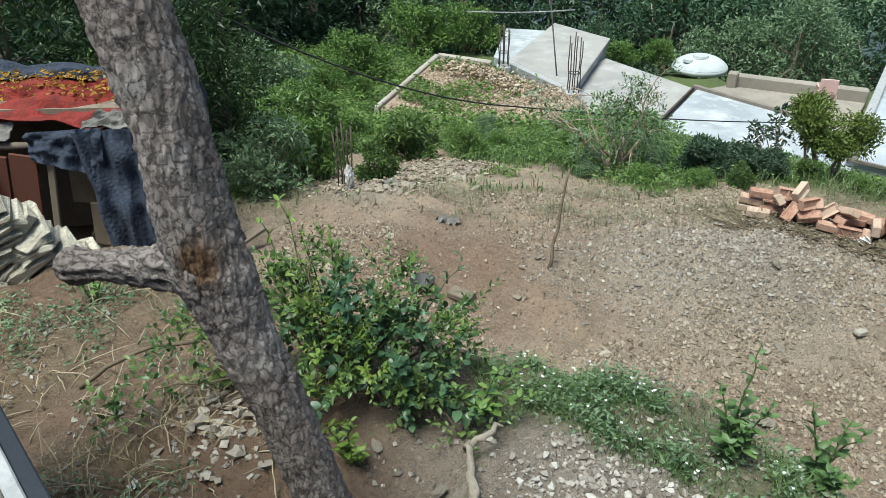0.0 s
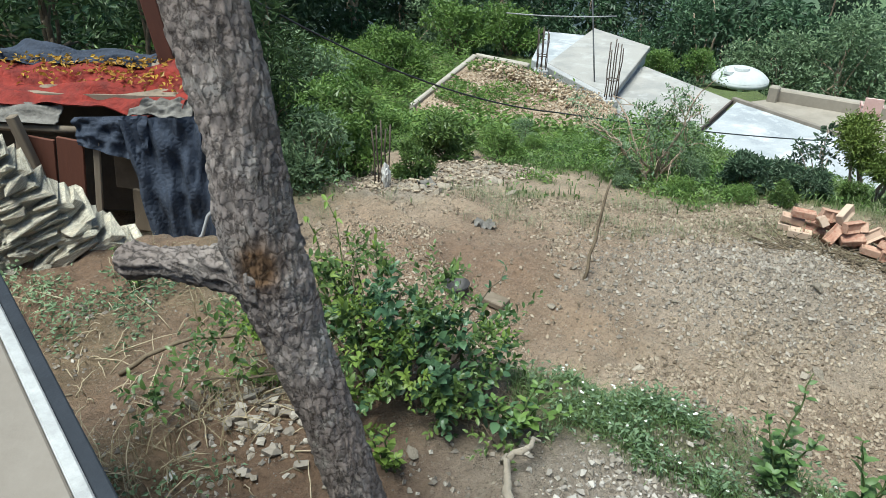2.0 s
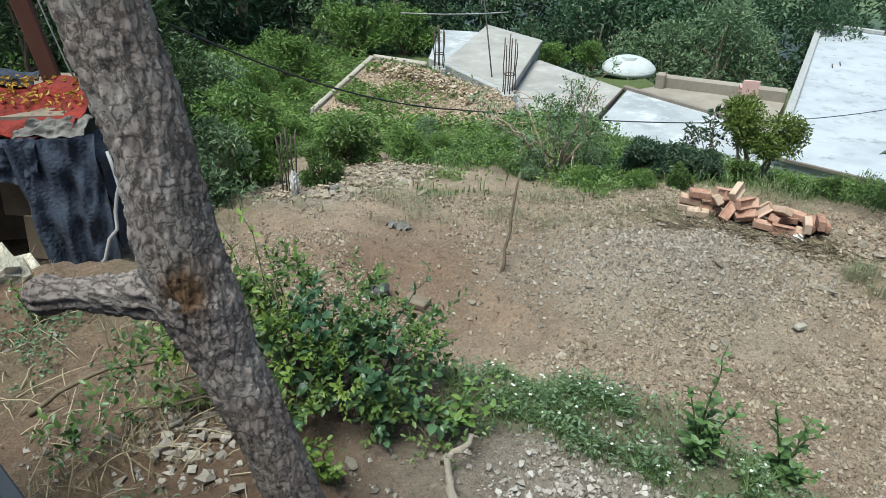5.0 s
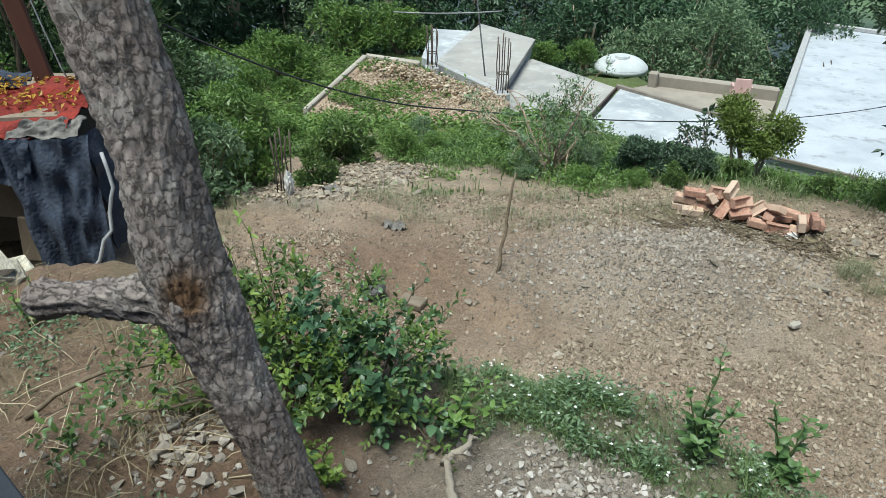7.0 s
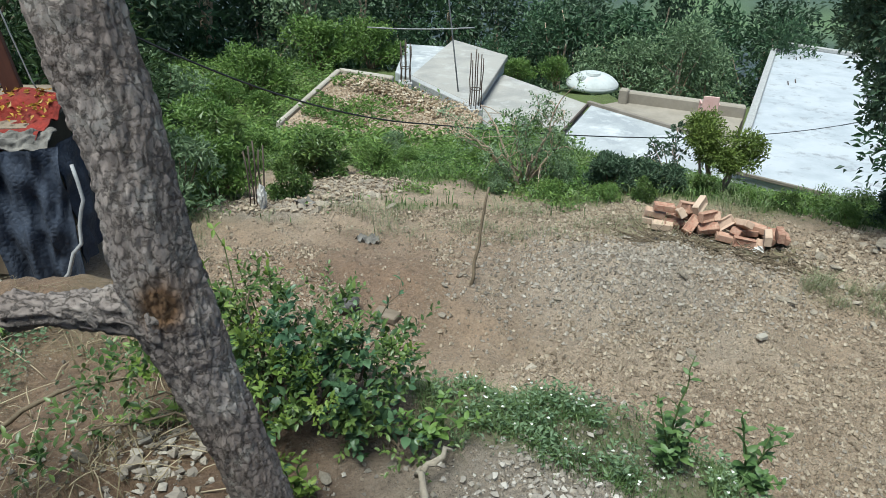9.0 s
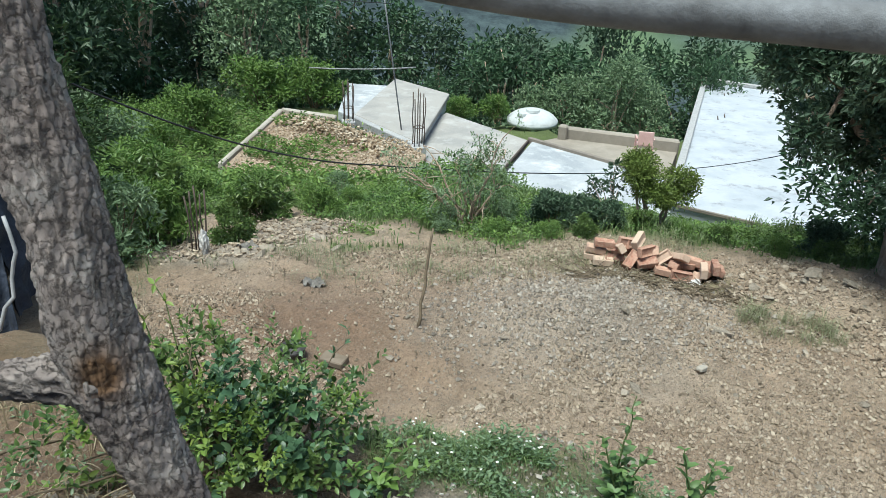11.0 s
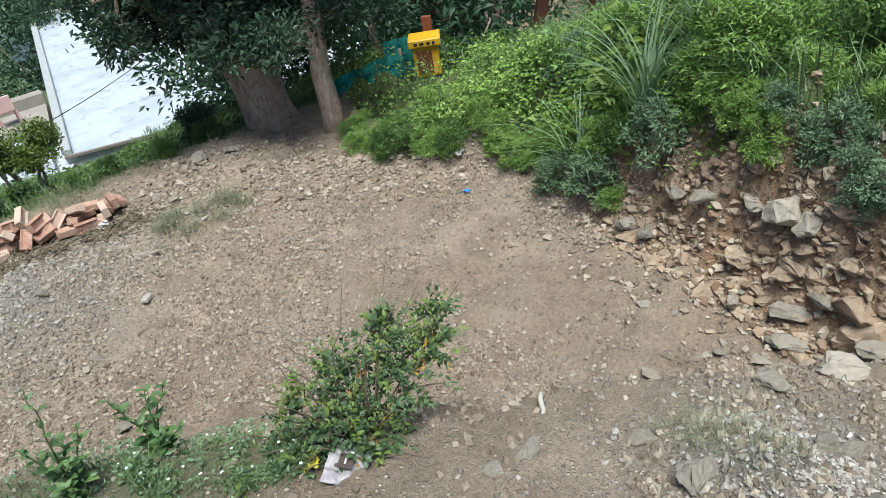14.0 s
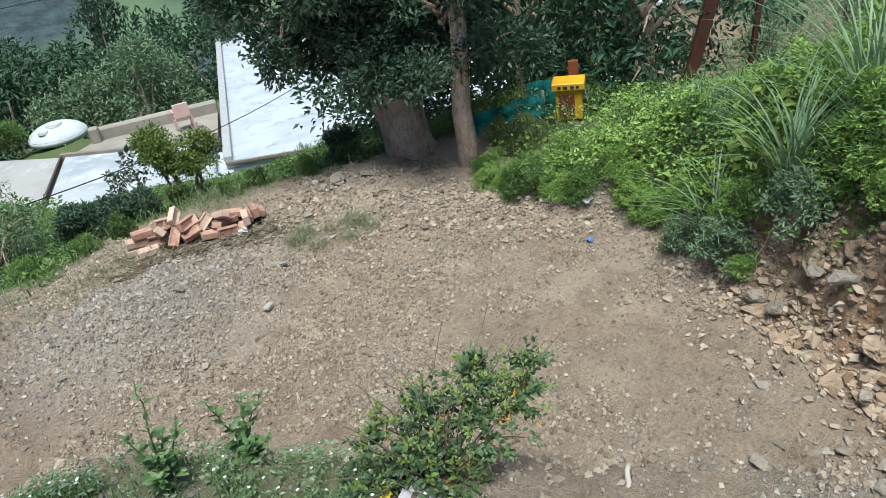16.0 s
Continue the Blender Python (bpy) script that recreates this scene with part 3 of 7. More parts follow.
def build_ground():
    xs = spread_axis(-2500, -3.6, 6.4, 2500, 0.036, 50, 50)
    ys = spread_axis(-60, -1.0, 7.2, 2600, 0.036, 24, 85)
    X, Y = np.meshgrid(xs, ys, indexing="ij")
    Z = land(X, Y)
    v = np.stack([X, Y, Z], -1).reshape(-1, 3)
    nx, ny = X.shape
    i, j = np.meshgrid(np.arange(nx - 1), np.arange(ny - 1), indexing="ij")
    f = np.stack([i * ny + j, (i + 1) * ny + j, (i + 1) * ny + j + 1, i * ny + j + 1], -1).reshape(-1, 4)
    me = mesh_of("ground", v, f, SOIL, True)
    x, y = v[:, 0], v[:, 1]
    grey = np.maximum(0.55 * np.exp(-((x - 2.3) ** 2 / 1.3 + (y - 5.1) ** 2 / 0.8)), 0.8 * np.exp(-((x - 0.7) ** 2 / 0.5 + (y - 2.1) ** 2 / 0.12)))
    grey = np.maximum(grey, 0.95 * np.exp(-((x - 2.35) ** 2 / 0.3 + (y + 0.3) ** 2 / 0.16)))
    worn = np.maximum(strip(x, y, 2.9, 0.7, 3.6, 1.6, 0.6), strip(x, y, 3.6, 1.6, 4.6, 2.0, 0.5))
    grey = np.clip(np.maximum(grey, 0.7 * strip(x, y, -0.9, 7.3, 0.1, 8.6, 0.9)) + 0.25 * (vnoise(x, y, 0.5, 2) - 0.5), 0, 1)
    red = np.clip(np.exp(-((x + 0.1) ** 2 / 1.2 + (y - 5.2) ** 2 / 0.9)) + step(0.5, -0.5, x) * step(4.8, 3.4, y) * (0.55 + 0.6 * vnoise(x, y, 0.6, 0)), 0, 1)
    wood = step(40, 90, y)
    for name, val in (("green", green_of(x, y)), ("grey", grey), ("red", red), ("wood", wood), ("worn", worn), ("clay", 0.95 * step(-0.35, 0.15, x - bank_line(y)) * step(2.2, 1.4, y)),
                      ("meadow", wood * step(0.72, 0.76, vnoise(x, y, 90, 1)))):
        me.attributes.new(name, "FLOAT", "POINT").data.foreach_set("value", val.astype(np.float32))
    ob = new("ground", me)
    return tagged(ob, "stony brown earth yard with gravel and patchy turf", "ground", kind="structure")


ground = build_ground()


def scatter(n, x0, x1, y0, y1, rule, seed):
    """Random places where the rule (0 to 1) allows them."""
    rs = np.random.RandomState(seed)
    x, y = rs.uniform(x0, x1, n), rs.uniform(y0, y1, n)
    keep = rs.rand(n) < rule(x, y)
    return x[keep], y[keep]


# ---- houses below the yard ----
def prism(name, corners, z0, z1, mat, bevel=0.0):
    """An upright block over a polygon."""
    bm = bmesh.new()
    vs = [bm.verts.new((x, y, z0)) for x, y in corners]
    f = bm.faces.new(vs)
    r = bmesh.ops.extrude_face_region(bm, geom=[f])
    bmesh.ops.translate(bm, vec=(0, 0, z1 - z0), verts=[g for g in r["geom"] if isinstance(g, bmesh.types.BMVert)])
    bmesh.ops.recalc_face_normals(bm, faces=bm.faces)
    if bevel:
        bmesh.ops.bevel(bm, geom=bm.edges[:], offset=bevel, segments=1, affect="EDGES")
    return bm_mesh(name, bm, mat)


ROOF = -3.0


def quad_from(p, u, lu, v, lv):
    p, u, v = np.array(p), np.array(u), np.array(v)
    return [tuple(p), tuple(p + u * lu), tuple(p + u * lu + v * lv), tuple(p + v * lv)]


def white_house():
    house = thing("house", "white-coated flat roof house with low kerb and grey walls", "house", (0, 0, 0))
    # near left corner, along the near eave, and back along the side
    u, v = np.array((0.715, -0.699)), np.array((0.5505, 0.8348))
    c = np.array((9.05, 15.12))
    roof = part("roof", prism("roof", quad_from(c, u, 10.5, v, 16.6), ROOF - 0.18, ROOF, WHITE_ROOF, 0.02), house, "white weather-coated concrete roof")
    part("kerb", prism("kerb", quad_from(c - u * 0.02 - v * 0.02, u, 0.22, v, 16.64), ROOF + 0.003, ROOF + 0.16, WHITE_PAINT, 0.02), roof)
    part("kerb", prism("kerb", quad_from(c + v * 16.4 + u * 0.23, u, 10.3, v, 0.22), ROOF + 0.003, ROOF + 0.16, WHITE_PAINT, 0.02), roof)
    part("eave", prism("eave", quad_from(c - v * 0.07, u, 10.5, v, 0.06), ROOF - 0.07, ROOF + 0.02, CONCRETE, 0.015), roof, "dark stained eave edge")
    part("wall", prism("wall", quad_from(c + u * 0.04 + v * 0.03, u, 10.4, v, 15.6), ROOF - 3.2, ROOF - 0.185, PLASTER), house, "grey plastered wall")
    rods = [((c + u * (0.9 + 0.22 * k) + v * (9.6 + 0.5 * k)), 0.9) for k in range(2)] + [((c + u * (1.0 + 0.15 * k) + v * (14.0 + 0.3 * k)), 0.7) for k in range(3)]
    for p, ln in rods:
        q = np.array([[p[0], p[1], ROOF + 0.02], [p[0] + 0.25 * ln, p[1] + 0.45 * ln, ROOF + 0.03]])
        part("rod", tubes_mesh("rod", [(q, [0.02, 0.02])], REBAR), roof)
    return house


white_house()


def slab_house():
    house = thing("house", "unfinished concrete house with flat stained slabs", "house")
    a, b, c, d = np.array((4.1, 20.4)), np.array((7.25, 20.55)), np.array((5.40, 17.5)), np.array((3.2, 18.6))
    far = np.array((8.85, 17.9))
    low = [(2.6, 20.6), (5.45, 24.0), tuple(b), tuple(c), (4.95, 16.75), (4.0, 18.1)]
    part("slab", prism("slab", low, ROOF - 0.2, ROOF, SLAB, 0.02), house, "bare buff concrete roof slab")
    wet = [(5.07, 16.68), tuple(b + (0.12, -0.07)), (9.85, 16.75), (8.62, 14.9), (7.9, 13.3)]
    part("slab", prism("slab", wet, ROOF - 0.2, ROOF - 0.01, SLAB_WET, 0.02), house, "pale blotched concrete roof slab")
    w = (b - c) / np.linalg.norm(b - c)
    nrm = np.array((w[1], -w[0]))
    part("joint_kerb", prism("joint_kerb", quad_from(c - w * 0.85, nrm, 0.055, w, 4.4), ROOF - 0.1, ROOF + 0.03, REBAR, 0.01), house, "dark weathered joint kerb")
    e = np.array((10.2, 16.3)) - (b + (0.12, -0.07))
    e /= np.linalg.norm(e)
    part("rear_kerb", prism("rear_kerb", quad_from(b, e, 4.0, np.array((-e[1], e[0])), 0.14), ROOF - 0.1, ROOF + 0.08, CONCRETE, 0.01), house)
    part("wall", prism("wall", [(3.2, 20.4), (5.1, 23.5), (7.0, 20.3), (9.9, 16.2), (8.5, 14.0), (5.4, 17.8)], ROOF - 3.2, ROOF - 0.21, PLASTER), house)
    # raised slab with its blue-white side
    top = [(4.23, 27.67), (5.78, 25.05), (3.58, 19.2), (2.12, 22.4)]
    part("raised_slab", prism("raised_slab", top, ROOF + 0.22, ROOF + 0.4, SLAB, 0.02), house, "raised bare concrete slab")
    part("raised_wall", prism("raised_wall", [(4.2, 27.5), (5.68, 25.05), (3.56, 19.4), (2.2, 22.4)], ROOF - 0.19, ROOF + 0.215, PLASTER), house, "pale blue painted wall")
    part("back_slab", prism("back_slab", [(1.71, 23.6), (2.45, 27.75), (3.95, 27.3), (2.12, 22.6)], ROOF - 0.1, ROOF + 0.2, SLAB_WET, 0.02), house)
    part("edge_beam", prism("edge_beam", [(1.9, 22.3), (3.44, 18.95), (3.57, 19.14), (2.08, 22.42)], ROOF - 0.3, ROOF + 0.404, WHITE_PAINT, 0.02), house, "white splashed edge beam")
    for cx, cy, hgt in ((1.86, 21.6, 1.15), (3.5, 18.9, 1.45)):
        stump = part("column_stub", prism("column_stub", quad_from((cx - 0.2, cy - 0.2), (1, 0), 0.4, (0, 1), 0.4), ROOF + 0.2, ROOF + 0.42, WHITE_PAINT, 0.02), house)
        for k, (dx, dy) in enumerate(((-0.13, -0.13), (0.13, -0.13), (0.13, 0.13), (-0.13, 0.13), (0, -0.14), (0, 0.14))):
            p = bend((cx + dx, cy + dy, ROOF + 0.42), (cx + dx * 1.1, cy + dy, ROOF + 0.42 + hgt * (0.9 + 0.03 * k)), 0, 5, 0.008, k)
            part("rebar", tubes_mesh("rebar", [(p, [0.016] * 5)], REBAR, 5), stump)
        ring = [(cx + 0.15 * math.cos(a), cy + 0.15 * math.sin(a), ROOF + 0.42 + hgt * 0.35) for a in np.linspace(0, 2 * math.pi, 9)]
        part("tie", tubes_mesh("tie", [(ring, [0.014] * 9)], REBAR, 5), stump)


slab_house()


def antenna():
    ob = thing("mast", "thin leaning metal mast with cross wire", "mast", (3.3, 20.5, ROOF + 0.4))
    part("pole", tubes_mesh("pole", [(bend((0, 0, 0), (-0.45, 0.6, 3.6), 0, 5), [0.022] * 5)], STEEL), ob)
    part("crossbar", tubes_mesh("crossbar", [(bend((-2.6, 0.3, 1.75), (0.4, 0.1, 1.8), 0.05, 6), [0.018] * 6)], PVC), ob)


antenna()


def rubble_terrace():
    t = tagged(new("terrace", prism("terrace", [(-1.55, 17.75), (-0.1, 22.75), (1.45, 21.7), (3.6, 18.2), (2.2, 14.2)], -3.6, -2.62, SOIL, 0.03)),
               "raised earth terrace with pale stone edging", "terrace", kind="structure")
    part("edging", prism("edging", [(-1.72, 17.75), (-0.2, 23.0), (-0.04, 22.9), (-1.6, 17.7)], -3.5, -2.55, BUFF_EDGE, 0.03), t)
    part("edging", prism("edging", [(-0.02, 22.72), (-0.1, 22.97), (1.55, 21.95), (1.48, 21.7)], -3.5, -2.5, BUFF_EDGE, 0.03), t)
    rs = np.random.RandomState(5)
    base = [stone_mesh("rubble", STONE, s, 0.7) for s in range(3)]
    V, F, n = [], [], 0
    src = []
    for me in base:
        co = np.zeros(len(me.vertices) * 3)
        me.vertices.foreach_get("co", co)
        src.append((co.reshape(-1, 3), np.array([p.vertices[:] for p in me.polygons])))
    for i in range(6000):
        a, b = rs.rand(2)
        heap = i < 900
        if heap:
            s = rs.rand()
            p = np.array((0.35, 21.9)) * (1 - s) + np.array((2.9, 18.6)) * s + rs.normal(0, 0.26, 2) + np.array((-0.2, -0.35))
            z = -2.62 + rs.rand() * 0.34 * (1 - abs(s - 0.4))
        else:
            p = np.array((-1.4, 17.8)) + a * np.array((3.7, -3.4)) + b * np.array((1.4, 4.7))
            z = -2.62 + 0.03 * rs.rand()
        v, f = src[i % 3]
        s = rs.uniform(0.03, 0.10) if not heap else rs.uniform(0.07, 0.16)
        q = rs.uniform(0, 6.28)
        R = np.array([[math.cos(q), -math.sin(q), 0], [math.sin(q), math.cos(q), 0], [0, 0, 1]])
        V.append((v * s * rs.uniform(0.7, 1.3, 3)) @ R.T + [p[0], p[1], z]), F.append(f + n)
        n += len(v)
    n = 3600
    a, b = rs.beta(1.1, 3.6, n), rs.rand(n)
    p = np.array((-1.35, 17.9)) + a[:, None] * np.array((3.7, -3.4)) + b[:, None] * np.array((1.4, 4.6))
    keep = vnoise(p[:, 0], p[:, 1], 0.8, 1) > 0.45
    c = np.concatenate([p[keep], -2.6 + 0.16 * rs.rand(int(keep.sum()), 1)], 1)
    v, f = leaf_arrays(c, rs.normal(0, 1, c.shape) * [1, 1, 0.4] + [0, 0, 0.5], 0.13 * rs.uniform(0.5, 1.3, len(c)), 0.4, 0.2, rs)
    tagged(new("terrace_weeds", mesh_of("terrace_weeds", v, f, LEAF_WEED)), "low green weeds over the terrace rubble", "weeds", kind="stuff")
    V, F = list(V), list(F)
    me = mesh_of("rubble", np.concatenate(V), np.concatenate(F), RUBBLE)
    tagged(new("rubble", me), "buff broken stone rubble spread over the terrace", "rubble", kind="stuff")


RUBBLE = Mat("buff_rubble", 0.95)
RUBBLE.colour(RUBBLE.ramp(RUBBLE.island(), (0.0, (0.20, 0.14, 0.085)), (0.5, (0.36, 0.28, 0.19)), (1.0, (0.52, 0.45, 0.35)))).bump(RUBBLE.noise(25), 0.5, 0.02)
RUBBLE = RUBBLE.m
rubble_terrace()


def dome_tank():
    ob = thing("water_tank", "white domed concrete water tank with lid", "tank", (8.85, 24.7, -3.46))
    bm = bmesh.new()
    bmesh.ops.create_uvsphere(bm, u_segments=32, v_segments=24, radius=1.0)
    bmesh.ops.delete(bm, geom=[v for v in bm.verts if v.co.z < 0.35], context="VERTS")
    bmesh.ops.translate(bm, vec=(0, 0, -0.38), verts=bm.verts)
    bmesh.ops.scale(bm, vec=(1.0, 1.0, 0.62), verts=bm.verts)
    part("dome", bm_mesh("dome", bm, PLASTER_DOME, True), ob)
    bm = bmesh.new()
    bmesh.ops.create_cone(bm, segments=32, radius1=0.93, radius2=0.92, depth=0.16, cap_ends=True)
    bmesh.ops.translate(bm, vec=(0, 0, -0.08), verts=bm.verts)
    part("base", bm_mesh("base", bm, PLASTER_DOME, True), ob)
    for dx, dy, r, z in ((-0.08, -0.20, 0.27, 0.36), (-0.52, -0.33, 0.17, 0.26)):
        bm = bmesh.new()
        bmesh.ops.create_cone(bm, segments=24, radius1=r, radius2=r * 0.9, depth=0.08, cap_ends=True)
        bmesh.ops.translate(bm, vec=(dx, dy, z), verts=bm.verts)
        part("lid", bm_mesh("lid", bm, PLASTER_DOME), ob)


PLASTER_DOME = simple("weathered_white_dome", (0.36, 0.385, 0.38), (0.55, 0.575, 0.57), 1.5, 0.8)
dome_tank()


def parapet():
    ob = thing("courtyard", "earth courtyard with low mud-brown parapet", "courtyard", kind="structure")
    part("floor", prism("floor", [(7.45, 20.6), (8.7, 21.2), (11.7, 19.4), (9.98, 16.85)], -3.9, -3.10, TANFLOOR), ob)
    part("wall", prism("wall", [(8.65, 20.95), (8.78, 21.25), (11.8, 19.55), (11.66, 19.25)], -3.6, -2.76, TANFLOOR, 0.04), ob, "low weathered parapet")
    part("pillar", prism("pillar", quad_from((8.35, 20.9), (0.87, -0.49), 0.28, (0.49, 0.87), 0.3), -3.6, -2.66, TANFLOOR, 0.04), ob)


TANFLOOR = simple("mud_plaster", (0.20, 0.175, 0.14), (0.33, 0.295, 0.245), 1.4, 0.95)
parapet()


def plastic_chair():
    ob = thing("plastic_chair", "pink moulded plastic armchair in the courtyard", "chair", (10.3, 18.95, -3.10), turn=(0, 0, 160))
    part("seat", bm_mesh("seat", box(0.44, 0.42, 0.035, 0.01, 0, (0, 0, 0.38)), CHAIR), ob)
    part("backrest", bm_mesh("backrest", box(0.44, 0.035, 0.42, 0.012, 0, (0, 0.21, 0.40)), CHAIR), ob)
    for sx in (-1, 1):
        part("armrest", bm_mesh("armrest", box(0.05, 0.42, 0.03, 0.008, 0, (sx * 0.24, 0, 0.58)), CHAIR), ob)
        for sy in (-1, 1):
            part("leg", bm_mesh("leg", box(0.045, 0.045, 0.58 if sy < 0 else 0.40, 0.008, 0, (sx * 0.23, sy * 0.19, 0)), CHAIR), ob)


plastic_chair()


# ---- ledge and pipe beside the camera ----
def ledge():
    ob = thing("wall_ledge", "smooth grey concrete ledge with chipped white edge", "ledge", kind="structure")
    a, u = np.array((-0.567, 0.743)), np.array((-0.667, 0.745))
    n = np.array((-0.745, -0.667))
    part("top", prism("top", quad_from(a - u * 1.2 + n * 0.052, u, 2.9, n, 1.1), 2.24, 2.30, CONCRETE, 0.004), ob, "grey concrete top")
    part("paint_edge", prism("paint_edge", quad_from(a - u * 1.2 + n * 0.027, u, 2.9, n, 0.024), 2.24, 2.303, WHITE_PAINT, 0.003), ob, "chipped white painted edge")
    part("drip_edge", prism("drip_edge", quad_from(a - u * 1.2, u, 2.9, n, 0.026), 2.22, 2.298, BLUE_BLACK, 0.003), ob, "blue-black painted drip edge")
    part("wall", prism("wall", quad_from(a - u * 1.2 + n * 0.16, u, 2.7, n, 0.9), 0.7, 2.238, CONCRETE), ob)


ledge()


# ---- dry stone wall and shed ----
def stone_wall():
    ob = thing("stone_wall", "dry stone retaining wall of weathered schist", "wall", kind="structure")
    rs = np.random.RandomState(3)
    kinds = []
    for s in range(10):
        bm = bmesh.new()
        for x, y, z in [(i * 0.5 - 0.5, j - 0.5, k * 0.5 - 0.5) for i in range(3) for j in range(2) for k in range(3)]:
            dx, dy, dz = rs.uniform(-0.20, 0.20, 3)
            bm.verts.new((x + dx, y + dy * (0.7 if z else 1.3), z + dz * (0.6 if x else 1.0)))
        bmesh.ops.convex_hull(bm, input=bm.verts[:])
        bmesh.ops.delete(bm, geom=[v for v in bm.verts if not v.link_faces], context="VERTS")
        kinds.append(bm_mesh("stone", bm, WALL_STONE))
    a, b = np.array((-2.22, 4.02)), np.array((-4.3, 2.9))
    u = (b - a) / np.linalg.norm(b - a)
    turn = math.degrees(math.atan2(u[1], u[0]))
    length, z = np.linalg.norm(b - a), 0.76
    while z < 2.0:
        h = rs.uniform(0.020, 0.055)
        s = max(0.0, (z - 0.85) / 0.92 * 0.82) + rs.uniform(-0.06, 0.03)
        while s < length:
            w = rs.uniform(0.07, 0.25)
            p = a + u * (s + w / 2)
            back = 0.12 * (z - 0.82)
            m = pose(p[0] - 0.05 + back * u[1], p[1] - back * u[0] + 0.0, z + h / 2, rs.normal(-2, 6), rs.normal(20, 7), turn + rs.normal(0, 8))
            part("stone", kinds[rs.randint(10)], ob, m=m @ Matrix.Diagonal((w * 1.16, rs.uniform(0.22, 0.34), h * rs.uniform(1.15, 1.6), 1)))
            s += w
        z += h * 0.92
    core = prism("backing", quad_from(a + u * 0.9 + np.array((0.1, 0.28)), u, length - 0.9, (-u[1] * -1, u[0] * -1), 0.25), 0.6, 1.35, SOIL)
    part("backing", core, ob)


stone_wall()


def draped(name, corners, nu, nv, mat, wave, seed, thick=0.012):
    """A sagging sheet over four corners, with folds, and a little thickness."""
    c = np.asarray(corners, float)
    s, t = np.meshgrid(np.linspace(0, 1, nu), np.linspace(0, 1, nv), indexing="ij")
    p = (c[0] * ((1 - s) * (1 - t))[..., None] + c[1] * (s * (1 - t))[..., None] + c[2] * (s * t)[..., None] + c[3] * ((1 - s) * t)[..., None])
    nrm = np.cross(c[1] - c[0], c[3] - c[0])
    nrm /= np.linalg.norm(nrm)
    w = (vnoise(s * 7 + seed, t * 5, 1.0, 0) - 0.5) * 1.2 + (vnoise(s * 16, t * 9 + seed, 1.0, 1) - 0.5) * 0.6 + 0.4 * np.sin(s * 19 + seed + 2 * t) * (0.3 + t)
    top = p + nrm * (wave * w)[..., None]
    v = np.concatenate([top.reshape(-1, 3), (top - nrm * thick).reshape(-1, 3)])
    i, j = np.meshgrid(np.arange(nu - 1), np.arange(nv - 1), indexing="ij")
    f = np.stack([i * nv + j, (i + 1) * nv + j, (i + 1) * nv + j + 1, i * nv + j + 1], -1).reshape(-1, 4)
    m = nu * nv
    return mesh_of(name, v, np.concatenate([f, f[:, ::-1] + m]), mat, True)


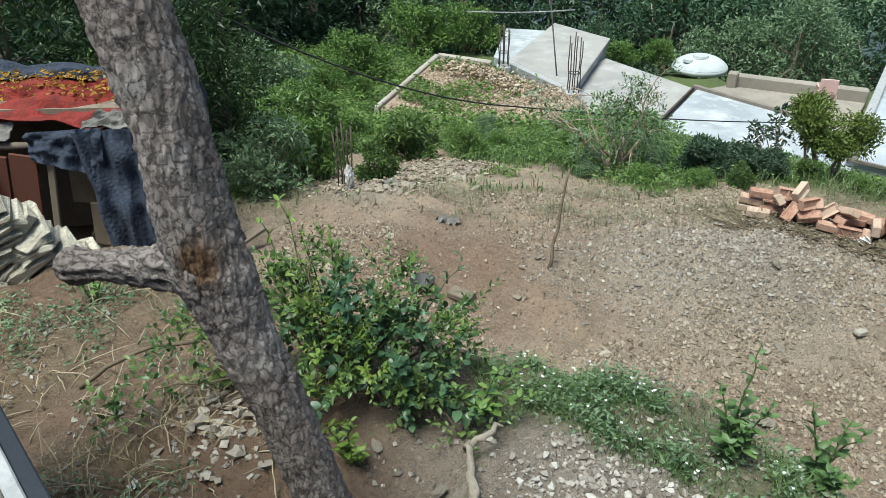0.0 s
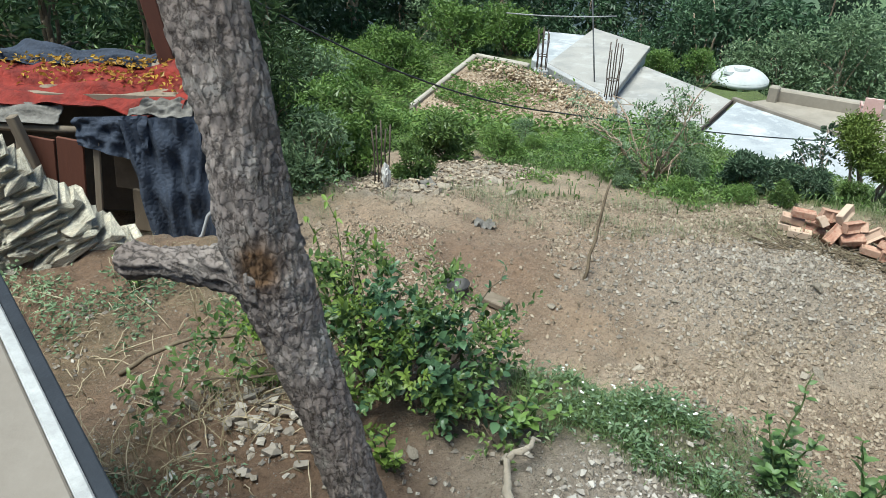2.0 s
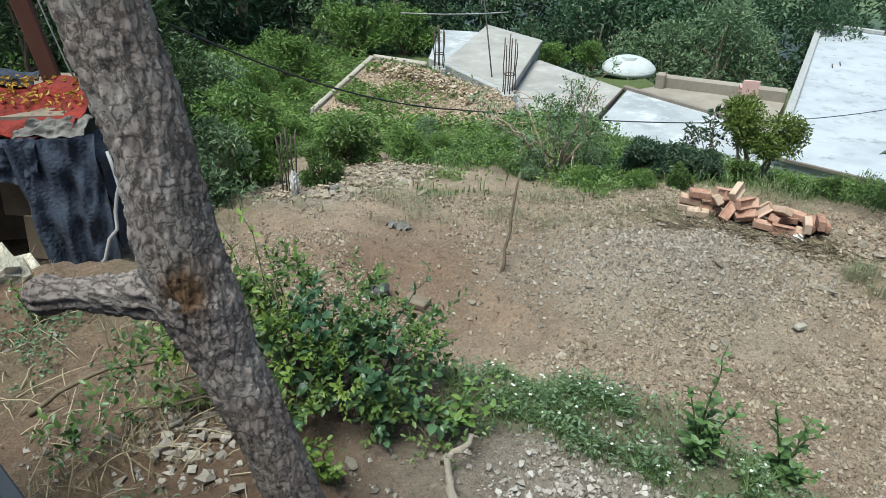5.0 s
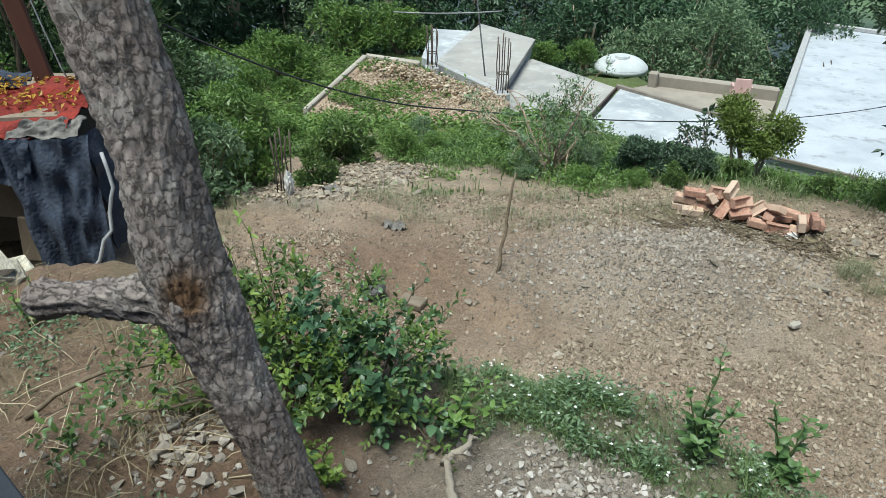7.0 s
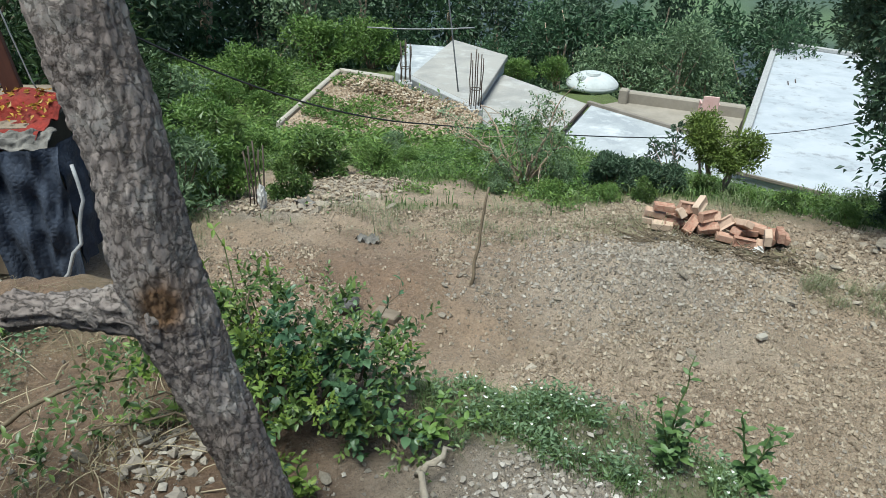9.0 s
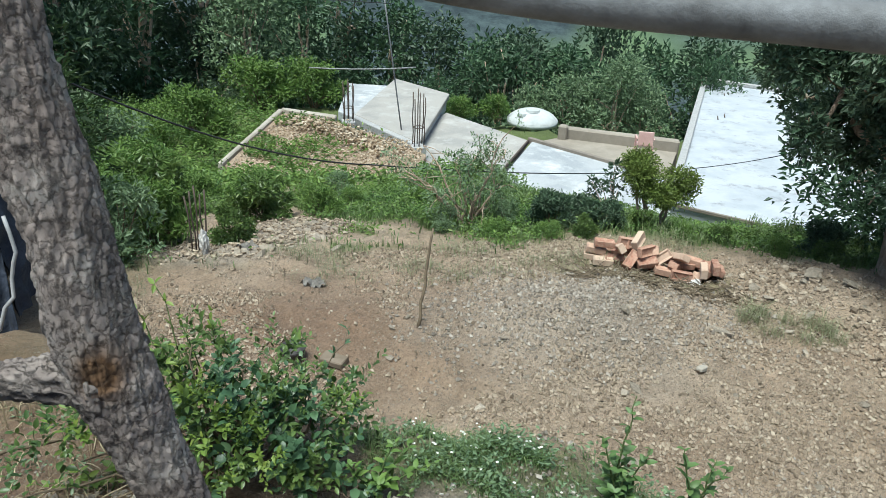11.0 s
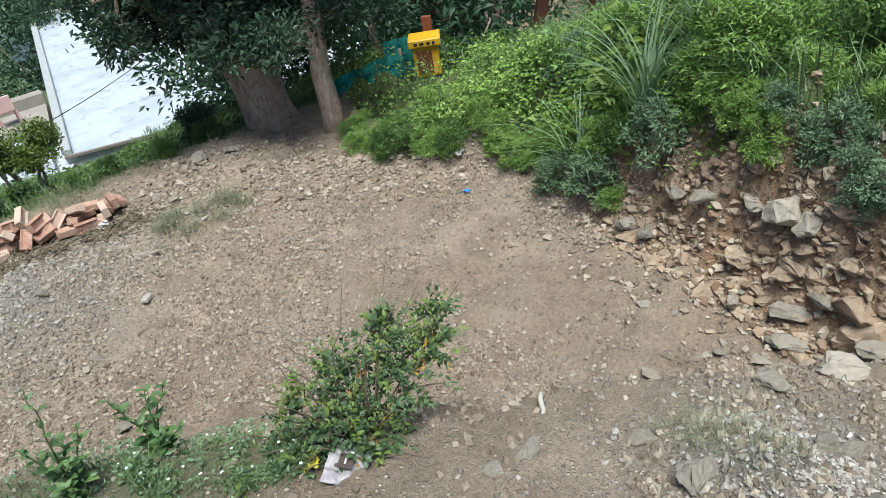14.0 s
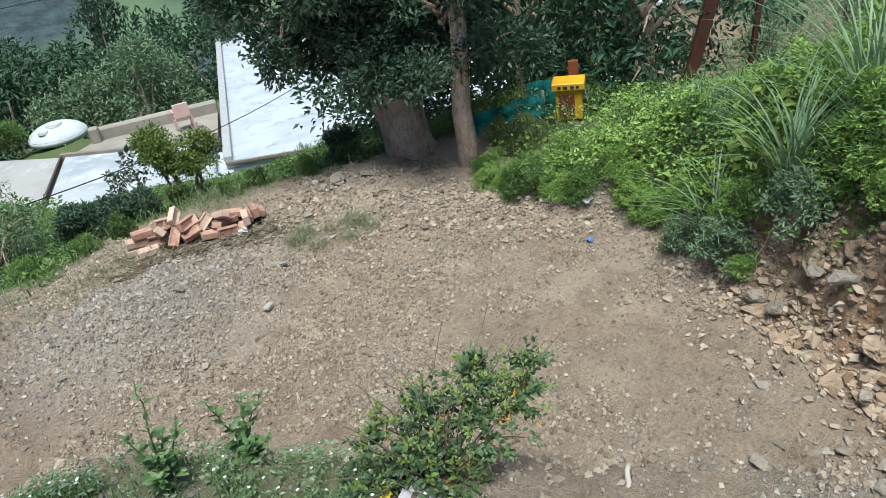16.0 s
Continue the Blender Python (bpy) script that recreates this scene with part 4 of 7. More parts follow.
def shed():
    ob = thing("shed", "makeshift hen shed under red and navy sheets", "shed")
    y = 5.3
    # added dark block: paints the shade of the open interior
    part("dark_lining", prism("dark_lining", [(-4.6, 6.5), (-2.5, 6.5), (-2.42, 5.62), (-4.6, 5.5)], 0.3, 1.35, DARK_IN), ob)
    # roof boards and sheets
    part("roof_board", prism("roof_board", [(-4.7, 5.25), (-2.35, 5.35), (-2.3, 6.5), (-4.7, 6.5)], 1.36, 1.42, OLD_WOOD), ob)
    part("red_sheet", draped("red_sheet", [(-4.6, 5.12, 1.38), (-2.28, 5.22, 1.33), (-2.18, 5.75, 1.56), (-4.6, 5.65, 1.58)], 110, 50, RED_TARP, 0.085, 1), ob, "faded red cloth weighted with dry leaves")
    part("blue_sheet", draped("blue_sheet", [(-4.7, 5.66, 1.57), (-2.75, 5.70, 1.52), (-2.70, 5.98, 1.60), (-4.7, 5.95, 1.66)], 120, 30, BLUE_TARP, 0.07, 3), ob, "folded navy sheet on the roof")
    part("sack", draped("sack", [(-2.68, 5.12, 1.345), (-2.2, 5.12, 1.325), (-2.16, 5.30, 1.43), (-2.55, 5.26, 1.43)], 40, 26, SACK, 0.04, 7), ob, "torn pale sackcloth")
    part("eave_sack", draped("eave_sack", [(-4.6, 5.08, 1.28), (-3.2, 5.06, 1.26), (-3.2, 5.2, 1.37), (-4.6, 5.2, 1.42)], 60, 12, SACK, 0.035, 9), ob)
    part("navy_valance", draped("navy_valance", [(-3.05, 5.05, 1.33), (-2.5, 5.09, 1.35), (-2.52, 5.03, 0.98), (-3.02, 4.98, 1.14)], 50, 26, BLUE_TARP, 0.05, 6), ob, "crumpled navy sheet under the eave")
    part("navy_sheet", draped("navy_sheet", [(-2.70, 5.04, 1.33), (-2.12, 5.11, 1.35), (-2.05, 4.99, 0.36), (-2.52, 4.92, 0.30)], 80, 80, BLUE_TARP, 0.075, 2), ob, "sagging navy plastic sheet")
    part("navy_side", draped("navy_side", [(-2.16, 5.15, 1.30), (-2.05, 6.1, 1.42), (-2.02, 6.0, 0.45), (-2.10, 5.12, 0.42)], 26, 26, BLUE_TARP, 0.05, 5), ob)
    # planks, door and posts
    for x, w, mat, lean in ((-3.62, 0.07, OLD_WOOD, -14), (-3.44, 0.20, RED_WOOD, -12), (-3.22, 0.20, RED_WOOD, -12), (-3.02, 0.05, OLD_WOOD, -12)):
        part("plank", bm_mesh("plank", box(w, 0.025, 0.82, 0.004), mat), ob, m=pose(x, y - 0.28, 0.36, 0, -lean * 0.75, 0))
    part("beam", bm_mesh("beam", box(0.07, 0.07, 0.95, 0.008), OLD_WOOD), ob, m=pose(-3.3, 5.0, 0.42, 3, -9, 0))
    part("sill_plank", bm_mesh("sill_plank", box(0.24, 0.03, 0.36, 0.005), OLD_WOOD), ob, "grey board with yellow paint", m=pose(-2.66, 5.13, 0.36, 0, 6, 0))
    part("cardboard", bm_mesh("cardboard", box(0.24, 0.02, 0.36, 0.004), TANCARD), ob, m=pose(-2.76, 5.15, 0.72, 0, 6, 0))
    part("rail", tubes_mesh("rail", [(bend((-4.5, 5.12, 1.24), (-3.02, 5.10, 1.21), 0.01, 5), [0.03] * 5)], OLD_WOOD), ob)
    # dry leaves on the cloth
    rs = np.random.RandomState(8)
    s, t = rs.beta(2, 1.4, 420), rs.rand(420) ** 0.5
    c = np.stack([-4.2 + 2.0 * s, 5.35 + 0.4 * t, 1.43 + 0.16 * t + 0.03 * rs.rand(420)], -1)
    v, f = leaf_arrays(c, rs.normal(0, 1, (420, 3)) * [1, 1, 0.3], 0.035 + 0.03 * rs.rand(420), 0.5, 0.2, rs)
    part("dry_leaves", mesh_of("dry_leaves", v, f, DRY_LEAF), ob, "yellow fallen leaves")


TANCARD = simple("cardboard", (0.05, 0.038, 0.026), (0.12, 0.095, 0.07), 4, 0.9)
DRY_LEAF = leaf_mat("fallen_leaf", (0.20, 0.09, 0.02), (0.42, 0.24, 0.03), (0.55, 0.38, 0.06))
shed()


def leaning_post():
    ob = thing("timber_post", "leaning red-brown timber post with wire", "post", (-2.44, 5.80, 0.6))
    part("beam", bm_mesh("beam", box(0.12, 0.10, 2.6, 0.008), RED_WOOD), ob, m=pose(0, 0, 0, 0, -8, 12))
    part("wire", tubes_mesh("wire", [(bend((-0.22, -0.06, 2.4), (0.06, -0.07, 0.95), 0.12, 9, 0.01, 2), [0.006] * 9)], PVC, 5), ob)


leaning_post()
hose = thing("hose", "grey plastic hose hanging by the shed", "hose", (-2.0, 5.05, 0.4))
part("hose_line", tubes_mesh("hose_line", [(bend((-0.02, 0, 0.85), (-0.20, -0.25, 0.02), 0.0, 9, 0.02, 4) + np.array([[0.12 * math.sin(k / 8 * math.pi), 0, 0] for k in range(9)]), [0.014] * 9)], PVC, 8), hose)
pipe = thing("pvc_pipe", "short grey plastic pipe jutting from the shed", "pipe", (-1.95, 5.6, 0.98))
part("pipe_body", tubes_mesh("pipe_body", [(bend((-0.2, 0, 0), (0.06, -0.05, 0), 0, 3), [0.045] * 3)], PVC, 14), pipe)
plank = tagged(new("plank", bm_mesh("plank", box(0.5, 0.12, 0.03, 0.004), OLD_WOOD)), "weathered grey plank lying by the shed", "plank")
plank.matrix_basis = pose(-1.75, 5.5, height(-1.75, 5.5) + 0.1, 0, -18, 40)

# ---- the near tree ----
def near_tree():
    ob = thing("tree", "grey rough-barked leaning tree with a sawn limb", "tree")
    base = np.array([(-0.32, 1.68, 0.85), (-0.355, 1.66, 1.10), (-0.405, 1.64, 1.37), (-0.470, 1.62, 1.69), (-0.550, 1.62, 1.98), (-0.588, 1.62, 2.14), (-0.618, 1.62, 2.29), (-0.635, 1.62, 2.60), (-0.680, 1.62, 2.84), (-0.74, 1.64, 3.2), (-0.80, 1.66, 3.7), (-0.86, 1.7, 4.3)])
    rad = np.array([0.105, 0.084, 0.076, 0.072, 0.080, 0.092, 0.092, 0.082, 0.088, 0.092, 0.085, 0.08])
    k = np.linspace(0, len(base) - 1, 300)
    path = np.stack([np.interp(k, range(len(base)), base[:, i]) for i in range(3)], -1)
    for _ in range(24):
        path[1:-1] = (path[:-2] + 2 * path[1:-1] + path[2:]) / 4
    r = np.interp(k, range(len(base)), rad)
    v, f, t = tube(path, r, 112)
    c = np.repeat(path, 112, 0)
    out = v[:-2] - c
    a = np.abs(np.tile(np.arange(112) / 112 * 24 - 12, len(path)))
    h = np.repeat(path[:, 2], 112)
    lump = 0.13 * (vnoise(a, h * 6, 1.0, 0) - 0.5) + 0.09 * (vnoise(a * 3, h * 22, 1.0, 1) - 0.5) + 0.05 * (vnoise(a * 6, h * 40, 1.0, 2) - 0.5) + 0.055 * step(0.46, 0.56, vnoise(a * 4 + 3 * vnoise(a, h * 9, 1, 3), h * 38, 1.0, 3)) + 0.04 * step(0.55, 0.62, vnoise(a * 8, h * 60, 1.0, 1))
    v[:-2] += out * lump[:, None]
    tri = np.concatenate([f[:, [0, 1, 2]], f[:, [0, 2, 3]], t])
    me = mesh_of("trunk", v, tri, BARK, True)
    spot = np.exp(-(((v[:, 0] + 0.60) / 0.055) ** 2 + ((v[:, 2] - 2.235) / 0.07) ** 2)) * (v[:, 1] < 1.62)
    me.attributes.new("rust", "FLOAT", "POINT").data.foreach_set("value", np.clip(spot * 1.3, 0, 0.9).astype(np.float32))
    part("trunk", me, ob)
    b = np.array([(-0.60, 1.62, 2.17), (-0.72, 1.63, 2.175), (-0.82, 1.65, 2.165), (-0.92, 1.665, 2.16), (-0.985, 1.67, 2.158), (-1.02, 1.675, 2.155)])
    k = np.linspace(0, 5, 90)
    path = np.stack([np.interp(k, range(6), b[:, i]) for i in range(3)], -1)
    r = np.interp(k, range(6), [0.088, 0.055, 0.046, 0.037, 0.048, 0.028])
    v, f, t = tube(path, r, 48)
    c = np.repeat(path, 48, 0)
    a, h = np.abs(np.tile(np.arange(48) / 48 * 20 - 10, len(path))), np.repeat(path[:, 0], 48)
    v[:-2] += (v[:-2] - c) * (0.34 * (vnoise(a, h * 16, 1, 0) - 0.5) + 0.16 * (vnoise(a * 3, h * 40, 1, 1) - 0.5) + 0.12 * step(0.45, 0.6, vnoise(a * 4, h * 90, 1, 2)))[:, None]
    part("limb", mesh_of("limb", v, np.concatenate([f[:, [0, 1, 2]], f[:, [0, 2, 3]], t]), LIMB_BARK, True), ob, "weathered grey-brown sawn-off limb stub, shade in its colour")
    # hanging foliage high on the left
    rs = np.random.RandomState(2)
    tw = [(bend((-0.75, 1.66, 3.6), (-0.95 - 0.3 * q, 1.9 + 0.25 * q, 2.98 - 0.1 * q), -0.05, 7, 0.015, i), [0.008] * 7) for i, q in enumerate(rs.rand(4))]
    part("twigs", tubes_mesh("twigs", tw, TWIG, 5), ob)


near_tree()


def shrub(name, label, at, clumps, leaves, size, mat, stems=8, seed=0, category="shrub", twig=TWIG, aspect=0.45, stem_r=0.008, group="", shell=0.55, up=0.3):
    """Stems that rise from the ground into clumps of leaves."""
    rs = np.random.RandomState(seed)
    ob = thing(name, label, category, at, group)
    cl = np.asarray(clumps, float)
    paths = []
    for i in range(stems):
        c = cl[i % len(cl)]
        end = c[:3] + rs.normal(0, 0.35, 3) * c[3]
        foot = rs.normal(0, 0.05, 3) * [1, 1, 0]
        p = bend(foot, end, -0.05 * np.linalg.norm(end), 7, 0.02 * np.linalg.norm(end), seed + i)
        paths.append((p, list(np.linspace(stem_r, stem_r * 0.35, 7))))
    part("branching", tubes_mesh("branching", paths, twig, 6), ob)
    part("foliage", crown_mesh("foliage", clumps, leaves, size, mat, seed, aspect, shell=shell, up=up), ob)
    return ob


def clump_cloud(n, rx, ry, z0, z1, r0, r1, seed, lean=(0, 0)):
    rs = np.random.RandomState(seed)
    out = []
    for _ in range(n):
        a, q = rs.rand() * 6.283, math.sqrt(rs.rand())
        h = rs.rand()
        w = 1 - 0.45 * abs(h - 0.45) * 2
        out.append((rx * q * math.cos(a) * w + lean[0] * h, ry * q * math.sin(a) * w + lean[1] * h, z0 + (z1 - z0) * h, rs.uniform(r0, r1)))
    return out


def big_bush():
    rs = np.random.RandomState(21)
    cl = [(-0.22, 0.15, 0.42, 0.17), (-0.10, 0.0, 0.36, 0.20), (0.08, 0.0, 0.36, 0.18), (0.22, -0.02, 0.28, 0.17), (0.0, -0.15, 0.25, 0.18), (0.20, -0.2, 0.15, 0.15), (0.33, -0.08, 0.14, 0.13),
          (-0.16, -0.22, 0.12, 0.11), (-0.25, 0.1, 0.18, 0.15), (0.12, 0.2, 0.42, 0.12), (0.36, 0.1, 0.30, 0.12), (-0.30, 0.2, 0.55, 0.10), (-0.12, 0.22, 0.52, 0.10), (0.38, -0.3, 0.05, 0.10),
          (-0.62, -0.05, 0.30, 0.13), (-0.52, 0.05, 0.40, 0.11), (-0.78, -0.12, 0.20, 0.10), (-0.9, -0.2, 0.10, 0.09), (0.46, 0.15, 0.32, 0.08)]
    ob = thing("rose_bush", "glossy green leafy bush at the foot of the tree", "bush", (-0.37, 2.56, height(-0.37, 2.56) - 0.04))
    for i in range(26):
        c = cl[i % len(cl)]
        end = np.array(c[:3]) + rs.normal(0, 0.5, 3) * c[3]
        q = bend((rs.normal(-0.05, 0.06), rs.normal(0, 0.05), -0.02), end, -0.06, 8, 0.018, i)
        part("stem", tubes_mesh("stem", [(q, list(np.linspace(0.009, 0.003, 8)))], TWIG, 6), ob)
    part("foliage", spray_mesh("foliage", [(x * 1.15, y, z, q) for x, y, z, q in cl], 330, 10, 0.15, 0.044, LEAF_BUSH, 21, 0.48), ob)
    low = [(0.10, -0.15, 0.20, 0.16), (0.25, -0.15, 0.14, 0.16), (0.36, -0.22, 0.10, 0.14), (0.2, 0.0, 0.3, 0.14), (0.42, 0.02, 0.24, 0.12), (0.0, -0.28, 0.08, 0.10)]
    part("broad_leaves", spray_mesh("broad_leaves", low + [(x * 0.9, y - 0.02, z + 0.03, q) for x, y, z, q in cl[1:6]], 90, 7, 0.14, 0.058, LEAF_BLUE, 22, 0.66), ob, "bluish broad rose leaves")
    front = [(-0.08, -0.12, 0.34, 0.13), (0.05, -0.2, 0.28, 0.13), (-0.2, 0.0, 0.42, 0.13), (-0.12, -0.28, 0.18, 0.10), (-0.6, -0.08, 0.33, 0.12), (0.42, 0.05, 0.3, 0.08), (-0.18, -0.32, 0.06, 0.08)]
    part("pale_sprays", spray_mesh("pale_sprays", front, 70, 10, 0.12, 0.038, LEAF_YOUNG, 23, 0.5, 1.0), ob, "yellow-green young leaves")
    for i, (x, y, z) in enumerate([(-0.42, 0.22, 0.78), (-0.33, 0.25, 0.84), (-0.38, 0.05, 0.66), (-0.28, 0.0, 0.62), (-0.24, 0.2, 0.70), (-0.12, 0.25, 0.70), (0.45, 0.25, 0.56), (-0.5, 0.1, 0.62)]):
        p = bend((x * 0.3, y * 0.3, 0), (x, y, z), -0.03, 10, 0.01, i)
        shoot = part("shoot", tubes_mesh("shoot", [(p, list(np.linspace(0.006, 0.002, 10)))], GREEN_STEM if i < 6 else TWIG, 5), ob)
        c = np.repeat(p[4:], 3, 0)
        v, f = oval_arrays(c, rs.normal(0, 1, c.shape) + [0, 0, 0.7], 0.028 + 0.022 * rs.rand(len(c)), 0.42, rs)
        part("shoot_leaves", mesh_of("shoot_leaves", v, f, LEAF_YOUNG if i < 6 else LEAF_BLUE), shoot)


LEAF_BLUE = leaf_mat("bluish_leaf", (0.038, 0.088, 0.046), (0.080, 0.160, 0.076), (0.16, 0.25, 0.12), 0.36)
big_bush()


def weed(name, label, at, stalks, seed, leaf=0.07, mat=LEAF_WEED, per=14):
    """A herb: a few stalks with leaves up each of them."""
    rs = np.random.RandomState(seed)
    ob = thing(name, label, "weed", at)
    c, w, sz = [], [], []
    for i, (dx, dy, h) in enumerate(stalks):
        p = bend((rs.normal(0, 0.02), rs.normal(0, 0.02), -0.02), (dx, dy, h), -0.03, 10, 0.006, seed + i)
        part("stalk", tubes_mesh("stalk", [(p, list(np.linspace(0.006, 0.002, 10)))], GREEN_STEM, 5), ob)
        for k in range(per):
            s = 0.15 + 0.85 * (k + rs.rand()) / per
            q = np.array([np.interp(s * 9, range(10), p[:, j]) for j in range(3)])
            a = k * 2.4 + rs.rand()
            c.append(q), w.append((math.cos(a), math.sin(a), 0.5)), sz.append(leaf * (1.15 - 0.7 * s) * rs.uniform(0.8, 1.2))
    v, f = oval_arrays(np.array(c), np.array(w), np.array(sz), 0.52, rs)
    part("foliage", mesh_of("foliage", v, f, mat, True), ob)
    return ob


def on_land(x, y, dz=0.0):
    return (x, y, height(x, y) + dz)


weed("weed", "tall leafy green weed on the bank edge", on_land(1.14, 2.16), [(0.06, 0.05, 0.52), (-0.08, 0.02, 0.36), (0.02, -0.08, 0.22), (0.12, -0.03, 0.3), (-0.05, -0.1, 0.16), (0.1, 0.1, 0.2)], 41, 0.082, LEAF_HERB, 15)
weed("weed", "leafy green weed with upright tips", on_land(1.43, 2.04), [(0.10, 0.02, 0.34), (-0.05, 0.04, 0.40), (0.2, 0.05, 0.26), (0.02, -0.1, 0.2), (0.1, -0.12, 0.16)], 42, 0.082, LEAF_HERB, 15)
weed("weed", "small leafy green weed beside the bush", on_land(0.13, 2.34), [(0.1, 0.0, 0.26), (-0.1, -0.05, 0.22), (0.2, 0.06, 0.22), (0.02, -0.12, 0.16), (0.25, -0.08, 0.2)], 43, 0.07)
weed("weed", "young yellow-green sprig at the tree foot", on_land(-0.37, 2.06), [(0.02, 0.0, 0.24), (-0.06, 0.02, 0.18), (0.05, -0.05, 0.14)], 44, 0.06, LEAF_YOUNG)
weed("weed", "sprawling leafy sprig on bare soil", on_land(-0.95, 2.6), [(0.1, 0.02, 0.20), (-0.15, 0.02, 0.14), (-0.3, -0.02, 0.10), (0.16, 0.1, 0.3)], 45, 0.06, LEAF_YOUNG)
weed("weed", "small weed among dry stalks", on_land(-1.9, 3.3), [(0.05, 0.02, 0.30), (-0.1, 0.05, 0.24), (0.15, -0.05, 0.2)], 46, 0.05)
weed("weed", "small weed by the shed", on_land(-2.3, 4.5), [(0.05, 0.02, 0.22), (-0.15, 0.05, 0.2), (0.15, -0.05, 0.12)], 47, 0.07, LEAF_YOUNG)


LEAF_GREY_BUSH = leaf_mat("olive_bush_leaf", (0.030, 0.062, 0.026), (0.080, 0.135, 0.055), (0.17, 0.23, 0.09))


def corner_bush():
    rs = np.random.RandomState(53)
    cl = [(-0.18, 0.05, 0.14, 0.12), (-0.05, -0.05, 0.16, 0.13), (0.10, -0.08, 0.20, 0.13), (0.2, -0.12, 0.22, 0.12), (0.05, 0.05, 0.26, 0.12), (0.16, 0.0, 0.34, 0.10), (-0.08, 0.06, 0.30, 0.10), (-0.28, 0.1, 0.08, 0.10), (0.28, -0.1, 0.3, 0.08), (-0.02, -0.14, 0.06, 0.09)]
    cl = [(x * 1.9, y * 1.5, z * 0.95, q * 1.2) for x, y, z, q in cl]
    ob = thing("small_bush", "low wiry bush with small mixed leaves", "bush", on_land(1.94, 1.38, -0.02))
    for i in range(60):
        q = bend((rs.normal(0, 0.05), rs.normal(0, 0.05), 0), (rs.normal(0.02, 0.32), rs.normal(0, 0.18), rs.uniform(0.2, 0.54)), -0.02, 7, 0.016, i)
        part("stem", tubes_mesh("stem", [(q, list(np.linspace(0.006, 0.0018, 7)))], TWIG, 5), ob)
    part("foliage", spray_mesh("foliage", cl, 380, 8, 0.10, 0.036, LEAF_GREY_BUSH, 51, 0.6), ob)
    part("pale_leaves", spray_mesh("pale_leaves", [(x, y, z + 0.05, r) for x, y, z, r in cl], 150, 8, 0.09, 0.032, LEAF_ROUND, 52, 0.5, 1.0), ob, "yellowing small leaves")
    part("brown_leaves", spray_mesh("brown_leaves", cl[1:8], 26, 6, 0.08, 0.03, DRY_LEAF, 54, 0.5), ob, "withered brown leaves")


corner_bush()


# ---- grasses and gravel ----
def blades(name, x, y, lo, hi, wide, mat, label, seed, bendy=0.5, dz=0.0, lean=0.35):
    """Bent blades of grass at places on the land, one mesh."""
    rs = np.random.RandomState(seed)
    n = len(x)
    z = land(x, y) + dz - 0.01
    h = rs.uniform(lo, hi, n)
    a = rs.uniform(0, 6.283, n)
    d = np.stack([np.cos(a), np.sin(a)], -1)
    w = np.stack([-d[:, 1], d[:, 0]], -1) * (wide * (0.6 + 0.8 * rs.rand(n)))[:, None]
    l = lean * rs.rand(n)
    base = np.stack([x, y, z], -1)
    mid = base + np.concatenate([d * (h * l * 0.4)[:, None], (h * 0.6)[:, None]], 1)
    tip = base + np.concatenate([d * (h * (l + bendy * rs.rand(n)))[:, None], (h * (1 - 0.25 * bendy * rs.rand(n)))[:, None]], 1)
    w3 = np.concatenate([w, np.zeros((n, 1))], 1)
    v = np.stack([base - w3, base + w3, mid + w3 * 0.8, mid - w3 * 0.8, tip], 1).reshape(-1, 3)
    k = np.arange(n)[:, None] * 5
    f = np.concatenate([k + [0, 1, 2], k + [0, 2, 3], k + [3, 2, 4]])
    return tagged(new(name, mesh_of(name, v, f, mat)), label, "grass", kind="stuff")


def strip_rule(x, y):
    return np.maximum(strip(x, y, 0.38, 2.58, 0.95, 2.30, 0.34), strip(x, y, 0.95, 2.28, 1.75, 1.5, 0.34)) * (0.10 + 0.90 * step(0.42, 0.68, vnoise(x, y, 0.13, 1)))


gx, gy = scatter(60000, 0.1, 2.1, 1.3, 3.4, strip_rule, 61)
blades("grass_strip", gx, gy, 0.02, 0.10, 0.0020, GRASS, "short green grass along the terrace edge", 61, 1.3)
gx, gy = scatter(90000, -4.5, 9, 5.5, 20, lambda x, y: green_of(x, y) * step(0.0, 0.7, y - crest_line(x)) * (1 - 0.6 * step(10, 18, y)), 62)
blades("slope_grass", gx, gy, 0.05, 0.17, 0.006, GRASS, "rank green grass on the slope", 62, 0.6)
gx, gy = scatter(40000, 4.0, 11, -1.5, 6.0, lambda x, y: green_of(x, y) * step(0.2, 0.8, x - bank_line(y)) * (1 - 0.9 * step(3.1, 3.4, y)), 63)
blades("bank_grass", gx, gy, 0.12, 0.50, 0.005, GRASS, "rank green grass on the bank", 63, 0.7)
gx, gy = scatter(15000, -3.2, -0.5, 1.4, 4.6, lambda x, y: 0.35 * step(0.45, 0.7, vnoise(x, y, 0.35, 3)) * step(4.4, 3.6, y - 0.2 * x), 64)
blades("dry_grass", gx, gy, 0.05, 0.22, 0.0022, DRY_GRASS, "dry straw and withered stalks on the soil", 64, 1.4, 0, 0.9)
gx, gy = scatter(6000, 3.6, 4.8, 4.2, 5.3, lambda x, y: strip(x, y, 3.95, 4.85, 4.3, 4.6, 0.30) * step(0.50, 0.72, vnoise(x, y, 0.13, 1)), 65)
blades("grass_tuft", gx, gy, 0.06, 0.20, 0.002, CREST_GRASS, "grey-green grass tuft beside the bricks", 65, 1.2, 0, 0.9)
gx, gy = scatter(4200, 1.9, 2.9, -0.7, 0.4, lambda x, y: strip(x, y, 2.44, 0.06, 2.24, -0.26, 0.16) * (0.25 + 0.75 * step(0.45, 0.6, vnoise(x, y, 0.07, 1))), 66)
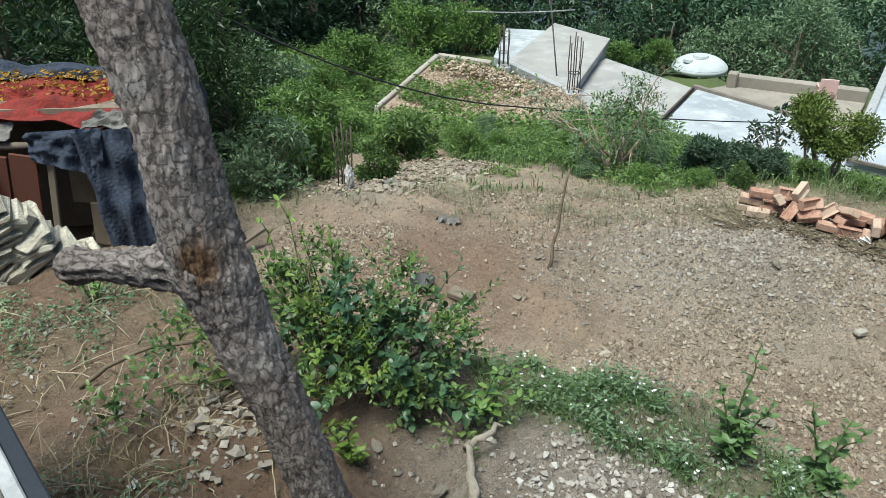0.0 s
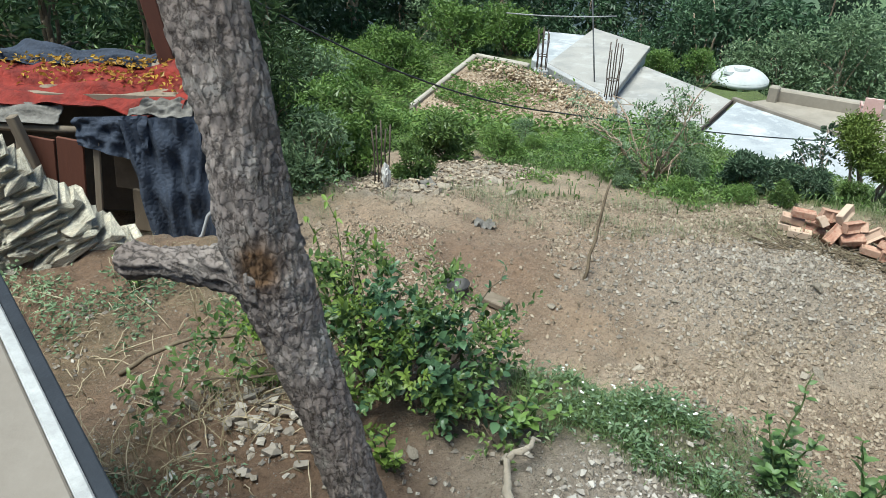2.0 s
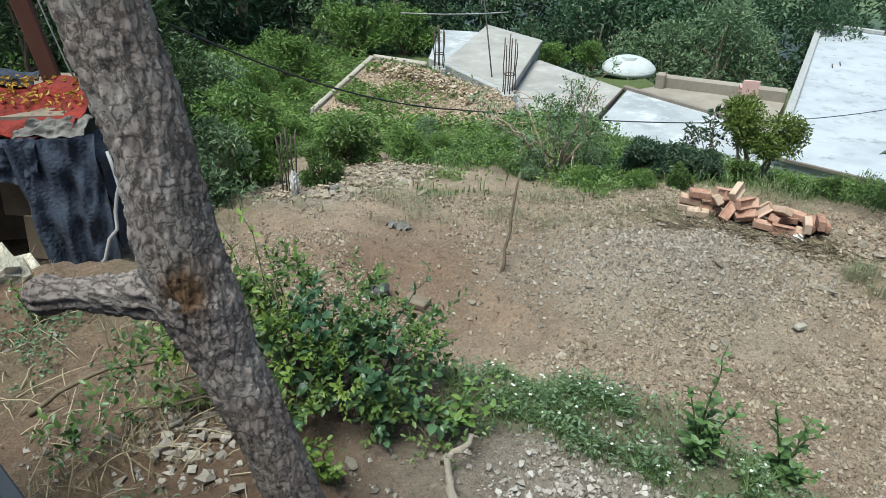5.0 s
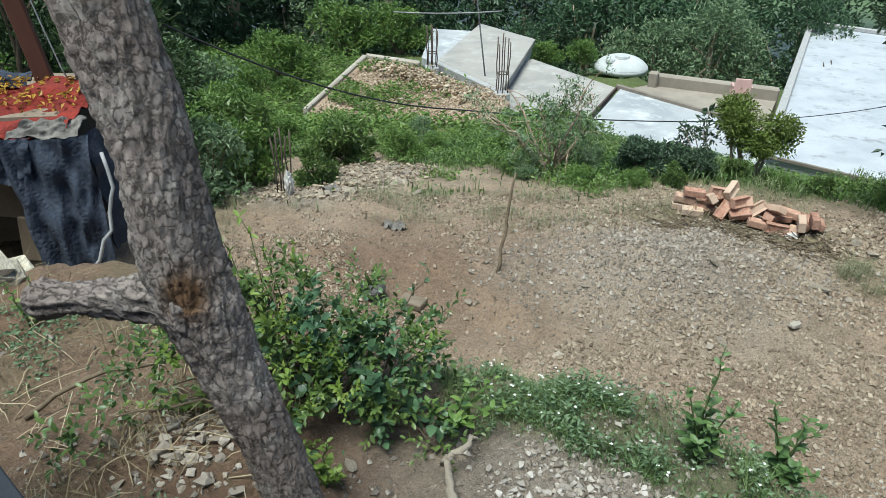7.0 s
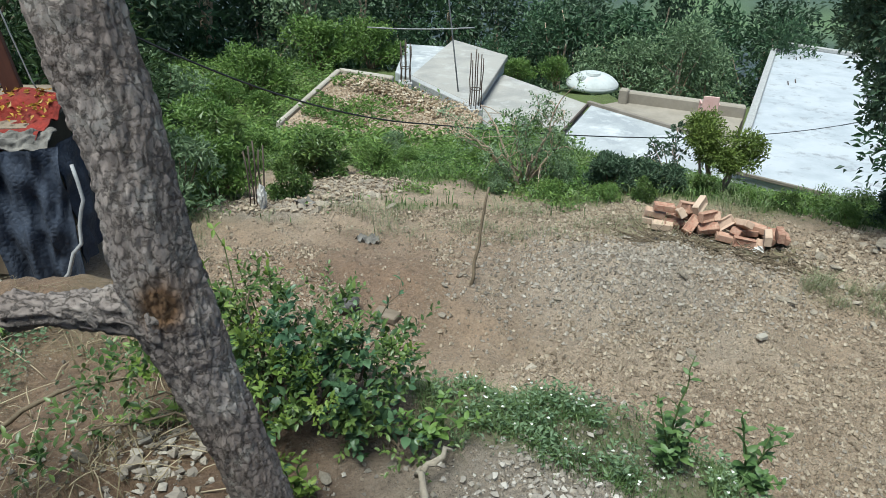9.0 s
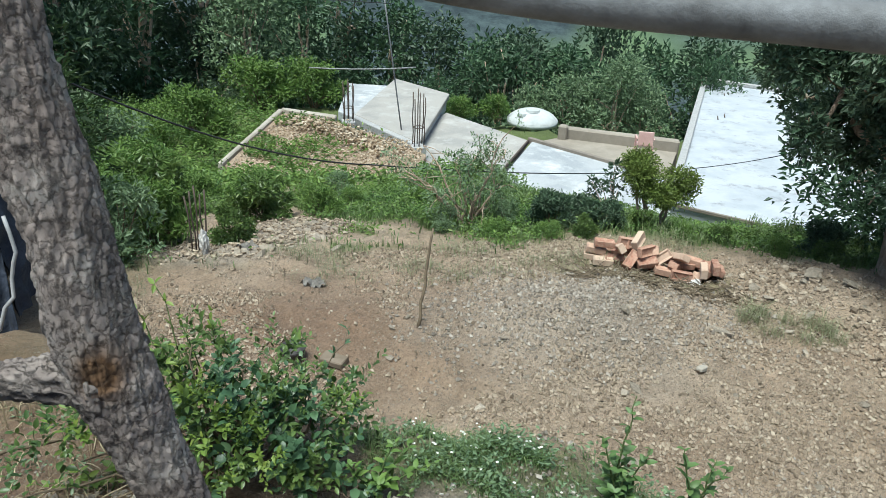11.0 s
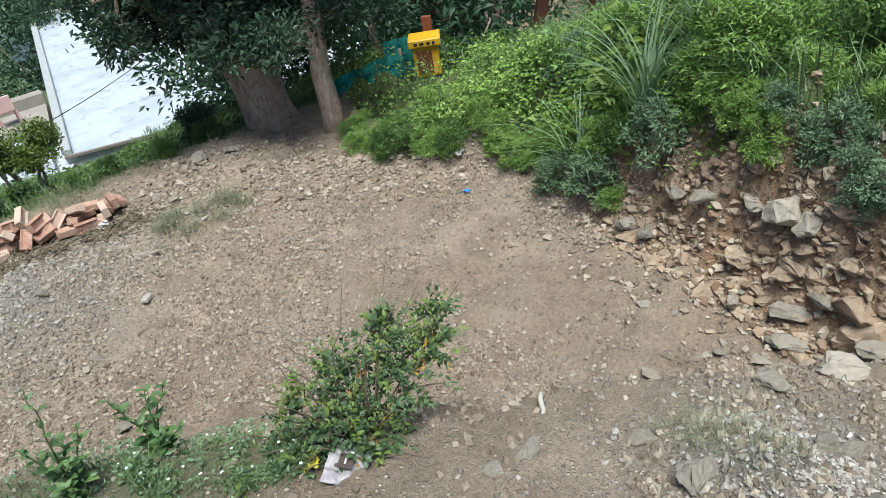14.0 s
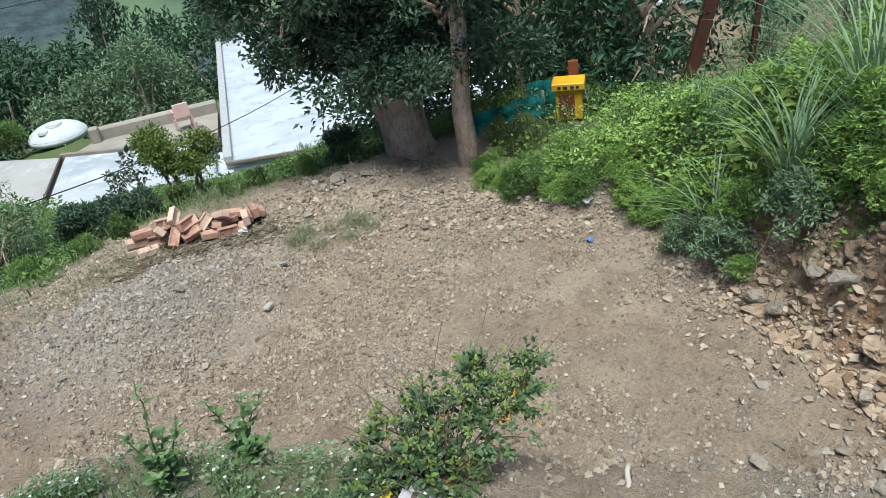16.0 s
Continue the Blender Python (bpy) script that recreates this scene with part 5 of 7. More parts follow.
blades("grass_tuft", gx, gy, 0.04, 0.16, 0.0011, CREST_GRASS, "thin dry-green grass tuft on grey rubble", 66, 1.3, 0, 1.0)
gx, gy = scatter(3000, -1.5, 5.5, 1.5, 6.4, lambda x, y: 0.5 * step(0.66, 0.8, vnoise(x, y, 0.3, 2)), 67)
blades("yard_grass", gx, gy, 0.02, 0.08, 0.002, DRY_GRASS, "sparse dry grass in the yard", 67, 0.9)
gx, gy = scatter(9000, -1.6, 4.2, 5.6, 7.4, lambda x, y: step(-0.75, -0.3, y - crest_line(x)) * step(0.7, 0.2, y - crest_line(x)) * step(0.45, 0.7, vnoise(x, y, 0.3, 1)), 69)
blades("crest_grass", gx, gy, 0.04, 0.20, 0.0022, CREST_GRASS, "thin grey-green grass along the yard edge", 69, 1.5, 0, 0.9)
rs = np.random.RandomState(68)
gx, gy = scatter(620, 0.3, 2.0, 1.2, 3.1, strip_rule, 68)
c = np.stack([np.repeat(gx, 6), np.repeat(gy, 6), np.repeat(land(gx, gy) + rs.uniform(0.05, 0.12, len(gx)), 6)], -1)
a = np.tile(np.arange(6) * 1.047, len(gx))
v, f = leaf_arrays(c, np.stack([np.cos(a), np.sin(a), 0.15 + 0 * a], -1), 0.0085, 0.8, 0.1, rs)
tagged(new("daisies", mesh_of("daisies", v, f, FLOWER)), "tiny white daisies among the grass", "flowers", kind="stuff")


def undergrowth(name, n, area, rule, size, high, mat, label, seed):
    """Small leaves of low herbs close over the ground."""
    rs = np.random.RandomState(seed)
    x, y = scatter(n, *area, rule, seed)
    z = land(x, y) + high * rs.rand(len(x)) ** 1.3 * (0.3 + 1.1 * vnoise(x, y, 0.45, 1))
    way = rs.normal(0, 1, (len(x), 3)) * [1, 1, 0.3] + [0, 0, 0.35]
    v, f = leaf_arrays(np.stack([x, y, z], -1), way, size * rs.uniform(0.6, 1.4, len(x)), 0.55, 0.2, rs)
    tagged(new(name, mesh_of(name, v, f, mat)), label, "undergrowth", kind="stuff")


undergrowth("slope_herbs", 120000, (-6, 9, 5.5, 14), lambda x, y: green_of(x, y) * step(0.0, 0.8, y - crest_line(x)) * (0.15 + 0.85 * step(0.4, 0.6, vnoise(x, y, 0.9, 3))), 0.045, 0.16, LEAF_WEED, "leafy green herbs over the slope", 161)
undergrowth("lower_herbs", 100000, (-14, 10, 13, 27), lambda x, y: (0.6 + 0.4 * step(0.4, 0.6, vnoise(x, y, 1.6, 3))) * ~((x > np.interp(y, [17.5, 23.0], [-1.9, -0.3])) & (y > np.interp(x, [-1.8, 2.2, 3.4, 8.6, 12], [17.4, 13.9, 16.4, 12.2, 10.0]))), 0.11, 0.4, LEAF_WEED, "leafy green herbs below the slope", 162)
undergrowth("bank_herbs", 170000, (4.4, 9.5, 0.2, 5.5), lambda x, y: step(0.1, 0.35, x - bank_line(y)) * green_of(x, y) * (1 - 0.95 * step(3.1, 3.5, y) * step(8.4, 7.9, x)), 0.042, 0.36, LEAF_BANK, "leafy green herbs over the bank", 163)
undergrowth("bank_vines", 2600, (4.9, 5.8, 0.9, 2.0), lambda x, y: step(0.1, 0.35, x - bank_line(y)) * np.exp(-((x - 5.3) ** 2 + (y - 1.45) ** 2) / 0.12), 0.085, 0.55, LEAF_YOUNG, "broad light-green vine leaves on the bank", 165)
undergrowth("strip_herbs", 32000, (0.2, 2.1, 1.3, 3.3), strip_rule, 0.024, 0.11, LEAF_GREY, "grey-green creeping herbs along the terrace edge", 166)
undergrowth("soil_herbs", 16000, (-3.0, -0.9, 1.5, 4.2), lambda x, y: np.maximum.reduce([strip(x, y, -2.5, 3.3, -1.9, 3.15, 0.45), 0.6 * strip(x, y, -1.35, 1.95, -1.1, 1.85, 0.3), 0.5 * strip(x, y, -1.5, 2.95, -0.9, 2.75, 0.25)]) * step(0.4, 0.6, vnoise(x, y, 0.16, 2)), 0.026, 0.12, LEAF_GREY, "low grey-green herbs on the bare soil", 167)
undergrowth("dark_herbs", 40000, (-6, 9, 6.2, 14), lambda x, y: green_of(x, y) * step(0.3, 0.9, y - crest_line(x)) * step(0.5, 0.7, vnoise(x, y, 0.7, 0)), 0.05, 0.2, LEAF_BUSH, "darker leafy herbs over the slope", 164)


def gravel(name, n, area, rule, lo, hi, mat, label, seed):
    """Small broken stones lying on the land, one mesh."""
    rs = np.random.RandomState(seed)
    few = n < 12000
    x, y = scatter(n, *area, rule, seed)
    n = len(x)
    if hi > 0.033 or few:
        oct_v, oct_f = HULL
    else:
        oct_v = np.array([(1, 0, 0), (0, 1, 0), (-1, 0, 0), (0, -1, 0), (0.3, 0.2, 0.9), (0, 0, -1), (-0.4, -0.3, 0.9)], float)
        oct_f = np.array([(0, 1, 4), (1, 2, 4), (2, 6, 4), (2, 3, 6), (3, 0, 6), (0, 4, 6), (1, 0, 5), (2, 1, 5), (3, 2, 5), (0, 3, 5)])
    m = len(oct_v)
    s = lo + (hi - lo) * rs.rand(n) ** 3.4
    q = rs.uniform(0, 6.283, n)
    v = oct_v[None] * (1 + rs.normal(0, 0.12, (n, m, 3))) + rs.normal(0, 0.12, (n, m, 3))
    v = v * (s[:, None] * np.stack([rs.uniform(0.7, 1.3, n), rs.uniform(0.6, 1.0, n), rs.uniform(0.65, 1.15, n)], -1))[:, None]
    X = v[..., 0] * np.cos(q)[:, None] - v[..., 1] * np.sin(q)[:, None]
    Y = v[..., 0] * np.sin(q)[:, None] + v[..., 1] * np.cos(q)[:, None]
    Z = v[..., 2] + (land(x, y) + s * 0.36)[:, None]
    V = np.stack([X + x[:, None], Y + y[:, None], Z], -1).reshape(-1, 3)
    F = (np.arange(n)[:, None, None] * m + oct_f[None]).reshape(-1, 3)
    tagged(new(name, mesh_of(name, V, F, mat)), label, "gravel", kind="stuff")


def hull_arrays(seed):
    me = stone_mesh("pebble", GRAVEL_BASE, seed, 0.9)
    co = np.zeros(len(me.vertices) * 3)
    me.vertices.foreach_get("co", co)
    return co.reshape(-1, 3) * 2, np.array([p.vertices[:] for p in me.polygons])


GRAVEL_BASE = STONE
HULL = hull_arrays(404)


def gravel_mat(name, a, b, c):
    k = Mat(name, 0.92)
    k.colour(k.ramp(k.island(), (0.0, a), (0.55, b), (1.0, c))).bump(k.noise(60, 5), 0.5, 0.005)
    return k.m


GRAVEL = gravel_mat("buff_gravel", (0.14, 0.106, 0.074), (0.275, 0.218, 0.157), (0.40, 0.338, 0.258))
GRAVEL_GREY = gravel_mat("grey_gravel", (0.14, 0.117, 0.093), (0.28, 0.245, 0.202), (0.40, 0.362, 0.308))
gravel("yard_gravel", 175000, (-1.5, 5.8, 0.6, 7.0), lambda x, y: (1 - green_of(x, y)) * (0.10 + 0.90 * step(0.42, 0.62, 0.6 * vnoise(x, y, 0.7, 1) + 0.4 * vnoise(x, y, 0.25, 0))) * step(-0.2, 0.5, y - terrace_line(x)), 0.0026, 0.022, GRAVEL, "buff broken stone chips over the yard", 71)
gravel("mound_gravel", 30000, (0.6, 4.2, 4.2, 6.2), lambda x, y: np.exp(-((x - 2.3) ** 2 / 1.3 + (y - 5.1) ** 2 / 0.5)), 0.0034, 0.022, GRAVEL_GREY, "grey stone chips on the mound", 72)
gravel("terrace_gravel", 90000, (-2.2, 3.4, -0.7, 3.2), lambda x, y: 0.95 * np.exp(-((x - 2.4) ** 2 / 0.25 + (y + 0.3) ** 2 / 0.14)) + 0.30 * step(0.5, 0.75, vnoise(x, y, 0.3, 0)) + np.exp(-((x - 0.72) ** 2 / 0.12 + (y - 2.08) ** 2 / 0.05)), 0.002, 0.018, GRAVEL_GREY, "grey stone chips on the near terrace", 73)
gravel("edge_gravel", 30000, (1.3, 3.8, -0.7, 2.2), lambda x, y: (0.16 + 0.5 * step(0.4, -0.2, y)) * step(0.3, 0.6, vnoise(x, y, 0.25, 1)) * step(0.9, 0.3, green_of(x, y)), 0.002, 0.026, GRAVEL, "buff stone chips below the terrace", 79)
gravel("foot_pebbles", 1500, (-1.4, -0.4, 1.9, 2.9), lambda x, y: 0.9 * np.exp(-((x + 0.92) ** 2 / 0.03 + (y - 2.4) ** 2 / 0.05)), 0.012, 0.04, GRAVEL_GREY, "heap of grey pebbles near the tree foot", 80)
gravel("path_gravel", 7000, (-1.8, 0.8, 6.8, 9.4), lambda x, y: strip(x, y, -0.9, 7.3, 0.1, 8.6, 0.9), 0.006, 0.036, GRAVEL, "grey gravel on the lower path", 74)
gravel("crest_stones", 6000, (3.6, 6.0, 2.4, 6.2), lambda x, y: strip(x, y, 4.6, 5.4, 5.5, 3.0, 0.7) * 0.8, 0.006, 0.04, GRAVEL, "loose stones along the yard edge", 75)
gravel("bank_stones", 11000, (2.4, 5.4, -1.2, 1.8), lambda x, y: step(-0.9, 0.2, x - bank_line(y)) * (1 - green_of(x, y)) * (0.25 + 0.5 * step(0.3, -0.2, x - bank_line(y))), 0.005, 0.04, GRAVEL, "loose stones at the foot of the bank", 76)


HEAP = gravel_mat("pale_rubble", (0.175, 0.153, 0.127), (0.32, 0.288, 0.248), (0.47, 0.436, 0.388))
gravel("root_chips", 4500, (0.0, 1.3, 1.5, 2.5), lambda x, y: np.exp(-((x - 0.60) ** 2 / 0.10 + (y - 1.98) ** 2 / 0.05)), 0.003, 0.022, HEAP, "pale grey stone chips by the root", 84)
gravel("rubble_heap", 11000, (1.8, 2.9, -0.95, 0.1), lambda x, y: np.exp(-((x - 2.35) ** 2 / 0.10 + (y + 0.42) ** 2 / 0.07)), 0.0025, 0.018, HEAP, "pale grey rubble heap beside the yard", 83)
CLAY_GRAVEL = gravel_mat("clay_gravel", (0.16, 0.10, 0.06), (0.31, 0.222, 0.145), (0.43, 0.355, 0.26))
gravel("face_gravel", 14000, (3.0, 5.6, -1.2, 1.4), lambda x, y: step(-0.2, 0.0, x - bank_line(y)) * step(0.75, 0.5, x - bank_line(y)), 0.006, 0.05, CLAY_GRAVEL, "clay-coated stones in the face of the bank", 82)


def loose_stones():
    rs = np.random.RandomState(77)
    kinds = [stone_mesh("stone", STONE if s % 2 else PALE_STONE, 100 + s, 0.55) for s in range(8)]
    spots = []
    for n, (x0, x1, y0, y1), lo, hi in ((70, (0.5, 5.3, 2.6, 6.0), 0.04, 0.11), (40, (4.0, 5.6, 3.0, 5.8), 0.06, 0.16), (45, (-1.6, 2.0, 1.5, 2.7), 0.03, 0.08), (40, (-1.2, -0.5, 1.9, 2.5), 0.03, 0.07), (25, (-0.8, 0.4, 6.8, 8.8), 0.08, 0.22), (30, (3.2, 4.6, -0.9, 0.8), 0.06, 0.16)):
        for _ in range(n):
            spots.append((rs.uniform(x0, x1), rs.uniform(y0, y1), lo + (hi - lo) * rs.rand() ** 2))
    for x, y, s in spots:
        m = pose(x, y, height(x, y) + s * 0.12, rs.normal(0, 12), rs.normal(0, 12), rs.uniform(0, 360)) @ Matrix.Diagonal((s * rs.uniform(0.9, 1.5), s * rs.uniform(0.7, 1.0), s * rs.uniform(0.5, 0.9), 1))
        part("stone", kinds[rs.randint(8)], ground, m=m)


loose_stones()
ROCKS = [stone_mesh("rock", STONE, 300 + s, 0.65, 2) for s in range(4)] + [stone_mesh("rock", PALE_STONE, 310 + s, 0.6, 2) for s in range(3)]
rs = np.random.RandomState(78)
for x, y, sx, sy, sz, k, dz in ((2.66, 0.95, 0.16, 0.11, 0.12, 4, 0.02), (4.38, -0.08, 0.28, 0.26, 0.36, 0, 0.06), (3.55, -0.28, 0.36, 0.22, 0.16, 5, 0.03), (3.9, -0.2, 0.30, 0.2, 0.16, 1, 0.04), (4.60, 0.42, 0.26, 0.2, 0.20, 4, 0.05),
                                (4.66, 0.82, 0.16, 0.14, 0.20, 5, 0.06), (4.72, 0.98, 0.18, 0.15, 0.22, 1, 0.06), (2.05, 0.62, 0.22, 0.13, 0.12, 6, 0.0), (1.90, 0.70, 0.16, 0.12, 0.10, 4, 0.0), (1.97, 3.38, 0.15, 0.12, 0.14, 5, 0.03),
                                (4.9, 5.45, 0.26, 0.2, 0.2, 4, 0.05), (5.06, 5.13, 0.2, 0.12, 0.12, 5, 0.03), (3.15, -0.45, 0.28, 0.2, 0.16, 2, 0.03), (2.95, -0.2, 0.2, 0.16, 0.12, 6, 0.02), (2.62, 4.92, 0.13, 0.1, 0.11, 4, 0.02),
                                (-0.62, 2.1, 0.14, 0.08, 0.08, 3, 0.0), (0.06, 1.86, 0.12, 0.1, 0.09, 6, 0.02), (-0.02, 1.92, 0.07, 0.06, 0.08, 5, 0.02), (3.45, 4.75, 0.34, 0.10, 0.07, 5, 0.02), (2.35, 0.22, 0.2, 0.12, 0.14, 4, 0.0), (2.42, -0.42, 0.16, 0.12, 0.13, 4, 0.03), (2.62, -0.52, 0.14, 0.1, 0.12, 5, 0.03), (2.14, -0.02, 0.22, 0.16, 0.16, 6, 0.02), (2.2, -0.6, 0.18, 0.14, 0.12, 4, 0.03), (4.29, -0.2, 0.26, 0.22, 0.24, 2, 0.05), (4.72, 0.62, 0.26, 0.2, 0.16, 4, 0.06), (4.05, -0.2, 0.32, 0.2, 0.1, 6, 0.04), (4.06, -0.36, 0.28, 0.2, 0.12, 5, 0.04), (3.74, -0.66, 0.3, 0.24, 0.16, 5, 0.04),
                                (4.2, -0.6, 0.3, 0.25, 0.28, 1, 0.05), (4.5, 0.1, 0.22, 0.2, 0.2, 2, 0.05), (4.15, 0.15, 0.2, 0.12, 0.14, 3, 0.04)):
    r = tagged(new("rock", ROCKS[k]), "pale angular field rock lying on soil" if k > 3 else "brown-grey angular rock set in soil", "rock")
    r.matrix_basis = pose(x, y, height(x, y) + dz, rs.normal(0, 8), rs.normal(0, 8), rs.uniform(0, 360)) @ Matrix.Diagonal((sx, sy, sz, 1))


# ---- bricks ----
def frogged_brick():
    bm = box(0.205, 0.10, 0.068, 0.006, 0.0, (0, 0, -0.034))
    top = max(bm.faces, key=lambda f: f.calc_center_median().z + 0.001 * f.calc_area())
    r = bmesh.ops.inset_individual(bm, faces=[top], thickness=0.028)
    bmesh.ops.translate(bm, vec=(0, 0, -0.014), verts=top.verts[:])
    return bm_mesh("brick", bm, BRICK)


def brick_pile():
    me = frogged_brick()
    rs = np.random.RandomState(80)
    a, b = np.array((2.90, 6.32)), np.array((4.12, 5.72))
    turn = math.degrees(math.atan2(b[1] - a[1], b[0] - a[0]))
    rows = [(0.05, 0, 0.04, 0, 0, 0), (0.06, 0.02, 0.115, 4, 8, 6), (0.26, -0.02, 0.05, 20, 0, 15), (0.34, 0.02, 0.20, 70, 30, 40), (0.40, 0.06, 0.24, 80, 10, 60), (0.42, -0.12, 0.10, 25, -35, 60), (0.55, 0.0, 0.06, 0, 5, -20), (0.58, -0.10, 0.11, 20, -8, 20),
            (0.50, 0.08, 0.15, 65, 20, 10), (0.66, 0.06, 0.15, 70, 40, 80), (0.72, 0.0, 0.13, 60, -30, 30), (0.80, 0.06, 0.12, 15, 10, 0), (0.76, -0.14, 0.05, 0, 8, 5), (0.86, -0.04, 0.09, 10, 30, 70), (0.95, 0.04, 0.06, 5, 0, 10), (1.02, 0.08, 0.10, 0, 6, -10),
            (1.08, -0.12, 0.05, 0, 0, 80), (0.92, -0.18, 0.06, 85, 5, 5), (1.16, -0.04, 0.10, 25, -4, 88), (1.27, -0.05, 0.10, 25, 2, 92), (1.18, 0.1, 0.05, 0, 0, 20), (1.00, 0.16, 0.05, 0, 0, 0), (0.62, 0.18, 0.05, 3, 0, 30), (0.24, 0.16, 0.05, 0, 0, 8), (0.45, 0.0, 0.045, 0, 0, 30), (0.15, -0.1, 0.04, 0, 0, 5), (0.37, 0.0, 0.28, 85, 10, 20), (0.47, 0.03, 0.30, 75, -20, 70), (0.30, -0.05, 0.20, 55, 20, 100), (0.56, -0.05, 0.22, 80, 0, 45),
            (1.12, -0.17, 0.15, 86, 0, 88), (1.22, -0.17, 0.15, 86, 2, 92), (0.90, 0.0, 0.16, 30, 20, 120), (0.14, 0.0, 0.19, 0, 3, 9)]
    u = (b - a) / np.linalg.norm(b - a)
    for i, (s, t, z, rx, ry, rz) in enumerate(rows):
        p = a + u * s + np.array((-u[1], u[0])) * t
        ob = tagged(new("brick", me), "red clay brick tumbled on a pile" if i % 4 else "pale orange clay brick with a pressed hollow", "brick", "pile of bricks")
        ob.matrix_basis = pose(p[0], p[1], height(p[0], p[1]) + z, rx, ry, turn + rz)


brick_pile()
bat = tagged(new("brick_fragment", bm_mesh("brick_fragment", box(0.10, 0.05, 0.045, 0.012, 0.004, (0, 0, -0.02)), BUFF_EDGE)), "pale broken brick end on the yard", "brick")
bat.matrix_basis = pose(*on_land(2.97, 4.22, 0.03), 0, 8, 25)


# ---- small things in the yard ----
def small_things():
    stake = thing("stake", "thin leaning weathered wooden stake", "stake", on_land(0.84, 5.02, -0.05))
    part("shaft", tubes_mesh("shaft", [(bend((0, 0, 0), (0.17, 0.30, 0.80), -0.02, 8, 0.006, 1), list(np.linspace(0.016, 0.009, 8)))], TWIG, 7), stake)
    root = thing("root", "bleached white forked root on gravel", "root", on_land(0.10, 2.05, 0.02))
    part("stem", tubes_mesh("stem", [(bend((0, -0.22, 0.0), (0.0, 0.05, 0.05), -0.02, 9, 0.012, 5), [0.020, 0.022, 0.017, 0.019, 0.016, 0.017, 0.014, 0.016, 0.012])], PALE_STONE, 8, True, 0.12), root)
    part("fork", tubes_mesh("fork", [(bend((0.0, 0.03, 0.05), (0.13, 0.12, 0.06), -0.01, 6, 0.008, 6), [0.015, 0.012, 0.014, 0.010, 0.011, 0.007])], PALE_STONE, 8, True, 0.12), root)
    bowl = thing("bowl", "black rubber feeding bowl on the soil", "bowl", on_land(-0.16, 4.75, 0.0))
    n, r = 28, [0.0, 0.065, 0.09, 0.1, 0.092, 0.062, 0.0]
    zz = [0.0, 0.0, 0.05, 0.085, 0.082, 0.02, 0.015]
    ang = np.linspace(0, 2 * np.pi, n, endpoint=False)
    v = np.concatenate([np.stack([np.cos(ang) * q, np.sin(ang) * q, 0 * ang + h], -1) for q, h in zip(r, zz)])
    i, j = np.meshgrid(np.arange(len(r) - 1), np.arange(n), indexing="ij")
    f = np.stack([i * n + j, i * n + (j + 1) % n, (i + 1) * n + (j + 1) % n, (i + 1) * n + j], -1).reshape(-1, 4)
    part("shell", mesh_of("shell", v, f, BLACK_RUBBER, True), bowl)
    tile = tagged(new("wood_block", bm_mesh("wood_block", box(0.20, 0.12, 0.05, 0.006, 0.003), OLD_WOOD)), "flat brown wooden block on the soil", "block")
    tile.matrix_basis = pose(*on_land(0.14, 4.66, 0.0), 4, 0, -35)
    branch = thing("fallen_branch", "thin dark curved branch on the ground", "branch", on_land(-1.45, 2.75, 0.03))
    part("stick", tubes_mesh("stick", [(bend((-0.25, -0.1, -0.02), (0.28, 0.12, 0.08), -0.07, 9, 0.006, 3), list(np.linspace(0.013, 0.007, 9)))], TWIG, 7), branch)
    sack = thing("white_sack", "crumpled white plastic bag by the bush", "bag", on_land(-0.98, 7.05, 0.0))
    bm = bmesh.new()
    bmesh.ops.create_icosphere(bm, subdivisions=3, radius=0.5)
    for q in bm.verts:
        q.co *= 1 + 0.5 * (noise.noise(q.co * 5.0))
        q.co = Vector((q.co.x * 0.09, q.co.y * 0.10, (q.co.z + 0.45) * 0.27))
    part("bag_body", bm_mesh("bag_body", bm, PAPER), sack)
    for k in range(5):
        rod = tagged(new("iron_rod", tubes_mesh("iron_rod", [(bend((0, 0, -0.05), (-0.03 + 0.015 * k, 0.02, 0.62 + 0.05 * (k % 3)), 0, 4, 0.006, k), [0.009] * 4)], REBAR, 6)), "rusty upright iron rod beside a bush", "rod", "bundle of iron rods")
        rod.matrix_basis = pose(*on_land(-1.12 + 0.035 * k, 7.2 + 0.03 * (k % 2)))
    packet = thing("food_packet", "torn brown and white food packet", "packet", on_land(1.70, 1.24, 0.015), turn=(14, 4, 20))
    part("foil", draped("foil", [(-0.115, -0.07, 0), (0.115, -0.075, 0.01), (0.105, 0.09, 0.05), (-0.105, 0.085, 0.045)], 24, 18, PACKET, 0.020, 3, 0.004), packet)
    part("print", bm_mesh("print", box(0.075, 0.06, 0.003, 0, 0, (-0.005, 0.012, 0.042)), PAPER_BROWN), packet, "dark printed panel")
    part("print_bar", bm_mesh("print_bar", box(0.034, 0.008, 0.002, 0, 0, (-0.005, 0.014, 0.0455)), PAPER), packet)
    for x, y, mat, lab, s in ((1.62, 1.38, YELLOW_FOIL, "crumpled yellow foil wrapper in grass", 0.11), (5.13, 2.50, BLUE_FOIL, "scrap of bright blue foil", 0.06), (5.56, 2.75, PAPER, "crumpled silver wrapper on the stones", 0.11), (5.55, 2.22, PAPER, "crumpled white wrapper on the stones", 0.12),
                              (5.4, 1.72, PAPER, "crumpled clear plastic wrapper", 0.10), (-0.55, 7.15, SACK, "torn pale grey plastic scrap", 0.22), (3.72, 5.62, PAPER, "crumpled pale plastic bag by the bricks", 0.13), (-1.2, 2.0, PAPER, "small white paper scrap", 0.04), (0.05, 5.9, SACK, "grey plastic scrap on stones", 0.2)):
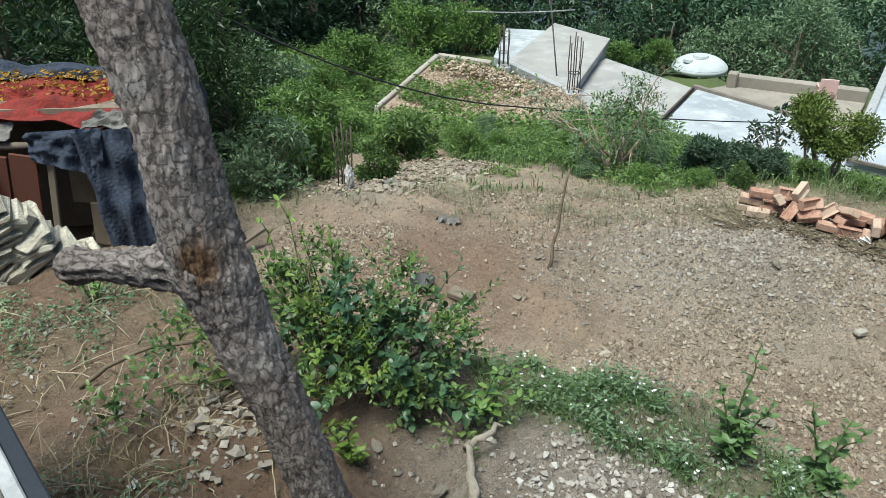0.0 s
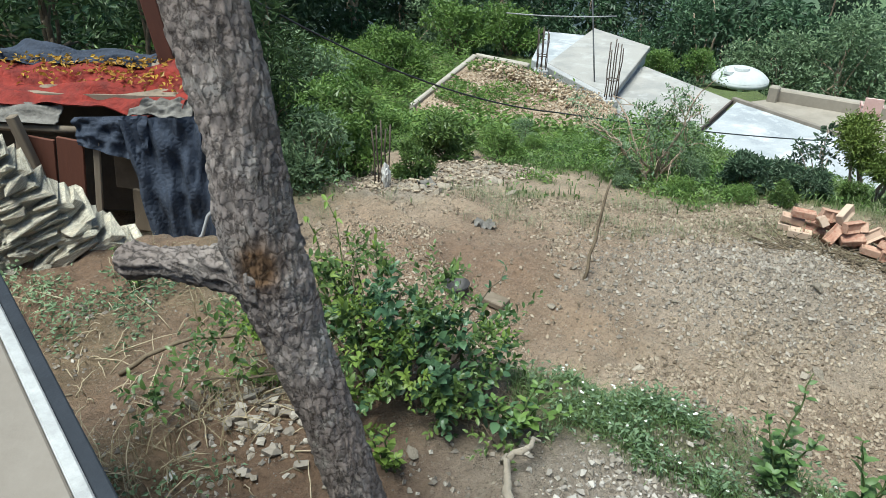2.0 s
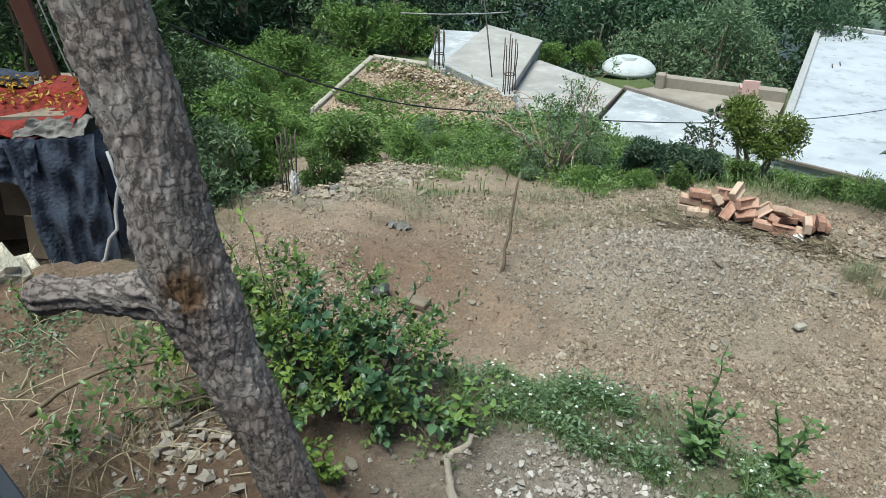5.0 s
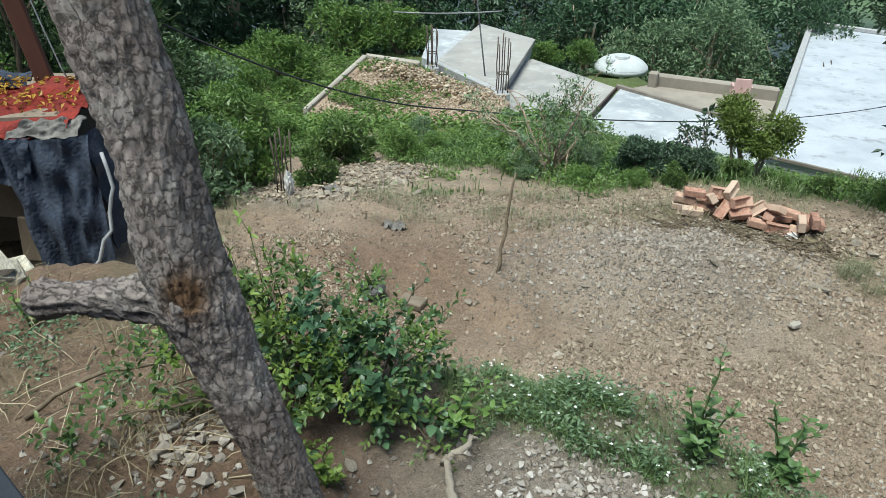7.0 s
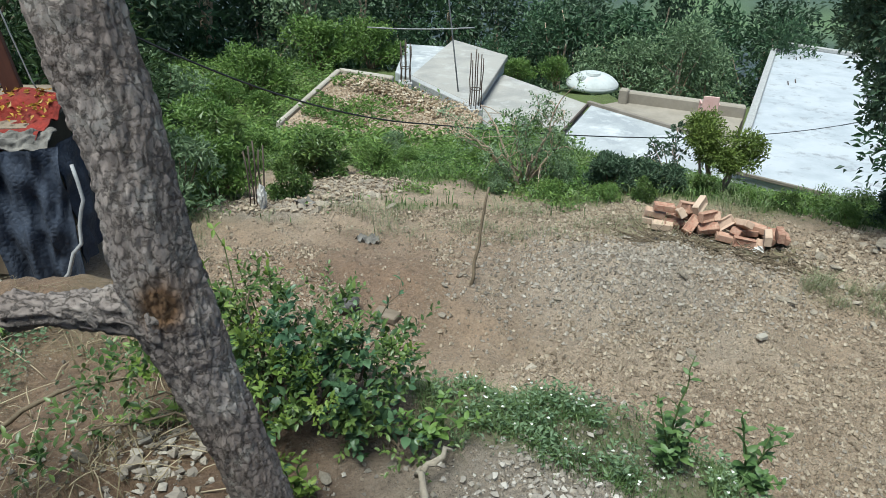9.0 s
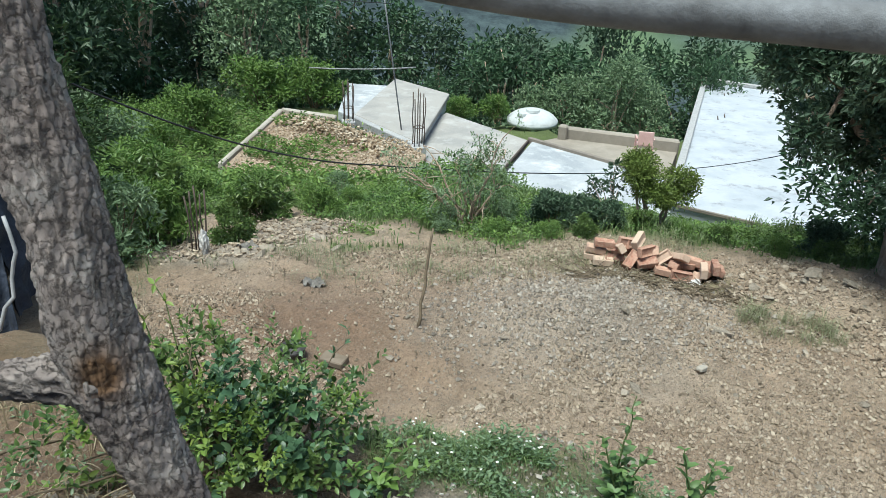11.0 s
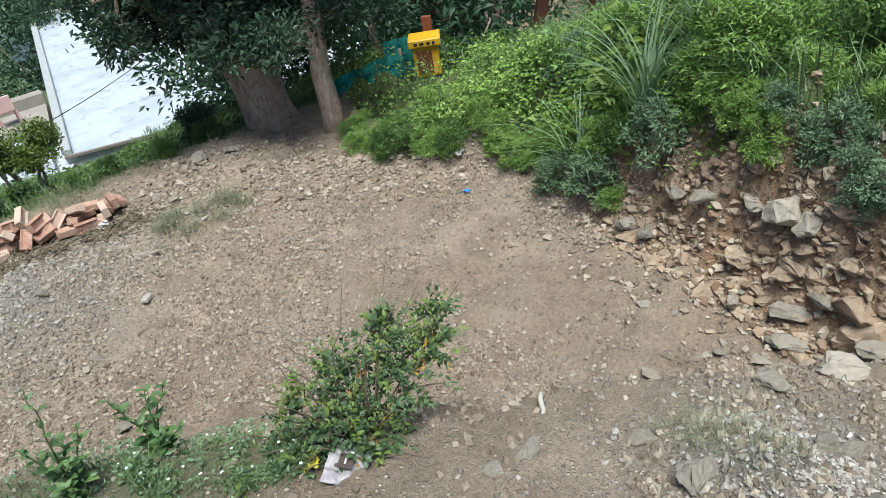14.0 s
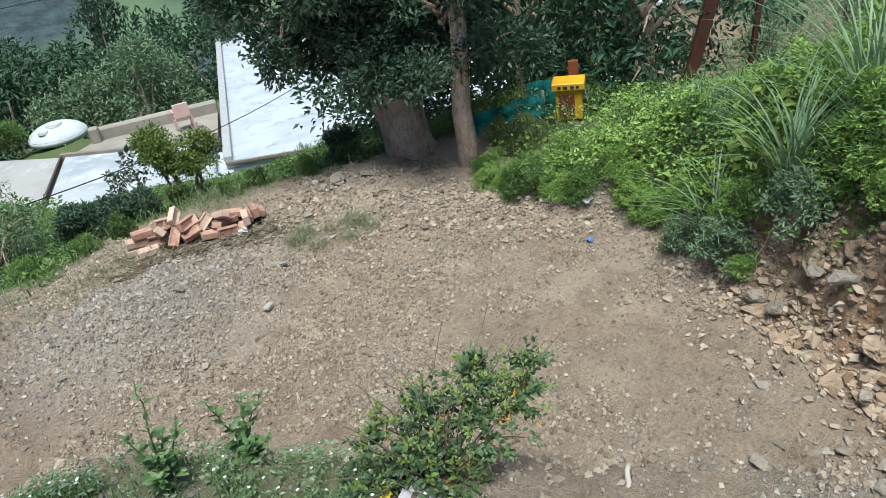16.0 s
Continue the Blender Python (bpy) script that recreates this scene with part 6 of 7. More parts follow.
        w = thing("wrapper", lab, "wrapper", on_land(x, y, 0.015), turn=(RNG.normal(0, 10), RNG.normal(0, 10), RNG.uniform(0, 360)))
        part("sheet", draped("sheet", [(-s / 2, -s / 3, 0), (s / 2, -s / 3, 0.01), (s / 2, s / 3, 0.02), (-s / 2, s / 3, 0.01)], 12, 10, mat, s * 0.25, x, 0.003), w)
    peel = thing("peel", "curled white strip of bark or peel", "peel", on_land(2.40, 0.70, 0.012))
    part("strip", tubes_mesh("strip", [(bend((-0.06, -0.03, 0), (0.07, 0.02, 0), -0.015, 8, 0.01, 9), [0.006, 0.012, 0.014, 0.014, 0.012, 0.012, 0.010, 0.004])], BUFF_EDGE, 6), peel)
    brush = []
    q = np.random.RandomState(90)
    for k in range(240):
        s = q.rand()
        p = np.array((2.55, 5.98)) * (1 - s) + np.array((4.1, 5.22)) * s + q.normal(0, 0.12, 2)
        d = q.normal(0, 0.16, 2)
        z = height(p[0], p[1])
        brush.append((bend((p[0], p[1], z + 0.01), (p[0] + d[0], p[1] + d[1], z + q.uniform(0.0, 0.06)), 0, 5, 0.008, k), [0.006, 0.006, 0.005, 0.004, 0.003]))
    tagged(new("brushwood", tubes_mesh("brushwood", brush, TWIG, 5)), "dry grey brushwood strewn below the bricks", "brushwood", kind="stuff")
    roots = []
    for k in range(170):
        p = np.array((q.uniform(-2.4, -0.6), q.uniform(1.6, 3.5)))
        d = q.normal(0, 0.12, 2)
        z = height(p[0], p[1])
        roots.append((bend((p[0], p[1], z + 0.005), (p[0] + d[0], p[1] + d[1], z + q.uniform(0.0, 0.12)), -0.02, 6, 0.003, k), [0.0034, 0.0032, 0.003, 0.0026, 0.0022, 0.0012]))
    tagged(new("dry_stalks", tubes_mesh("dry_stalks", roots, DRY, 5)), "bleached dry stalks strewn on the soil", "stalks", kind="stuff")


small_things()


# ---- trees ----
def tree_meshes(seed, h, r, leaves, size, mat, bark, limbs=9, trunk_r=0.12, low=0.3, clumps=26, aspect=0.45):
    """Meshes of a trunk with limbs and of a leafy crown, standing at the origin."""
    rs = np.random.RandomState(seed)
    cl = []
    for _ in range(clumps):
        s = rs.rand()
        w = math.sin(math.pi * (0.12 + 0.83 * s)) ** 0.8
        a, q = rs.rand() * 6.283, math.sqrt(rs.rand())
        cl.append((r * w * q * math.cos(a), r * w * q * math.sin(a), h * (low + (1 - low) * s), r * rs.uniform(0.22, 0.42)))
    top = bend((0, 0, -0.3), (rs.normal(0, 0.05) * h, rs.normal(0, 0.05) * h, h * 0.85), 0, 9, 0.012 * h, seed)
    paths = [(top, list(np.linspace(trunk_r, trunk_r * 0.25, 9)))]
    for k in range(limbs):
        c = cl[k % len(cl)]
        s = rs.uniform(0.3, 0.75)
        q = np.array([np.interp(s * 8, range(9), top[:, j]) for j in range(3)])
        paths.append((bend(q, c[:3], -0.06 * r, 7, 0.03 * r, seed + k), list(np.linspace(trunk_r * 0.45, trunk_r * 0.1, 7))))
    return tubes_mesh("trunk", paths, bark, 9, True, 0.05), crown_mesh("crown", cl, leaves, size, mat, seed, aspect)


def plant_tree(name, label, meshes, at, scale=1.0, turn=0.0, group="", category="tree", squash=1.0):
    ob = thing(name, label, category, at, group)
    ob.matrix_basis = pose(*at, 0, 0, turn) @ Matrix.Diagonal((scale, scale, scale * squash, 1))
    part("trunk", meshes[0], ob)
    part("crown", meshes[1], ob)
    return ob


FOREST = [tree_meshes(200, 9.0, 2.9, 4200, 0.34, LEAF_WOOD, DARK_BARK, 9, 0.2, 0.12, 46),
          tree_meshes(201, 11.0, 2.7, 4200, 0.34, LEAF_DARK, DARK_BARK, 9, 0.2, 0.10, 48),
          tree_meshes(202, 8.0, 3.1, 4200, 0.30, LEAF_WOOD, DARK_BARK, 9, 0.18, 0.10, 50),
          tree_meshes(203, 7.0, 2.8, 4400, 0.26, LEAF_GREY, DARK_BARK, 9, 0.16, 0.05, 50)]


def forest():
    rs = np.random.RandomState(91)
    words = ["tall dark green broadleaf tree in the wood", "dense blackish green tree in the wood", "rounded green tree at the wood edge", "grey-green bushy tree below the houses"]

    def put(x, y, k, s, sq=1.0):
        plant_tree("forest_tree", words[k], FOREST[k], (x, y, height(x, y) - 0.3), s, rs.uniform(0, 360), "forest trees", "tree", sq)

    # left wood, close to the lower slope
    for x, y, k, s in ((-13, 15, 0, 0.9), (-10.5, 19, 1, 0.9), (-14, 22, 2, 1.1), (-9.5, 24, 0, 0.9), (-12, 28, 1, 1.0), (-7, 26.5, 1, 0.75), (-5, 29, 0, 0.85), (-8.5, 31, 2, 1.0), (-3, 31, 1, 0.8), (-1.2, 29, 3, 0.75), (-5.5, 34, 1, 1.0), (-1.5, 34, 0, 0.95), (1.0, 33, 2, 0.8),
                       (2.8, 36, 1, 0.95), (5.2, 35, 0, 0.85), (-16, 30, 1, 1.1), (-10, 37, 1, 1.15), (-18, 18, 0, 1.0), (-9, 13, 2, 0.75), (-11.5, 10.5, 0, 0.8), (-7.6, 17, 3, 0.6)):
        put(x, y, k, s)
    # behind the houses
    for x, y, k, s in ((7.2, 33.5, 1, 0.82), (9.2, 36, 1, 0.9), (6.5, 30, 2, 0.5), (9.8, 27.5, 3, 0.62), (11.2, 26.6, 3, 0.62), (12.6, 25.6, 3, 0.62), (9.0, 29.5, 2, 0.8), (12.0, 29.0, 0, 0.8), (14.2, 28.5, 2, 0.8), (10.6, 31.0, 1, 0.85), (13.6, 32.5, 1, 0.8), (12.3, 31.5, 2, 0.7), (15.0, 30.5, 3, 0.72), (14.0, 26.3, 3, 0.55), (17.2, 33.5, 1, 0.75), (19.8, 34.5, 2, 0.75),
                       (10.8, 34, 0, 0.8), (19.5, 31, 1, 0.85), (24, 31, 2, 0.85), (23, 34, 0, 1.0), (28, 29, 1, 1.0), (14, 37, 1, 0.95), (19, 38, 0, 0.9), (27, 24, 0, 1.0), (29, 19, 2, 1.0), (26.5, 13.5, 1, 0.9)):
        put(x, y, k, s)
    # taller ones that stand out of the wood
    for x, y, k, s, q in ((14.9, 32.4, 1, 0.62, 1.75), (16.7, 31.4, 0, 0.72, 1.4), (13.2, 33, 0, 0.85, 1.25), (10.7, 33.8, 1, 0.8, 1.25), (18.8, 30.2, 2, 0.8, 1.25), (9.3, 34.4, 0, 0.9, 1.3), (17.9, 27.6, 0, 0.5, 1.3)):
        put(x, y, k, s, q)
    # fill the valley side further off
    for _ in range(22):
        x, y = rs.uniform(-45, 60), rs.uniform(42, 100)
        put(x, y, rs.randint(4), rs.uniform(0.8, 1.2))


forest()


def big_tree():
    ob = thing("tree", "large dark spreading tree with thick brown trunk", "tree", on_land(6.05, 5.45, -0.1))
    rs = np.random.RandomState(95)
    top = np.array([(0.05, -0.05, -0.2), (0.0, 0.0, 0.25), (-0.08, 0.02, 0.8), (-0.2, 0.05, 1.4), (-0.25, 0.1, 2.1), (-0.2, 0.15, 3.0), (-0.1, 0.2, 4.2)])
    trunk = [(top, [0.33, 0.26, 0.235, 0.23, 0.2, 0.15, 0.08])]
    limbs, cl = [], []
    ends = [(-1.35, 0.4, 1.75), (-1.35, -0.2, 2.1), (-1.75, 0.7, 2.5), (-1.0, -0.6, 1.6), (-0.6, -1.0, 2.0), (0.5, -0.9, 1.8), (1.2, -0.3, 1.7), (1.6, 0.5, 2.2), (0.3, 1.2, 2.0), (-0.9, 1.5, 1.8), (-1.2, 0.2, 2.9), (0.6, -0.4, 3.0), (0.0, 0.6, 3.6), (-1.5, -0.8, 2.6), (1.3, -1.0, 2.6), (-0.7, 0.9, 1.5), (0.5, 0.9, 1.45)]
    for k, e in enumerate(ends):
        q = np.array([np.interp(rs.uniform(2.5, 4.4), range(7), top[:, j]) for j in range(3)])
        p = bend(q, e, -0.12, 9, 0.05, k)
        limbs.append((p, list(np.linspace(0.07, 0.014, 9))))
        for s in (4, 5, 6, 7, 8):
            c = p[s] + rs.normal(0, 0.18, 3)
            cl.append((*c, rs.uniform(0.18, 0.34)))
            limbs.append((bend(p[s], c, 0, 4, 0.02, k * 9 + s), [0.014, 0.01, 0.008, 0.004]))
    part("trunk", tubes_mesh("trunk", trunk, DARK_BARK, 40, True, 0.11), ob)
    for k in range(len(ends)):
        part("limb", tubes_mesh("limb", limbs[k * 6:k * 6 + 6], DARK_BARK, 7), ob)
    part("crown", crown_mesh("crown", cl, 42000, 0.072, LEAF_DARK, 95, 0.5, shell=0.2), ob)


big_tree()


def side_trees():
    ob = thing("tree", "slender tree with pale brown trunk", "tree", on_land(6.0, 4.55, -0.1))
    top = bend((0, 0, -0.1), (0.10, -0.12, 3.2), 0, 9, 0.02, 3)
    cl, limbs = [], []
    rs = np.random.RandomState(97)
    for k in range(15):
        a, z = k * 2.4, 1.15 + 2.0 * rs.rand()
        e = np.array((math.cos(a) * rs.uniform(0.4, 1.1), math.sin(a) * rs.uniform(0.4, 1.1), z))
        p = bend((-0.05, 0.05, z * 0.8), e, -0.05, 6, 0.03, k)
        limbs.append((p, list(np.linspace(0.03, 0.006, 6))))
        cl += [(*(p[s] + rs.normal(0, 0.1, 3)), rs.uniform(0.18, 0.3)) for s in (3, 4, 5)]
    part("trunk", tubes_mesh("trunk", [(top, list(np.linspace(0.125, 0.05, 9)))], DARK_BARK, 16, True, 0.06), ob)
    for limb in limbs:
        part("limb", tubes_mesh("limb", [limb], DARK_BARK, 6), ob)
    part("crown", crown_mesh("crown", cl, 18000, 0.068, LEAF_DARK, 97, 0.5, shell=0.2), ob)
    mesh = tree_meshes(210, 4.2, 1.6, 6000, 0.12, LEAF_WOOD, DARK_BARK, 12, 0.10, 0.12, 40, 0.4)
    for x, y, s, t in ((8.6, 5.6, 1.0, 20), (9.4, 3.9, 1.05, 150), (8.0, 7.2, 1.0, 70), (10.6, 6.0, 1.2, 250), (9.2, 8.5, 1.2, 120), (12.2, 7.8, 1.3, 200)):
        plant_tree("tree", "dark leafy tree behind the bank", mesh, on_land(x, y, -0.1), s, t, "trees behind the bank")
    mesh = tree_meshes(211, 3.2, 1.3, 5000, 0.085, LEAF_GREY, TWIG, 12, 0.06, 0.1, 34, 0.4)
    for x, y, s, t in ((11.5, 0.4, 0.8, 0), (10.4, 2.0, 0.55, 90), (10.2, -0.8, 0.8, 200), (13.4, 4.0, 0.7, 40), (12.8, -1.2, 1.0, 300), (13, 2.2, 0.6, 10), (15.5, 4.5, 0.8, 60)):
        plant_tree("tree", "grey-green small tree on the bank", mesh, on_land(x, y, -0.1), s, t, "trees behind the bank")


side_trees()


def shed_trees():
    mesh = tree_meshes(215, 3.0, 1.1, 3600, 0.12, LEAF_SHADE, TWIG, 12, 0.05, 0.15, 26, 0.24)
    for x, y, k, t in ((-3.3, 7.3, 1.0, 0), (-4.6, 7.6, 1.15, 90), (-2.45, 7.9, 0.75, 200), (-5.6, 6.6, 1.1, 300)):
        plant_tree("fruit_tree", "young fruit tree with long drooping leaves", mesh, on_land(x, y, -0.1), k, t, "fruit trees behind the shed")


shed_trees()


def round_tree():
    ob = thing("tree", "small olive-green round-topped garden tree", "tree", on_land(4.22, 7.62, -0.03))
    rs = np.random.RandomState(99)
    cl = clump_cloud(22, 0.32, 0.30, 0.42, 0.88, 0.12, 0.18, 99, (-0.1, 0.05)) + [(x + 0.32, y - 0.1, z - 0.06, r) for x, y, z, r in clump_cloud(12, 0.24, 0.24, 0.44, 0.82, 0.09, 0.15, 98)]
    for k, (foot, top) in enumerate(((-0.08, -0.2), (-0.02, 0.0), (0.04, -0.1), (0.22, 0.35), (0.25, 0.42))):
        p = bend((foot, 0.02 * k, -0.05), (top, 0.03, 0.62), -0.03, 8, 0.014, k)
        part("trunk", tubes_mesh("trunk", [(p, list(np.linspace(0.024, 0.010, 8)))], DARK_BARK, 8), ob)
    part("crown", crown_mesh("crown", cl, 9500, 0.045, LEAF_ROUND, 99, 0.45, shell=0.2), ob)
    ob = thing("sapling", "thin dark-leaved sapling beside the garden tree", "sapling", on_land(3.85, 7.75, -0.03))
    cl = [(-0.22, 0, 0.55, 0.1), (-0.1, 0, 0.66, 0.1), (-0.3, 0.05, 0.42, 0.09), (0.0, 0, 0.5, 0.1), (-0.05, 0.05, 0.8, 0.07), (-0.35, 0, 0.62, 0.06)]
    for k, c in enumerate(cl):
        part("stem", tubes_mesh("stem", [(bend((0, 0, -0.03), c[:3], -0.03, 6, 0.014, k), list(np.linspace(0.012, 0.004, 6)))], DARK_BARK, 6), ob)
    part("crown", crown_mesh("crown", cl, 420, 0.06, LEAF_DARK, 88, 0.4, shell=0.2), ob)


round_tree()


def slope_shrubs():
    mesh = []
    for s, mat, n, sz in ((220, LEAF_WEED, 3000, 0.06), (221, LEAF_BUSH, 2600, 0.085), (222, LEAF_GREY, 2000, 0.06), (223, LEAF_DARK, 2400, 0.09), (224, LEAF_BANK, 4600, 0.05)):
        cl = clump_cloud(26, 0.44, 0.44, 0.06, 0.68, 0.05, 0.17, s)
        st = [(bend((0, 0, -0.05), c[:3], -0.03, 6, 0.015, k), list(np.linspace(0.012, 0.004, 6))) for k, c in enumerate(cl[:10])]
        mesh.append((tubes_mesh("branching", st, TWIG, 5), crown_mesh("foliage", cl, n, sz, mat, s, 0.42, shell=0.3)))
    words = ["bright green leafy shrub on the slope", "broad-leaved dark green shrub on the slope", "fine grey-green shrub on the slope", "dark glossy shrub on the slope", "bright green leafy shrub on the bank"]
    rs = np.random.RandomState(101)

    def put(x, y, k, s, group="slope shrubs", dz=-0.03):
        if group == "slope shrubs" and k != 1 and float(green_of(x, y)) < 0.35:
            return
        ob = thing("shrub", words[k], "shrub", on_land(x, y, dz), group)
        ob.matrix_basis = pose(x, y, height(x, y) + dz, 0, 0, rs.uniform(0, 360)) @ Matrix.Diagonal((s, s, s * rs.uniform(0.8, 1.15), 1))
        part("branching", mesh[k][0], ob)
        part("foliage", mesh[k][1], ob)

    # the open orchard shrub, bushes by the path, hedge behind the bricks
    for x, y, k, s in ((-1.45, 6.9, 0, 1.0), (-1.8, 7.1, 2, 1.1), (-1.2, 7.0, 0, 0.7), (-2.2, 7.4, 2, 1.0), (-1.6, 7.9, 0, 1.0), (-0.75, 7.6, 1, 0.55), (-0.45, 9.5, 1, 1.0), (1.3, 8.6, 0, 0.4), (1.75, 8.0, 2, 0.5), (2.5, 8.0, 2, 0.5),
                       (2.2, 7.4, 0, 0.45), (2.9, 7.5, 3, 0.62), (3.3, 7.6, 3, 0.62), (3.6, 7.4, 3, 0.5), (2.7, 7.0, 0, 0.35), (3.1, 6.95, 1, 0.3), (4.0, 7.3, 1, 0.35), (4.5, 7.2, 0, 0.3), (4.8, 6.9, 1, 0.3), (5.3, 6.5, 0, 0.35), (5.75, 6.25, 1, 0.4), (5.95, 6.6, 3, 0.55),
                       (1.7, 6.9, 2, 0.6), (-3.0, 8.5, 1, 1.3), (-2.6, 9.8, 0, 1.2), (-3.6, 7.2, 0, 1.2), (-2.9, 11.5, 0, 1.4), (-1.8, 10.5, 0, 1.0), (-4.2, 10, 1, 1.5), (-5.2, 8.6, 0, 1.5), (-4.5, 12.8, 2, 1.8), (-1.6, 12.4, 0, 0.9), (0.9, 10.8, 0, 0.5), (2.0, 10.5, 0, 0.6), (3.0, 10.2, 2, 0.7),
                       (-4.8, 19.6, 2, 2.6), (-6.8, 15.5, 1, 2.0), (-3.2, 15.5, 0, 1.6), (-6.0, 12, 0, 1.8), (-7.5, 10, 1, 2.0), (-2.6, 22, 0, 2.2), (-0.8, 25.5, 0, 2.6), (1.0, 26, 0, 2.4), (6.4, 26.0, 0, 1.6), (7.6, 25.2, 0, 1.3)):
        put(x, y, k, s)
    for _ in range(40):
        x, y = rs.uniform(-7, 1.0), rs.uniform(9.5, 21)
        if -1.8 < x and y > 14:
            continue
        put(x, y, rs.choice([0, 0, 1, 2]), rs.uniform(0.7, 1.4))
    # bank on the uphill side
    for y in np.arange(1.05, 4.3, 0.16):
        for b in (0.2,):
            put(float(bank_line(y)) + b + rs.normal(0, 0.08), y + rs.normal(0, 0.08), rs.choice([4, 4, 4, 0]), rs.uniform(0.34, 0.52) - 0.10 * (y > 3.3), "bank shrubs")
    n = 0
    while n < 46:
        x, y = rs.uniform(4.8, 8.6), rs.uniform(-0.2, 4.6)
        b = x - float(bank_line(y))
        if b < 0.45 or float(green_of(x, y)) < 0.5 or (3.2 < y and x < 8.2):
            continue
        put(x, y, rs.choice([4, 4, 4, 0, 2]), rs.uniform(0.36, 0.56) + 0.2 * (y < 1.3), "bank shrubs")
        n += 1
    for x, y, k, s in ((4.95, 0.75, 2, 0.7), (5.2, 0.35, 4, 0.9), (5.0, -0.1, 4, 0.7), (5.3, -0.5, 0, 0.9), (4.9, -0.6, 4, 0.6), (5.6, 0.1, 4, 1.0), (5.1, 1.3, 2, 0.7), (5.9, -0.8, 4, 1.2), (6.2, 0.6, 4, 1.1), (5.25, 1.75, 2, 0.5), (6.0, 1.2, 4, 0.9), (5.6, -0.5, 4, 1.1)):
        put(x, y, k, s, "bank shrubs")
    # plants that lean over the cut face
    for y in np.arange(-1.0, 1.15, 0.13):
        put(float(bank_line(y)) + rs.uniform(0.42, 0.62), y + rs.normal(0, 0.05), rs.choice([2, 4, 4, 2]), rs.uniform(0.30, 0.52), "bank shrubs")
    for y in np.arange(-1.2, 1.0, 0.22):
        put(float(bank_line(y)) + rs.uniform(0.8, 1.1), y, rs.choice([2, 4, 4]), rs.uniform(0.42, 0.7), "bank shrubs")


slope_shrubs()


def orchard_shrub():
    """An open, arching shrub whose bare limbs show between sparse leaves."""
    ob = thing("orchard_shrub", "open grey-green shrub with arching bare limbs", "shrub", on_land(2.12, 8.3, -0.05))
    rs = np.random.RandomState(141)
    ends = [(-1.0, 0.1, 0.95), (-0.75, -0.2, 0.78), (-0.55, 0.3, 1.05), (-0.2, 0.0, 0.85), (0.15, 0.2, 1.1), (0.35, -0.1, 1.25), (0.5, 0.2, 1.0), (-0.4, -0.3, 0.6), (0.3, -0.3, 0.7), (-0.9, 0.3, 0.7), (0.0, -0.3, 0.55), (0.45, 0.0, 0.6)]
    cl = []
    for k, e in enumerate(ends):
        p = bend((rs.normal(0, 0.06), rs.normal(0, 0.06), -0.03), e, -0.12, 10, 0.02, 140 + k)
        side = [(p, list(np.linspace(0.022, 0.006, 10)))]
        for j in (4, 5, 6, 7, 8, 9):
            q = p[j] + rs.normal(0, 0.14, 3) + [0, 0, 0.05]
            side.append((bend(p[j], q, -0.02, 4, 0.01, j + k), [0.006, 0.005, 0.004, 0.003]))
            cl.append((*q, rs.uniform(0.06, 0.13)))
        part("limb", tubes_mesh("limb", side, DARK_BARK, 6), ob)
    part("foliage", spray_mesh("foliage", cl, 520, 6, 0.13, 0.045, LEAF_GREY, 142, 0.42, 0.4), ob)
    part("dark_foliage", spray_mesh("dark_foliage", cl[24:], 180, 6, 0.12, 0.05, LEAF_BUSH, 143, 0.42, 0.4), ob, "darker green leaves")


orchard_shrub()


def face_rocks():
    """Rust-stained broken rocks that stick out of the cut face of the bank."""
    stain = simple("clay_stained_rock", (0.25, 0.155, 0.09), (0.50, 0.39, 0.275), 7, 0.92, 0, 0.7, 0.02, 0.3)
    kinds = [stone_mesh("rock", stain, 330 + s, 0.62, 2) for s in range(6)]
    rs = np.random.RandomState(131)
    for k in range(190):
        y = rs.uniform(-1.0, 1.15)
        b = rs.uniform(-0.12, 0.42)
        x = float(bank_line(y)) + b
        size = 0.04 + 0.13 * rs.rand() ** 2 if k > 16 else rs.uniform(0.16, 0.30)
        ob = tagged(new("rock", kinds[k % 6]), "clay-stained angular rock set in the cut bank", "rock", "rocks in the bank")
        ob.matrix_basis = pose(x, y, height(x, y) - 0.16 * size, rs.uniform(-25, 25), rs.uniform(-45, -5), rs.uniform(0, 360)) @ Matrix.Diagonal((size * 1.2, size, size, 1))
    roots = thing("roots", "thin dry roots hanging over the cut bank", "roots")
    for k in range(10):
        y = rs.uniform(-0.9, 1.0)
        x = float(bank_line(y)) + rs.uniform(0.35, 0.5)
        x2, y2 = x - rs.uniform(0.12, 0.4), y + rs.normal(0, 0.14)
        p = bend((x, y, height(x, y) + 0.05), (x2, y2, height(x2, y2) + 0.03), -0.05, 9, 0.02, k)
        part("root", tubes_mesh("root", [(p, list(np.linspace(0.005, 0.002, 9)))], TWIG if k % 3 else DRY, 5), roots)


face_rocks()


